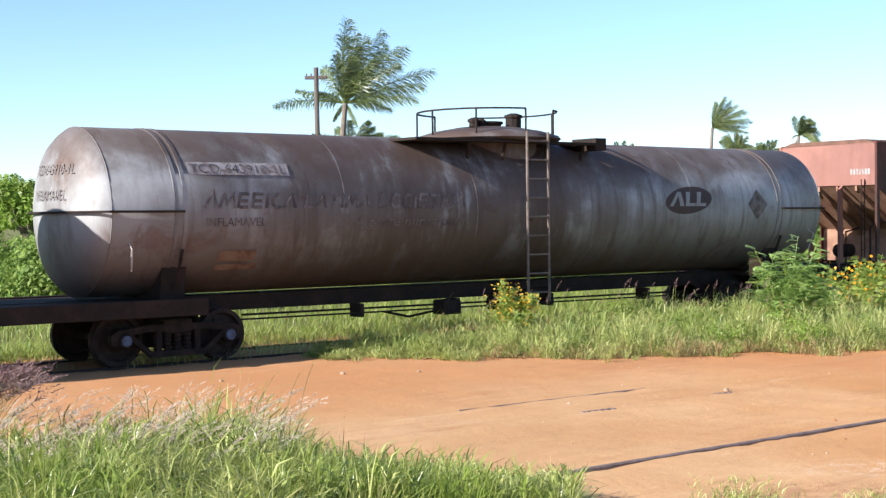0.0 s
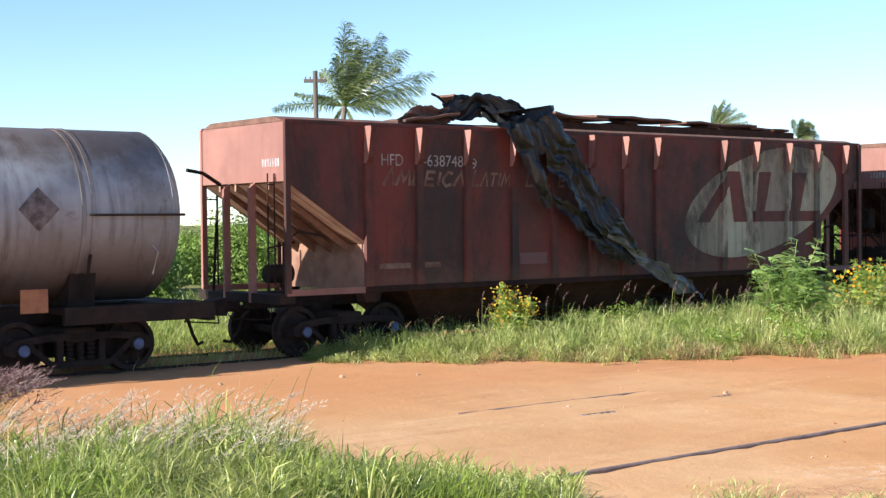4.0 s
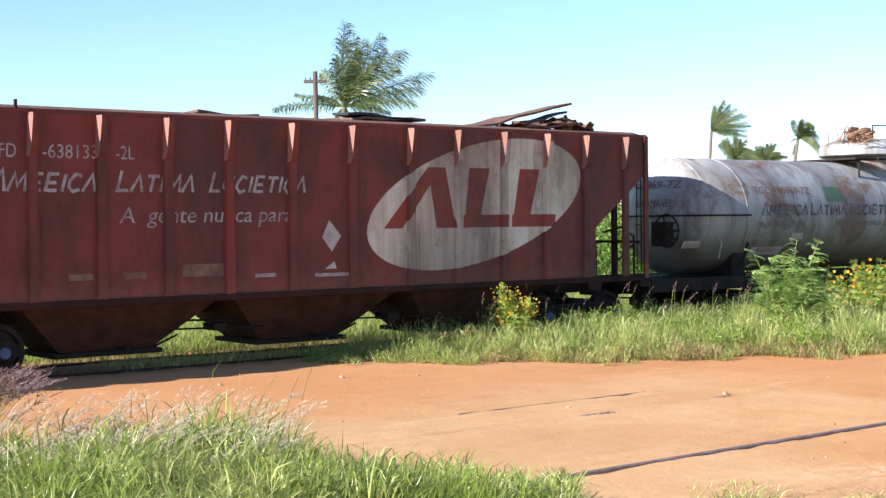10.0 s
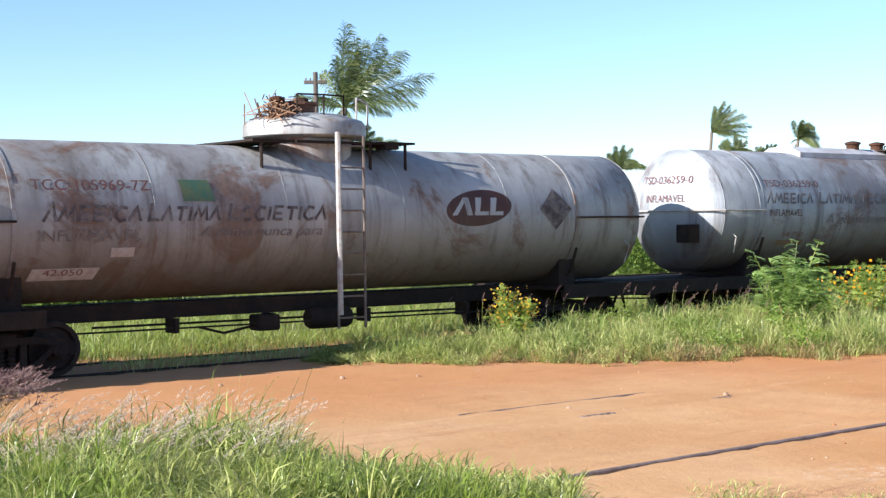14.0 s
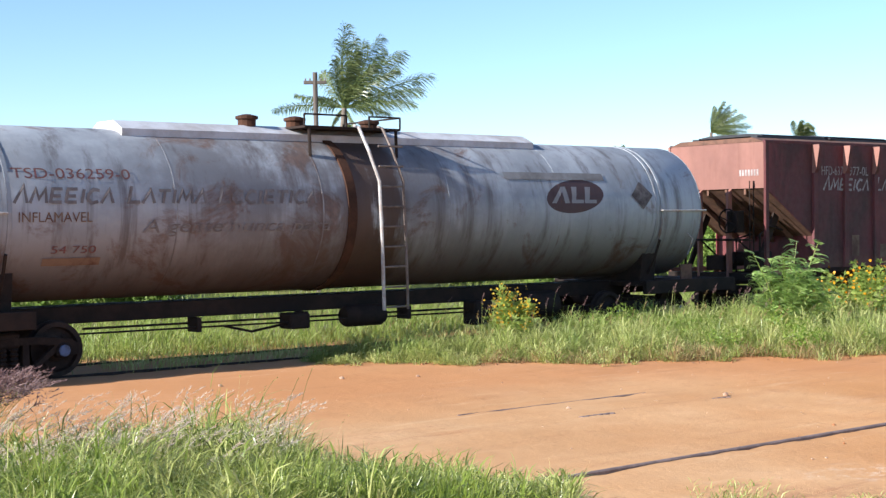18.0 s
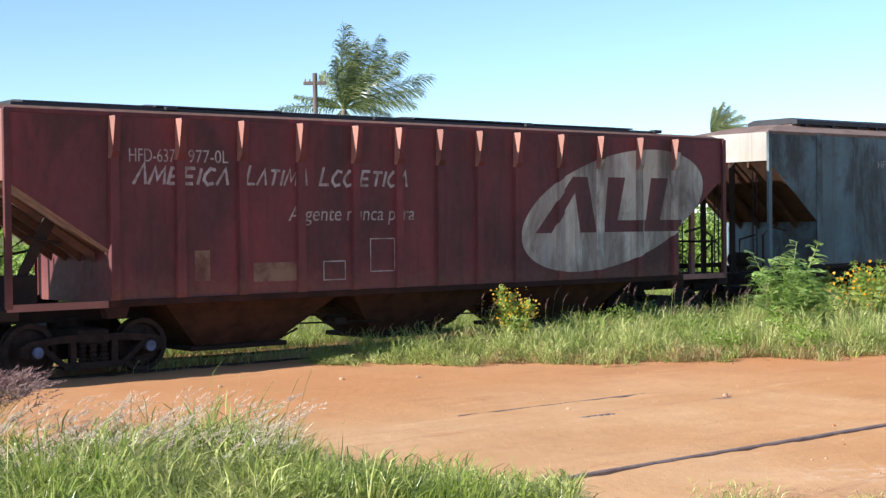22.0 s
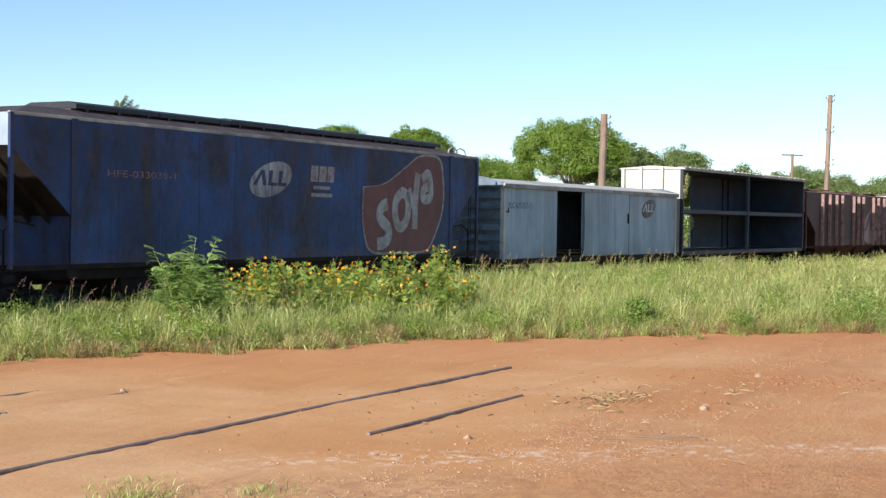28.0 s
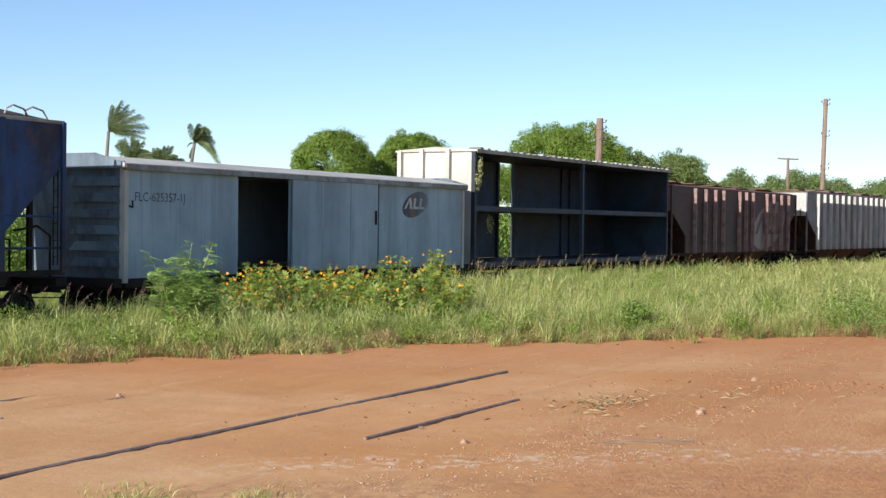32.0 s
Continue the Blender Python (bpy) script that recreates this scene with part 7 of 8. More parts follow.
def foreground_grass():
    r = np.random.RandomState(21)
    n = 560
    az, d = r.uniform(17.6, 32.6, n), r.uniform(8.6, 13.0, n)
    x, y = polar(az, d)
    edge = np.clip((33.2 - az) / 1.2, 0.5, 1) * np.clip((13.6 - d) / 1.2, 0.55, 1)
    h = (0.60 + 0.38 * r.rand(n)) * (0.95 + 0.15 * np.sin(x * 2.3 + 1.0) * np.sin(y * 1.9)) * edge
    tussocks("long_grass", with_ground(x, y), h * (0.72 + 0.55 * r.rand(n) ** 1.4), 0.22 + 0.34 * r.rand(n), 72, 0.006, 0.013, "grass_near", "dense long green grass in the foreground", 22, 0.14, 0.42, 0.42)
    n = 5000
    az, d = r.uniform(18, 32.8, n), r.uniform(8.8, 13.2, n)
    x, y = polar(az, d)
    h = (0.46 + 0.4 * r.rand(n)) * np.clip((33.1 - az) / 1.0, 0.4, 1)
    blades("long_grass", with_ground(x, y), h, 0.004 + 0.007 * r.rand(n), 0.3 + 0.9 * r.rand(n), "grass_near", "dense long green grass in the foreground", 26)
    # the lower strip towards the road, its tops on a falling line
    n = 900
    az, d = r.uniform(31.4, 43.7, n), r.uniform(9.6, 13.2, n)
    far = np.interp(az, [31.4, 33, 35, 37.5, 38.6, 40, 42, 43.7], [13.3, 12.9, 12.6, 12.2, 12.5, 12.1, 11.9, 12.1]) + 0.12 * np.sin(az * 7.0)
    slope = np.interp(az, [31.4, 33, 35, 37.5, 38.8, 40, 42, 43.7], [0.152, 0.162, 0.168, 0.174, 0.171, 0.178, 0.183, 0.181])
    top = np.clip(2.33 - slope * d + 0.1, 0.1, 0.8) * (0.75 + 0.5 * r.rand(n))
    keep = d < far
    x, y = polar(az, d)
    tussocks("long_grass", with_ground(x, y)[keep], top[keep], (0.12 + 0.14 * r.rand(n))[keep], 30, 0.006, 0.013, "grass_near", "lower tufts of green grass at the road's edge", 23, 0.14, 0.26, 0.45)
    # tufts alone on the road
    for (cx, cy), m, hh in (((9.25, 7.65), 260, 0.12), ((10.05, 6.9), 120, 0.1), ((9.7, 8.1), 90, 0.09), ((7.75, 9.75), 160, 0.16)):
        x, y = cx + r.randn(m) * 0.22, cy + r.randn(m) * 0.16
        blades("grass_tuft", with_ground(x, y), hh * (0.5 + 0.8 * r.rand(m)), np.full(m, 0.008), 0.5 + 0.5 * r.rand(m), "grass_mid", "small tuft of grass on the earth", int(cx * 10))
    # sparse stalks with pale plumes
    plumes("pink_plume_grass", [(*polar(a, q), hh) for a, q, hh in zip(r.uniform(17.5, 31.8, 340), r.uniform(10.8, 13.2, 340), r.uniform(0.58, 0.92, 340))], "plume", "pale pinkish seed plumes over the grass", 31, 0.12, thick=0.003, bow=(0.1, 0.4))
    plumes("mauve_plume_grass", [(*polar(a, q), hh) for a, q, hh in zip(r.uniform(16.6, 20.4, 150), r.uniform(11.6, 12.6, 150), r.uniform(1.06, 1.26, 150))], "plume_d", "mauve drooping seed heads on tall stalks", 32, 0.17, thick=0.005, bow=(0.15, 0.45))
    plumes("thin_seed_stalks", [(*polar(a, 11.5), hh) for a, hh in ((30.2, 1.3), (30.4, 1.24), (31.8, 1.22), (32.4, 1.32), (31.2, 1.12), (29.3, 1.1), (33.9, 0.85), (28.4, 1.08), (30.9, 1.02))], "grass_near", "thin green seed stalks", 33, 0.05)


def plumes(name, stalks, material, label, seed, size, stalk="grass_near", thick=0.0022, bow=(0.04, 0.24)):
    """Stalks that bow with the wind, and their feathery heads."""
    r = np.random.RandomState(seed)
    V, Q, HV, T = [], [], [], []
    for x, y, h in stalks:
        bend = r.uniform(*bow) * h
        dx, dy = 0.78 * bend + r.randn() * 0.06, -0.62 * bend + r.randn() * 0.06
        z0 = float(ground_z(x, y))
        pts = [np.array([x + dx * f ** 2.2, y + dy * f ** 2.2, z0 + h * (f - 0.1 * f ** 4)]) for f in (0, 0.4, 0.7, 0.88, 1.0)]
        a = r.uniform(0, 3.14)
        s = np.array([math.cos(a), math.sin(a), 0]) * 0.0022
        i = len(V)
        for p in pts:
            V += [p - s, p + s]
        Q += [(i + 2 * k, i + 2 * k + 1, i + 2 * k + 3, i + 2 * k + 2) for k in range(4)]
        top = pts[-1]
        way = (pts[-1] - pts[-2])
        way = way / np.linalg.norm(way) + np.array([0.55, -0.42, -0.05]) * r.uniform(0.0, 0.9) * min(1.0, bow[1] * 2.2)
        way /= np.linalg.norm(way)
        n = int(30 * (1 if size > 0.06 else 0.3))
        for _ in range(n):
            f = r.rand()
            sag = np.array([0.2, -0.15, -0.25]) * (f ** 2) * size
            c = top + way * (f - 0.2) * size * 1.7 + sag
            d = r.randn(3)
            d = d / np.linalg.norm(d) * size * 0.38 * (1.2 - f) + way * size * 0.2
            q = np.cross(d, r.randn(3))
            q = q / (np.linalg.norm(q) + 1e-6) * thick
            i = len(HV)
            HV += [c - q, c + q, c + d]
            T.append((i, i + 1, i + 2))
    fast_mesh(name + "_stalks", np.array(V), np.array(Q), np.zeros((0, 3), int), stalk, "thin stalks of " + label, "stuff", None, "grass")
    fast_mesh(name, np.array(HV), np.zeros((0, 4), int), np.array(T), material, label, "stuff", None, "grass")


def verge_grass():
    r = np.random.RandomState(41)

    def strip(n, xa, xb, bias, seed_gap):
        x = xa + (xb - xa) * r.rand(n) ** bias
        y0 = verge_line(x)
        y1 = np.array([track_y(v) - seed_gap for v in x])
        return x, y0, y1
    tall = lambda x: np.interp(x, [12.6, 14.5, 18, 24, 30, 38, 60], [0.32, 0.5, 0.68, 0.8, 0.95, 1.12, 1.2])
    n = 2600
    x, y0, y1 = strip(n, 13.4, 40, 1.1, 1.3)
    y = y0 + (y1 - y0) * r.rand(n) ** 1.3
    gap = np.sin(x * 2.9 + 1.3 * np.sin(y * 1.7)) * np.sin(y * 2.3 + 1.1 * np.sin(x * 1.9)) + 0.5 * r.randn(n)
    keep = gap > -0.45
    x, y, y0 = x[keep], y[keep], y0[keep]
    n = len(x)
    front = np.clip((y - y0) / 0.8, 0.35, 1)
    tussocks("verge_grass", with_ground(x, y), tall(x) * front * (0.45 + 0.85 * r.rand(n) ** 1.3), 0.16 + 0.3 * r.rand(n), 60, 0.007, 0.010, "grass_mid", "uneven sunlit grass along the track", 42, 0.08, 0.26, 0.35)
    n = 16000
    x, y0, y1 = strip(n, 13.3, 38, 1.15, 1.25)
    y = y0 + (y1 - y0) * r.rand(n) ** 1.15
    lump = 0.75 + 0.35 * np.sin(x * 1.7 + y) * np.sin(y * 1.3 - x * 0.6) + 0.2 * np.sin(x * 4.1)
    h = tall(x) * np.clip((y - y0) / 0.9, 0.25, 1) * lump * (0.5 + 0.5 * r.rand(n))
    blades("verge_grass", with_ground(x, y), h, 0.006 + 0.006 * r.rand(n), 0.45 + 0.85 * r.rand(n), "grass_mid", "uneven sunlit grass along the track", 40)
    n = 1700
    x = 38 + 62 * r.rand(n) ** 1.4
    y1 = np.array([track_y(v) - 1.6 for v in x])
    y0 = np.maximum(verge_edge(x), y1 - 17)
    y = y0 + (y1 - y0) * r.rand(n)
    tussocks("verge_grass", with_ground(x, y), 0.45 + 0.8 * r.rand(n) ** 1.2, 0.35 + 0.5 * r.rand(n), 58, 0.012, 0.018, "grass_mid", "long grass of the verge farther along", 43, 0.08, 0.4, 0.35)
    # the tallest grass, close beside the track
    n = 900
    x = 17 + 45 * r.rand(n) ** 1.2
    y = np.array([track_y(v) for v in x]) - 1.45 - 1.9 * r.rand(n)
    h = np.interp(x, [17, 21, 26, 34, 62], [0.55, 0.72, 0.88, 1.0, 1.05]) * (0.8 + 0.35 * r.rand(n))
    tussocks("verge_grass", with_ground(x, y), h, 0.2 + 0.36 * r.rand(n), 54, 0.008, 0.012, "grass_mid", "tall grass close beside the track", 61, 0.08, 0.3, 0.4)
    # low broad-leaved weeds among the grass
    blobs = []
    for k in range(230):
        wx = 19.0 + 35 * r.rand() ** 1.2
        e0 = float(verge_edge(wx))
        wy = e0 + 0.2 + (track_y(wx) - 1.6 - e0) * r.rand() ** 1.6
        s = r.uniform(0.12, 0.34)
        blobs.append(((wx, wy, s * r.uniform(0.2, 1.3) * (1.0 + 0.02 * wx)), (s, s, s * 0.8)))
    leaf_cloud("verge_weeds", blobs, 34000, 0.03, "leaf_tree", None, "low broad-leaved weeds among the verge grass", 71, 0.3, "stuff", "weeds")
    # greener bushes of weed in the verge
    for az, d, h, w, sd in ((70.6, 31.5, 0.75, 0.7, 5), (79.0, 33.0, 1.1, 1.5, 6)):
        shrub(*polar(az, d), h, w, "low green leafy weed in the verge grass", sd, 1500, 0.035, "leaf_hedge", "weed_clump")
    # the sparse grass on and behind the track
    n = 44000
    x, y = -8 + 80 * r.rand(n) ** 1.2, 23.7 + 16 * r.rand(n) ** 1.5
    y = y - 0.000674 * np.maximum(x - 15, 0) ** 2
    h = (0.42 + 0.22 * np.sin(x * 1.1) * np.sin(y * 0.8)) * (0.6 + 0.7 * r.rand(n))
    blades("field_grass", with_ground(x, y), h, 0.012 + 0.014 * r.rand(n), 0.3 + 0.5 * r.rand(n), "grass_far", "sunlit grass of the field behind the track", 44)
    n = 9000
    x = -6 + 24 * r.rand(n)
    y = np.where(r.rand(n) < 0.08, 21.35 + 1.1 * r.rand(n), 22.9 + 1.6 * r.rand(n))
    h = np.where(y < 22.6, 0.06 + 0.08 * r.rand(n), 0.12 + 0.3 * r.rand(n)) * (0.6 + 0.5 * np.sin(x * 1.9 + y) ** 2)
    blades("track_grass", with_ground(x, y), h, 0.006 + 0.008 * r.rand(n), 0.4 + 0.5 * r.rand(n), "grass_far", "low grass growing on and beside the track", 51)
    n = 900
    x = 10.2 + 4.5 * r.rand(n)
    y = 21.0 + 1.6 * r.rand(n)
    blades("grass_tuft", with_ground(x, y), 0.16 + 0.22 * r.rand(n), np.full(n, 0.009), 0.4 + 0.5 * r.rand(n), "grass_mid", "sparse shaded tufts between the rails", 45)
    n = 800
    x = 15.5 + 29 * r.rand(n)
    y = verge_line(x) + np.abs(r.randn(n)) * 0.45 - 0.3
    tussocks("dry_grass", with_ground(x, y), 0.1 + 0.36 * r.rand(n) ** 1.5, 0.12 + 0.16 * r.rand(n), 26, 0.006, 0.008, "dry_grass", "dry straw-coloured grass at the verge's foot", 48, 0.05)
    n = 190
    x = 13.5 + 27 * r.rand(n)
    y = verge_line(x) - 0.05 - 0.35 * np.abs(r.randn(n))
    tussocks("verge_tufts", with_ground(x, y), 0.12 + 0.3 * r.rand(n), 0.12 + 0.18 * r.rand(n), 44, 0.007, 0.009, "grass_mid", "single tufts of grass in front of the verge", 52, 0.05, 0.2, 0.4)
    n = 340
    x = 14.5 + 30 * r.rand(n)
    st = [(a, verge_edge(a) + 0.6 + b * 6.0, hh) for a, b, hh in zip(x, r.rand(n), r.uniform(0.7, 1.0, n) * np.interp(x, [14, 18, 30, 40], [0.62, 0.85, 1.0, 1.15]))]
    plumes("straw_seed_heads", st, "dry_grass", "fine straw-coloured seed heads over the verge", 49, 0.09, thick=0.004, bow=(0.0, 0.12))
    st = [(a, verge_edge(a) + b, hh) for a, b, hh in zip(r.uniform(16.2, 27, 64), r.uniform(1.8, 4.4, 64), r.uniform(0.75, 1.2, 64))]
    plumes("brown_seed_heads", st, "plume_d", "brown drooping seed heads over the verge", 46, 0.12, thick=0.004, bow=(0.0, 0.12))
    st = [(a, track_y(a) - b, hh) for a, b, hh in zip(r.uniform(29, 56, 170), r.uniform(1.6, 6.5, 170), r.uniform(0.95, 1.4, 170))]
    plumes("pale_seed_heads", st, "dry_grass", "pale feathery seed heads over the long grass", 47, 0.15, thick=0.005, bow=(0.0, 0.1))


def tree(az, d, top, width, label, seed, leaves=5200, size=0.3, name="broadleaf_tree", ragged=0.0, leaf="leaf_tree"):
    """A spreading tree: tapered trunk, limbs and a lumpy crown."""
    x, y = polar(az, d)
    e = tagged(new(name), label, "tree", "trees beyond the track")
    e.location = (x, y, -0.05)
    r = random.Random(seed)
    bm = bmesh.new()
    rod(bm, [(0, 0, 0), (0.05, 0.03, top * 0.2), (0.0, 0.1, top * 0.45)], 0.34, 8, 0.22)
    part("trunk", bm, "bark", e)
    blobs = []
    for k in range(6):
        a = 2 * math.pi * k / 6 + r.uniform(-0.3, 0.3)
        rr, z = width * r.uniform(0.2, 0.3), top * r.uniform(0.6, 0.72)
        bm = bmesh.new()
        rod(bm, [(0, 0.1, top * 0.42), (rr * 0.5 * math.cos(a), rr * 0.5 * math.sin(a), top * 0.55), (rr * math.cos(a), rr * math.sin(a), z)], 0.16, 6, 0.06)
        part("limb", bm, "bark", e)
    hz = top * 0.36
    for k in range(150):
        a = 2 * math.pi * k * 0.381966
        u = -0.25 + 1.22 * ((k * 0.7548) % 1.0)
        u = min(u, 0.97)
        lump = 0.86 + 0.14 * math.sin(2 * a + seed) + 0.1 * math.sin(5 * a + 2.3 * seed + 5 * u) - ragged * r.random()
        q = math.sqrt(max(0.0, 1 - u * u)) * lump * 1.04
        s = width * r.choice((0.045, 0.06, 0.085, 0.12))
        z = top - hz + u * (hz - s * 0.75) * (0.45 + 0.55 * lump)
        cx, cy = q * (width / 2 - s * 0.6) * math.cos(a), q * (width / 2 - s * 0.6) * math.sin(a)
        if ragged:
            # separate tufted heads of differing height
            j = k % 9
            b, g = 2.4 * j + seed, width * (0.12 + 0.34 * ((j * 0.618) % 1.0))
            s *= 0.75
            low = 0.82 + 0.18 * ((j * 0.755 + seed * 0.31) % 1.0)
            cx, cy, z = cx * 0.34 + g * math.cos(b), cy * 0.34 + g * math.sin(b), (top - hz * 0.95 + (z - top + hz) * 0.8) * low + 0.5 * ragged * r.random()
        blobs.append(((cx, cy, z), (s, s, s * 0.8)))
    leaf_cloud("crown", blobs, leaves, size, leaf, e, seed=seed, inner=0.45 - ragged * 0.6, ruffle=0.28 + ragged)
    return e


def shrub(x, y, h, w, label, seed, leaves=1500, size=0.11, material="leaf_hedge", name="shrub", z=-0.05):
    e = tagged(new(name), label, "shrub", "shrubs behind the track")
    e.location = (x, y, z)
    r = random.Random(seed)
    blobs = []
    for k in range(9):
        a, q = r.uniform(0, 6.28), r.uniform(0.0, 0.42) * w
        s = r.uniform(0.2, 0.34) * w
        cz = r.uniform(0.2, 0.8) * h
        blobs.append(((q * math.cos(a), q * math.sin(a), cz), (s, s, max(0.12 * h, min(s * 1.1, h - cz)))))
    bm = bmesh.new()
    for k in range(6):
        b = blobs[k][0]
        rod(bm, [(0.03 * k, 0.02, 0), (b[0] * 0.4, b[1] * 0.4, b[2] * 0.5), b], 0.03, 5, 0.012)
    tagged(part("stalk", bm, material, e), kind="stuff")
    leaf_cloud("foliage", blobs, leaves, size, material, e, seed=seed, inner=0.3)
    return e


def frond(base, way, right, length, droop, blow, seed, n=40, fine=0.02, reach=0.21):
    """One palm frond: a bowed rachis with two ranks of long hanging leaflets swept by the wind."""
    r = random.Random(seed)
    V, Q, T = [], [], []
    pts = []
    for k in range(n + 1):
        f = k / n
        pts.append(Vector(base) + way * (length * f) + right * (length * blow * f * f) - Vector((0, 0, length * droop * f ** 2.2)))
    for k in range(n):
        t = (pts[k + 1] - pts[k]).normalized()
        s = t.cross(Vector((0.3, 0.8, 0.5))).normalized()
        f = k / n
        w = 0.03 * (1 - f) + 0.007
        i = len(V)
        V += [pts[k] - s * w, pts[k] + s * w, pts[k + 1] + s * w, pts[k + 1] - s * w]
        Q.append((i, i + 1, i + 2, i + 3))
        if f < 0.1:
            continue
        ll = length * (reach if way.dot(right) > -0.8 else 0.14) * math.sin(math.pi * min(1.0, 0.16 + f * 0.76)) ** 0.6
        for sg in (-1, 1):
            for sub in (0.0, 0.5):
                q = pts[k].lerp(pts[k + 1], sub)
                o = (s * sg * r.uniform(0.15, 0.9) + t * r.uniform(0.5, 1.3) + Vector((0, 0, 0.1 - 0.6 * r.random())) + right * blow * r.uniform(1.0, 4.0)).normalized()
                size = ll * r.uniform(0.7, 1.15)
                m = q + o * size * 0.5 + Vector((0, 0, 0.03 * size))
                tip = q + o * size * 0.9 + (Vector((0, 0, -0.3)) + right * blow * 1.6) * size
                ww = t * fine * r.uniform(0.8, 1.25)
                i = len(V)
                V += [q - ww * 0.5, q + ww * 0.5, m + ww, m - ww, tip]
                Q.append((i, i + 1, i + 2, i + 3))
                T.append((i + 3, i + 2, i + 4))
    return V, Q, T


def palm(az, d, trunk_top, fronds, label, seed, blow=0.2, fine=0.012, lean=0.0, reach=0.21, flat=0.3):
    """A palm; fronds: how many, from and to which angle off the upright across the wind, length and droop."""
    x, y = polar(az, d)
    right = Vector((math.cos(radians(az)), -math.sin(radians(az)), 0))
    deep = Vector((math.sin(radians(az)), math.cos(radians(az)), 0))
    e = tagged(new("palm_tree"), label, "palm tree", "palms")
    e.location = (x, y, -0.05)
    r = random.Random(seed)
    bm = bmesh.new()
    pts = [right * (lean * trunk_top * (1 - (k / 8) ** 2) + 0.06 * math.sin(k * 0.9)) + Vector((0, 0, trunk_top * k / 8)) for k in range(9)]
    rod(bm, pts, 0.17, 9, 0.1)
    part("trunk", bm, "bark", e)
    top = pts[-1]
    for k, (th, size, dr) in enumerate([(radians(u0 + (u1 - u0) * ((q * 0.618034) % 1.0) + r.uniform(-5, 5)), ln, dr) for num, u0, u1, ln, dr in fronds for q in range(num)]):
        way = (right * math.sin(th) + Vector((0, 0, 1)) * math.cos(th) + deep * r.uniform(-flat, flat)).normalized()
        V, Q, T = frond(top, way, right, size * r.uniform(0.8, 1.05), dr * r.uniform(0.7, 1.2), blow, seed * 100 + k, 66, fine, reach)
        fast_mesh("frond", np.array([tuple(v) for v in V]), np.array(Q), np.array(T), "leaf_palm", "", "", e)
    return e


def pole(az, d, top, r, arms, label, lean=0.0, name="utility_pole"):
    x, y = polar(az, d)
    e = tagged(new(name), label, "utility pole", "poles")
    e.location = (x, y, -0.05)
    bm = bmesh.new()
    rod(bm, [(lean * top, 0, 0), (lean * top * 0.5, 0, top * 0.5), (0, 0, top)], r * 1.15, 10, r)
    wood = "pole_dark" if d < 60 else "pole"
    part("post", bm, wood, e)
    for z, w in arms:
        if w < 0.37:
            # iron strap with insulator pins on the post's flank
            q = r * 1.12 + 0.005
            strap = part("iron_strap", lathe(bmesh.new(), [(z - 0.05, q - 0.02), (z - 0.05, q), (z + 0.05, q), (z + 0.05, q - 0.02)], "z", 12, (lean * (top - z), 0, 0)), wood, e)
            for s, dz in ((1, 0.0), (1, 0.3), (-1, 0.12)):
                bm = rod(bmesh.new(), [(s * q * 0.9, 0, z + dz), (s * (q + 0.13), 0, z + dz), (s * (q + 0.15), 0, z + dz + 0.05)], 0.018, 6)
                lathe(bm, [(z + dz + 0.04, 0.015), (z + dz + 0.05, 0.045), (z + dz + 0.12, 0.05), (z + dz + 0.16, 0.02), (z + dz + 0.16, 0.0)], "z", 8, (s * (q + 0.15), 0, 0))
                part("insulator", bm, "porcelain", strap)
            continue
        bm = bmesh.new()
        box(bm, -w, w, -0.06, 0.06, z - 0.06, z + 0.06, 0.01)
        part("cross_arm", bm, wood, e)
        for u in (-w * 0.85, -w * 0.45, w * 0.5, w * 0.9):
            bm = lathe(bmesh.new(), [(z + 0.06, 0.012), (z + 0.08, 0.028), (z + 0.13, 0.03), (z + 0.15, 0.012), (z + 0.15, 0.0)], "z", 8, (u, 0, 0))
            part("insulator", bm, "porcelain", e)
    e.rotation_euler = (0, 0, radians(-40))
    return e


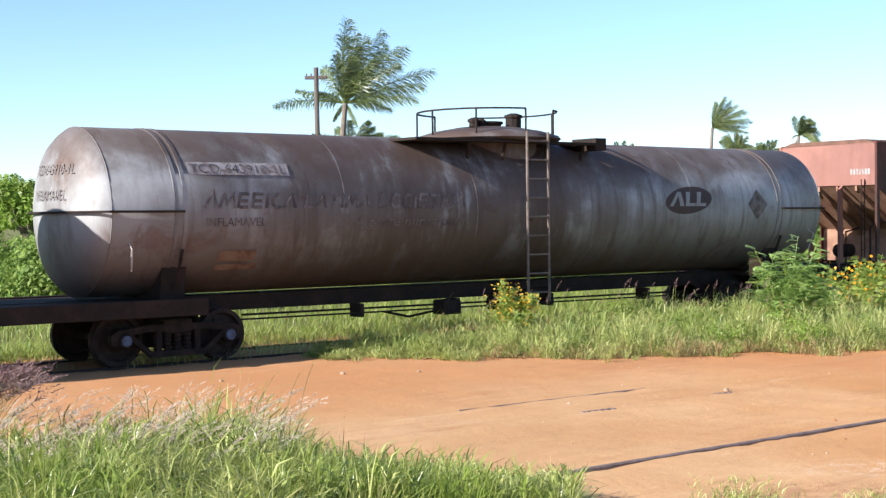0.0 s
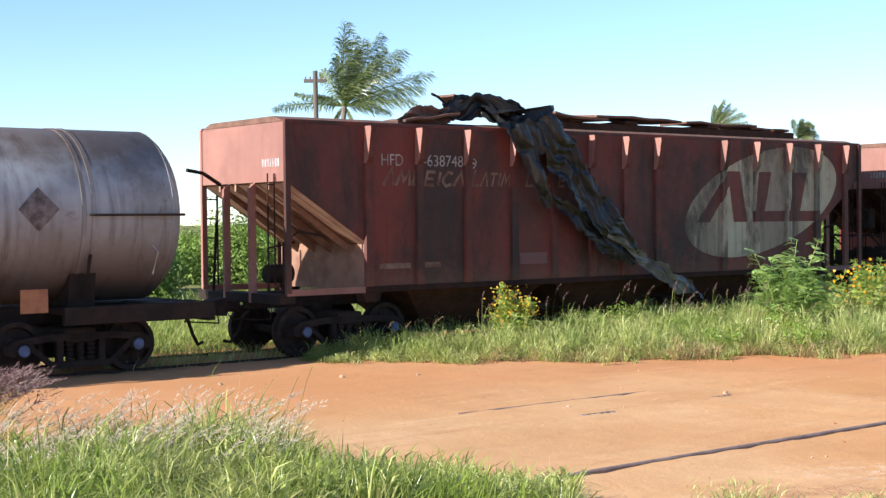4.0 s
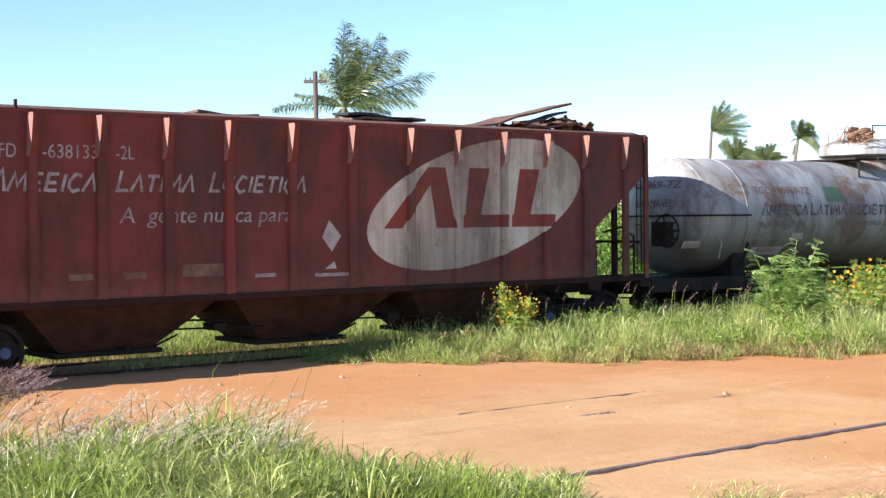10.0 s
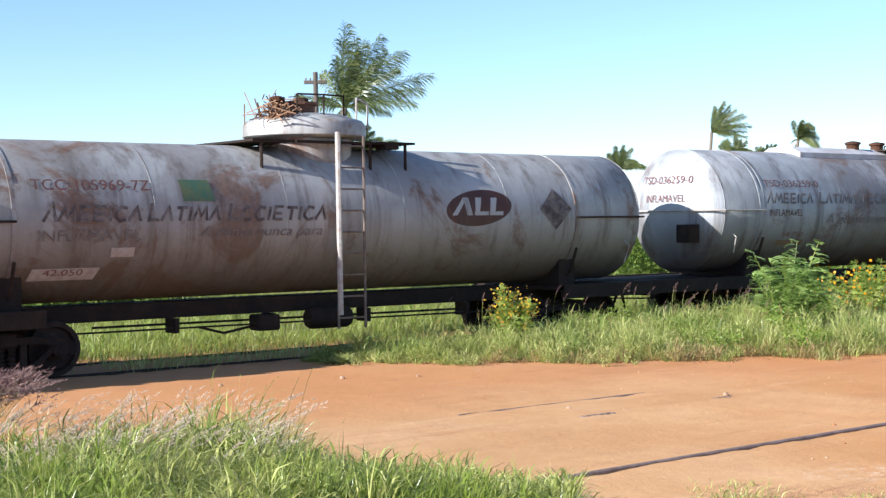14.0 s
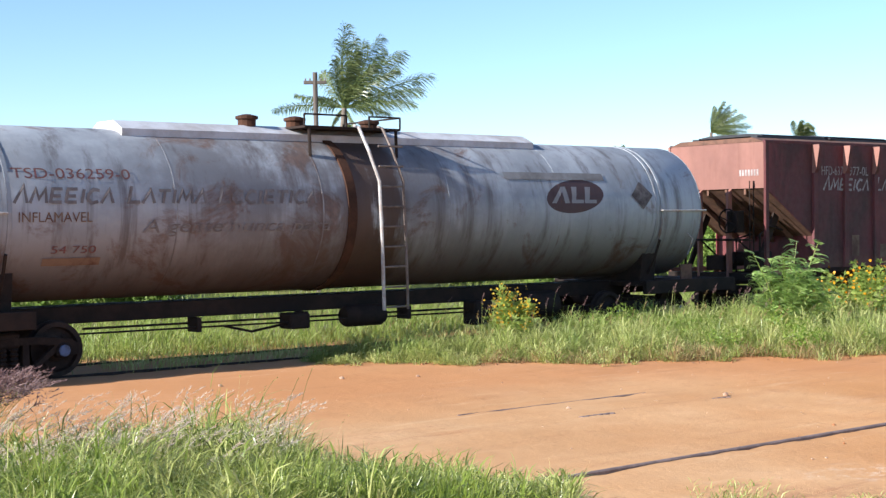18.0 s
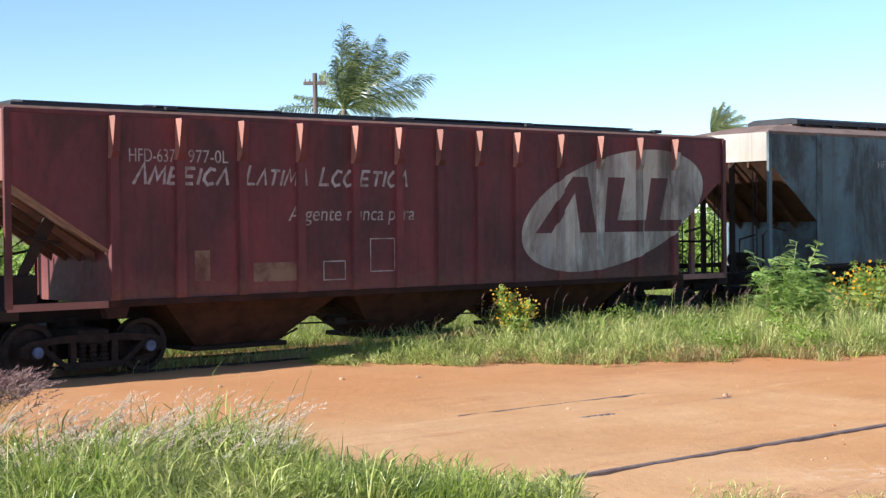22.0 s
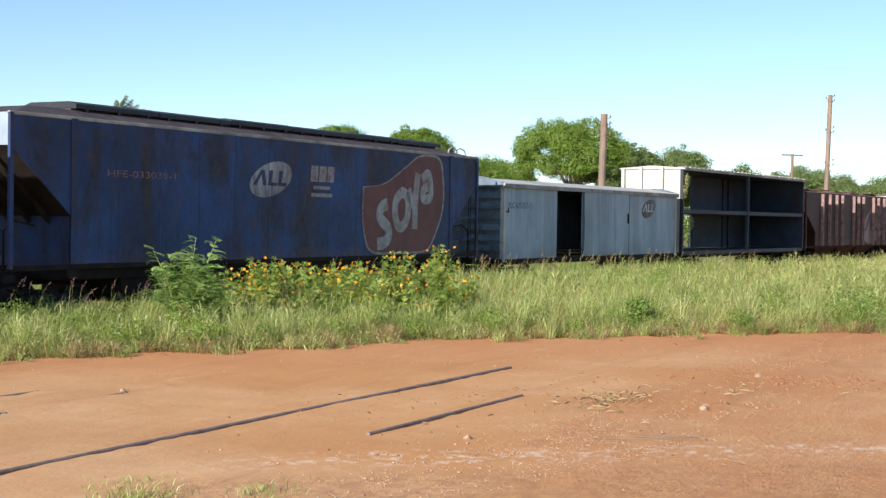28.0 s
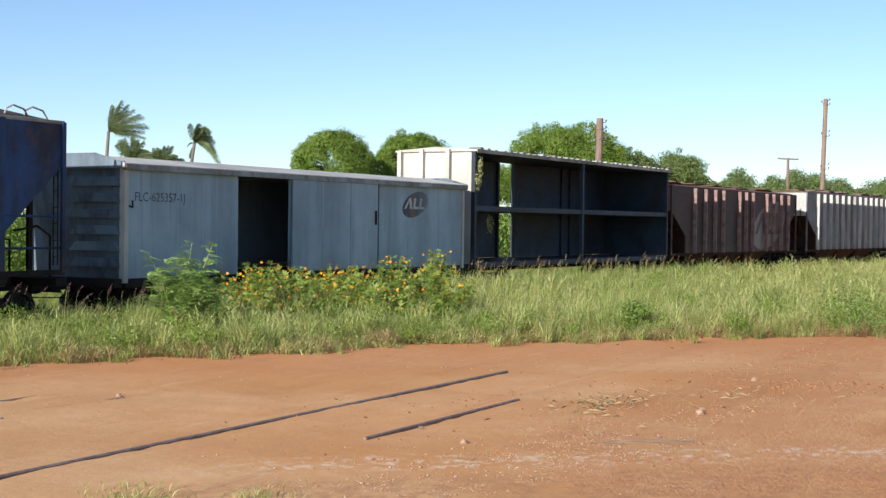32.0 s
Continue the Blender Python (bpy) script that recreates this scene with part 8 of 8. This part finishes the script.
def feathery_bush():
    """The shrub with ferny leaves at the start of the flower bank."""
    e = tagged(new("feathery_shrub"), "bright green shrub with feathery leaves in the verge grass", "shrub")
    e.location = (*polar(52.3, 28.3), -0.05)
    right, deep = Vector((math.cos(radians(52.3)), -math.sin(radians(52.3)), 0)), Vector((math.sin(radians(52.3)), math.cos(radians(52.3)), 0))
    r = random.Random(77)
    V, Q = [], []
    bm = bmesh.new()
    for k in range(38):
        side = r.uniform(-0.72, 0.98)
        h = r.uniform(0.7, 1.75) * (1 - 0.4 * abs(side - 0.1)) + 0.15
        if k < 3:
            side, h = (-0.62, 0.2, 0.62)[k], (1.72, 1.95, 1.98)[k]
        tip = right * side + deep * r.uniform(-0.45, 0.45) + Vector((0, 0, h))
        pts = [Vector((0, 0, 0)), tip * 0.6 + Vector((0, 0, 0.15)), tip]
        rod(bm, pts, 0.016, 5, 0.006)
        for j in range(15):
            f = 0.4 + 0.6 * j / 14
            p = pts[0].lerp(pts[1], f / 0.6) if f < 0.6 else pts[1].lerp(pts[2], (f - 0.6) / 0.4)
            b = r.uniform(0, 6.28)
            d = Vector((math.cos(b), math.sin(b), r.uniform(0.1, 0.9))).normalized()
            ln = r.uniform(0.22, 0.38)
            sd = d.cross(Vector((0.2, -0.3, 1))).normalized()
            for q in range(10):
                c = p + d * ln * (q + 1) / 10 + Vector((0, 0, -0.16 * (q / 10) ** 2))
                size = 0.11 * math.sin(math.pi * (0.25 + 0.7 * q / 10))
                for sg in (-1, 1):
                    o = (sd * sg + d * 0.45 + Vector((0, 0, -0.15))).normalized() * size * r.uniform(0.8, 1.2)
                    w = d * 0.017
                    i = len(V)
                    V += [c - w * 0.4, c + o * 0.5 - w, c + o, c + o * 0.5 + w]
                    Q.append((i, i + 1, i + 2, i + 3))
    tagged(part("stalk", bm, "leaf_flower", e), kind="stuff")
    fast_mesh("foliage", np.array([tuple(v) for v in V]), np.array(Q), np.zeros((0, 3), int), "leaf_bush", "", "", e)


def nrm_of(d, u):
    """The part of u across d, at unit length."""
    v = u - d * u.dot(d)
    return v.normalized() if v.length > 1e-3 else d.cross(Vector((0, 0, 1))).normalized()


def flower_plant(h, spread_, nfl, seed, petal="petal", fsize=0.036, label="leafy plant with orange-yellow daisy flowers"):
    e = tagged(new("flowering_plant"), label, "flower", "flowering plants of the verge")
    r = random.Random(seed)
    bm = bmesh.new()
    V, Q = [], []
    FV, FQ, FT = [], [], []
    tips = []
    for k in range(9):
        a = r.uniform(0, 6.28)
        tip = Vector((spread_ * r.uniform(0.1, 1) * math.cos(a), spread_ * r.uniform(0.1, 1) * math.sin(a), h * r.uniform(0.7, 1.05)))
        pts = [Vector((0.05 * math.cos(a), 0.05 * math.sin(a), 0)), tip * 0.5 + Vector((0, 0, 0.08)), tip]
        rod(bm, pts, 0.008, 4, 0.004)
        tips.append(tip)
        for j in range(26):
            f = r.uniform(0.15, 1.0) ** 0.9
            p = pts[0].lerp(pts[1], f * 2) if f < 0.5 else pts[1].lerp(pts[2], f * 2 - 1)
            d = Vector((r.uniform(-1, 1), r.uniform(-1, 1), r.uniform(-0.2, 0.7))).normalized()
            u = d.cross(Vector((r.uniform(-1, 1), r.uniform(-1, 1), 1))).normalized()
            l = r.uniform(0.1, 0.22)
            for g, wd in ((0.0, 0.0), (0.8, 0.55), (-0.8, 0.55)):
                dd = (d + u * g).normalized()
                base = p + d * l * (0.3 if g else 0.0)
                ll = l * (0.6 if g else 1.0)
                uu = nrm_of(dd, u)
                i = len(V)
                V += [base, base + dd * ll * 0.5 + uu * l * 0.12, base + dd * ll, base + dd * ll * 0.5 - uu * l * 0.12]
                Q.append((i, i + 1, i + 2, i + 3))
    for k in range(nfl):
        t = tips[k % len(tips)]
        c = t + Vector((r.gauss(0, 0.1), r.gauss(0, 0.1), r.uniform(-0.18, 0.12)))
        nrm = Vector((r.uniform(-1, 0.3), r.uniform(-1, 0.2), r.uniform(0.2, 1))).normalized()
        u = nrm.cross(Vector((0.3, 0.5, 0.8))).normalized()
        v = nrm.cross(u)
        s = fsize * r.uniform(0.7, 1.2)
        for m in range(7):
            b = 2 * math.pi * m / 7
            o, w = u * math.cos(b) + v * math.sin(b), u * -math.sin(b) + v * math.cos(b)
            i = len(FV)
            FV += [c, c + o * s * 0.6 + w * s * 0.3, c + o * s + nrm * s * 0.15, c + o * s * 0.6 - w * s * 0.3]
            FQ.append((i, i + 1, i + 2, i + 3))
    tagged(part("stalk", bm, "leaf_flower", e), kind="stuff")
    fast_mesh("leaves", np.array([tuple(x) for x in V]), np.array(Q), np.zeros((0, 3), int), "leaf_flower", "", "stuff", e)
    fast_mesh("flower_head", np.array([tuple(x) for x in FV]), np.array(FQ), np.zeros((0, 3), int), petal, "", "stuff", e)
    return e


def planting():
    feathery_bush()
    r = random.Random(13)
    protos = [flower_plant(1.3, 0.5, 11, 1, fsize=0.038), flower_plant(1.1, 0.5, 3, 2, fsize=0.036), flower_plant(1.5, 0.45, 17, 3, fsize=0.038), flower_plant(1.95, 0.42, 14, 4, fsize=0.036)]
    for k in range(76):
        az = r.uniform(53.4, 63.8)
        d = r.uniform(30.3, 34.5)
        x, y = polar(az, d)
        i = k % 3
        if 60.6 < az < 63.2 and r.random() < 0.4 or k == 3:
            i = 3
            az = r.uniform(60.8, 62.9)
            x, y = polar(az, d)
        if k < 4:
            protos[k].location = (x, y, -0.05)
            continue
        copy_thing(protos[i], Matrix.Translation((x, y, -0.05 - r.uniform(0, 0.75))) @ Matrix.Rotation(r.uniform(0, 6.28), 4, "Z"))
    p = flower_plant(1.14, 0.34, 130, 9, "petal_y", 0.024, "small leafy plant dotted with yellow flowers")
    p.location = (*polar(41.35, 26.0), -0.05)
    copy_thing(p, Matrix.Translation((*polar(41.0, 26.2), -0.2)) @ Matrix.Rotation(1.3, 4, "Z"))
    copy_thing(p, Matrix.Translation((*polar(41.7, 25.8), -0.3)) @ Matrix.Rotation(2.6, 4, "Z"))
    # shrubs and hedge behind the track
    k = 0
    for az in (21.2, 22.6, 24.0, 25.4, 26.9, 28.2, 29.7, 31.2, 33.0, 35.0, 37.5, 40.0, 43.0, 46.0, 49.5, 53.0):
        k += 1
        d = (44 if az < 27 else 54) + (7 if az < 27 else 4) * math.sin(k * 2.3)
        h = (2.35 if az < 27 else 2.5 if az < 30.5 else 3.1) + (0.25 if az < 30.5 else 0.4) * math.sin(k * 1.7 + 0.5)
        shrub(*polar(az, d), h, h * (1.7 if h < 2.3 else 1.25), "dense green shrub behind the track", 60 + k, 6000, 0.075)
    for az in (43.5, 45.5, 47.2, 49.0, 51.5, 54.0, 56.5, 59.0, 61.5, 63.6, 65.0, 66.4, 68.5, 71.0):
        k += 1
        h = 3.3 + 0.5 * math.sin(k * 1.9)
        shrub(*polar(az, 64 + 3 * math.sin(k * 2.7) + 22 * (az > 58)), h, h * 1.5, "tall green shrub beyond the track", 160 + k, 4500, 0.11)
    tree(22.4, 50, 4.1, 3.0, "small dark tree behind the track", 91, 5200, 0.09)
    tree(20.9, 56, 4.4, 4.6, "small dark tree behind the track", 92, 5200, 0.1)
    for az, d, top, wd, sd in ((58.3, 112, 9.9, 7.8, 101), (61.55, 118, 10.3, 7.2, 102), (64.0, 125, 8.2, 10, 103), (67.8, 112, 10.5, 8.8, 104), (70.3, 116, 9.7, 9.5, 105), (71.4, 122, 9.0, 9.0, 106),
                               (74.0, 150, 8.2, 13, 107), (76.4, 150, 9.4, 12, 108), (79.0, 160, 8.8, 12, 109), (81.3, 165, 9.0, 13, 110), (62.5, 140, 8.0, 10, 111), (83.5, 175, 9.5, 14, 112), (69.6, 113, 9.3, 7.5, 113), (72.6, 125, 7.4, 9.0, 114), (75.2, 140, 7.2, 11, 115), (78.0, 150, 7.6, 12, 116)):
        tree(az, d, top + (0.15 if az < 66 else 0.5), wd + 0.2, "spreading dark green tree with a domed crown" if az < 69 else "ragged grey-green tree with an open crown", sd, 70000 if d < 130 else 30000, 0.075 if d < 130 else 0.10, ragged=0.0 if az < 69 else 0.42, leaf="leaf_tree" if az < 69 else "leaf_scrub")
    crown = [(1, a, a, ln, dr) for a, ln, dr in ((-5, 3.25, 0.03), (2, 3.35, 0.05), (9, 3.4, 0.08), (16, 3.4, 0.1), (23, 3.35, 0.15), (31, 3.3, 0.2), (-1, 2.9, 0.05), (8, 2.8, 0.1), (22, 2.6, 0.15), (44, 2.7, 0.15), (59, 3.35, 0.1),
                                                 (71, 3.2, 0.16), (76, 2.5, 0.28), (84, 1.65, 0.4), (-27, 2.6, 0.3), (-16, 2.6, 0.1), (-67, 2.7, 0.05), (-77, 3.05, 0.2), (-53, 1.7, 0.3), (146, 0.8, 0.3), (-130, 0.85, 0.3))]
    palm(34.66, 55, 6.9, crown, "tall coconut palm with fronds blown by the wind", 5, 0.08, 0.0125, -0.02, 0.27)
    palm(34.9, 58, 5.0, ((12, -80, 80, 2.2, 0.3),), "young palm at the foot of the tall one", 6, 0.1)
    windy = [(1, a, a, ln, dr) for a, ln, dr in ((-3, 1.9, 0.0), (3, 2.1, 0.0), (9, 2.1, 0.02), (16, 2.1, 0.04), (24, 2.1, 0.05), (32, 2.1, 0.06), (41, 2.1, 0.1), (50, 2.2, 0.1), (59, 2.2, 0.12), (69, 2.2, 0.12), (79, 2.3, 0.1), (90, 2.4, 0.05), (98, 2.4, 0.04), (20, 1.5, 0.1), (38, 1.5, 0.1), (62, 1.6, 0.2), (84, 1.6, 0.2))]
    palm(49.4, 95, 8.2, windy, "slender palm with windblown fronds", 7, 0.16, 0.011, -0.01, 0.24, 0.3)
    weeping = [(1, a, a, ln, dr) for a, ln, dr in ((-18, 1.4, 0.1), (-6, 1.7, 0.15), (4, 1.9, 0.25), (12, 2.0, 0.35), (20, 2.1, 0.45), (28, 2.1, 0.6), (36, 2.1, 0.75), (43, 2.1, 0.9), (48, 2.0, 1.0), (54, 2.0, 1.05), (61, 1.9, 1.1), (68, 1.8, 1.15), (77, 1.7, 1.2), (28, 1.5, 0.4), (45, 1.4, 0.5), (62, 1.3, 0.7), (-60, 0.7, 0.9), (-150, 1.0, 0.1))]
    palm(52.74, 95, 7.55, weeping, "palm with fronds blown to one side and drooping", 8, 0.1, 0.011, -0.05, 0.3, 0.6)
    for az, d, h, sd, ln in ((51.5, 92, 5.95, 9, 1.45), (50.3, 88, 5.8, 10, 1.9), (45.75, 90, 5.6, 12, 1.9)):
        palm(az, d, h, ((9, -35, 20, ln, 0.2), (8, 20, 70, ln, 0.5)), "low palm behind the track", sd, 0.08, 0.011, 0.0, 0.24)
    pole(33.55, 50, 7.75, 0.085, ((7.4, 0.4),), "wooden power pole with short cross arms", 0.01)
    pole(69.05, 70, 7.7, 0.17, ((7.2, 0.3), (6.7, 0.34)), "stout weathered wooden pole beyond the track", -0.02)
    pole(77.85, 98, 11.1, 0.15, ((10.7, 0.3), (8.6, 0.3), (6.4, 0.3)), "tall leaning weathered wooden pole", -0.03)
    pole(76.45, 140, 9.2, 0.14, ((9.1, 1.2), (3.9, 2.2)), "distant pole with a cross arm", 0.0)


planting()
foreground_grass()
verge_grass()
loose_stones()
strewn_straw()


def road_grit():
    """Loose grit on the road."""
    r = np.random.RandomState(4)
    xs, ys, ss = [], [], []
    for n, fx in ((320, lambda: (r.uniform(7, 32), r.uniform(4, 17.5))), (420, lambda: (lambda a: (11 + a * 9 + r.randn() * 0.6, 7.0 - a * 2.2 + r.randn() * 0.5))(r.rand())),
                  (260, lambda: (lambda a: (20 + 13 * a + r.randn() * 0.3, 9.5 - 5.5 * a + r.randn() * 1.2))(r.rand()))):
        for _ in range(n):
            a, b = fx()
            xs.append(a), ys.append(b), ss.append(abs(r.randn()) * 0.008 + 0.005)
    for _ in range(1500):
        a, b = r.uniform(7.5, 15.5), 0.0
        b = r.uniform(5.4, 7.0) - 0.22 * (a - 10.5)
        xs.append(a), ys.append(b), ss.append(abs(r.randn()) * 0.007 + 0.004)
    n = len(xs)
    P = with_ground(np.array(xs), np.array(ys), 0.0)
    s = np.array(ss)
    oct_ = np.array([(1, 0, 0), (-1, 0, 0), (0, 1, 0), (0, -1, 0), (0, 0, 0.8), (0, 0, -0.6)])
    V = (P[:, None, :] + oct_[None] * (s[:, None, None] * (0.7 + 0.6 * r.rand(n, 6, 1)))).reshape(-1, 3)
    i = (np.arange(n) * 6)[:, None]
    T = np.concatenate([i + np.array(t) for t in ((0, 2, 4), (2, 1, 4), (1, 3, 4), (3, 0, 4), (2, 0, 5), (1, 2, 5), (3, 1, 5), (0, 3, 5))])
    fast_mesh("road_grit", V, np.zeros((0, 4), int), T, "stone", "pale grit and small stones on the road", "stuff", None, "gravel")


def earth_clods():
    """Clods and crumbs of earth lying on the road."""
    r = np.random.RandomState(14)
    n = 1100
    x, y = 12 + 22 * r.rand(n), 3.4 + 6.5 * r.rand(n) ** 0.9
    ln = r.rand(n) < 0.35
    x = np.where(ln, 16 + 12 * r.rand(n), x)
    y = np.where(ln, 8.6 - 0.32 * (x - 16) + 0.25 * r.randn(n), y)
    s = 0.006 + 0.026 * r.rand(n) ** 3
    # a line of crumbled earth across the road, and the broken foot of the verge
    a, b = polar(73.6 + 8.4 * r.rand(190), 22.3 + 0.35 * r.randn(190))
    c = 13.5 + 20 * r.rand(420)
    x, y = np.concatenate([x, a, c]), np.concatenate([y, b, verge_line(c) - 0.15 + 0.3 * r.randn(420)])
    s = np.concatenate([s, 0.01 + 0.04 * r.rand(190) ** 2.5, 0.008 + 0.035 * r.rand(420) ** 2.5])
    n = len(x)
    P = with_ground(x, y, 0.0)
    oct_ = np.array([(1, 0, 0), (-1, 0, 0), (0, 1, 0), (0, -1, 0), (0, 0, 0.7), (0, 0, -0.6)])
    V = (P[:, None, :] + oct_[None] * (s[:, None, None] * (0.6 + 0.8 * r.rand(n, 6, 1)))).reshape(-1, 3)
    i = (np.arange(n) * 6)[:, None]
    T = np.concatenate([i + np.array(t) for t in ((0, 2, 4), (2, 1, 4), (1, 3, 4), (3, 0, 4), (2, 0, 5), (1, 2, 5), (3, 1, 5), (0, 3, 5))])
    fast_mesh("earth_clods", V, np.zeros((0, 4), int), T, "clod", "crumbs and clods of red earth on the road", "stuff", None, "soil")


def leaf_litter():
    """Dry leaves, bark and straw scraps along the foot of the verge and here and there on the road."""
    r = np.random.RandomState(17)
    x = np.concatenate([13.2 + 24 * r.rand(900) ** 1.1, 14 + 16 * r.rand(60)])
    y = np.concatenate([verge_line(x[:900]) + 0.25 * r.randn(900) - 0.1, 4 + 7 * r.rand(60)])
    n = len(x)
    P = with_ground(x, y, -0.012)
    a, l = r.uniform(0, 2 * np.pi, n), 0.012 + 0.045 * r.rand(n) ** 2
    u = np.stack([np.cos(a), np.sin(a), 0.25 * r.randn(n)], 1) * l[:, None]
    v = np.stack([-np.sin(a), np.cos(a), 0.3 * r.randn(n)], 1) * (l * (0.2 + 0.4 * r.rand(n)))[:, None]
    V = np.stack([P - u, P - v, P + u, P + v + np.array([0, 0, 0.012])], 1).reshape(-1, 3)
    i = (np.arange(n) * 4)[:, None]
    fast_mesh("leaf_litter", V, np.zeros((0, 4), int), np.concatenate([i + np.array([0, 1, 3]), i + np.array([1, 2, 3])]), "litter", "dry leaves and scraps along the verge's foot", "stuff", None, "leaf litter")


road_grit()
earth_clods()
leaf_litter()
motions()
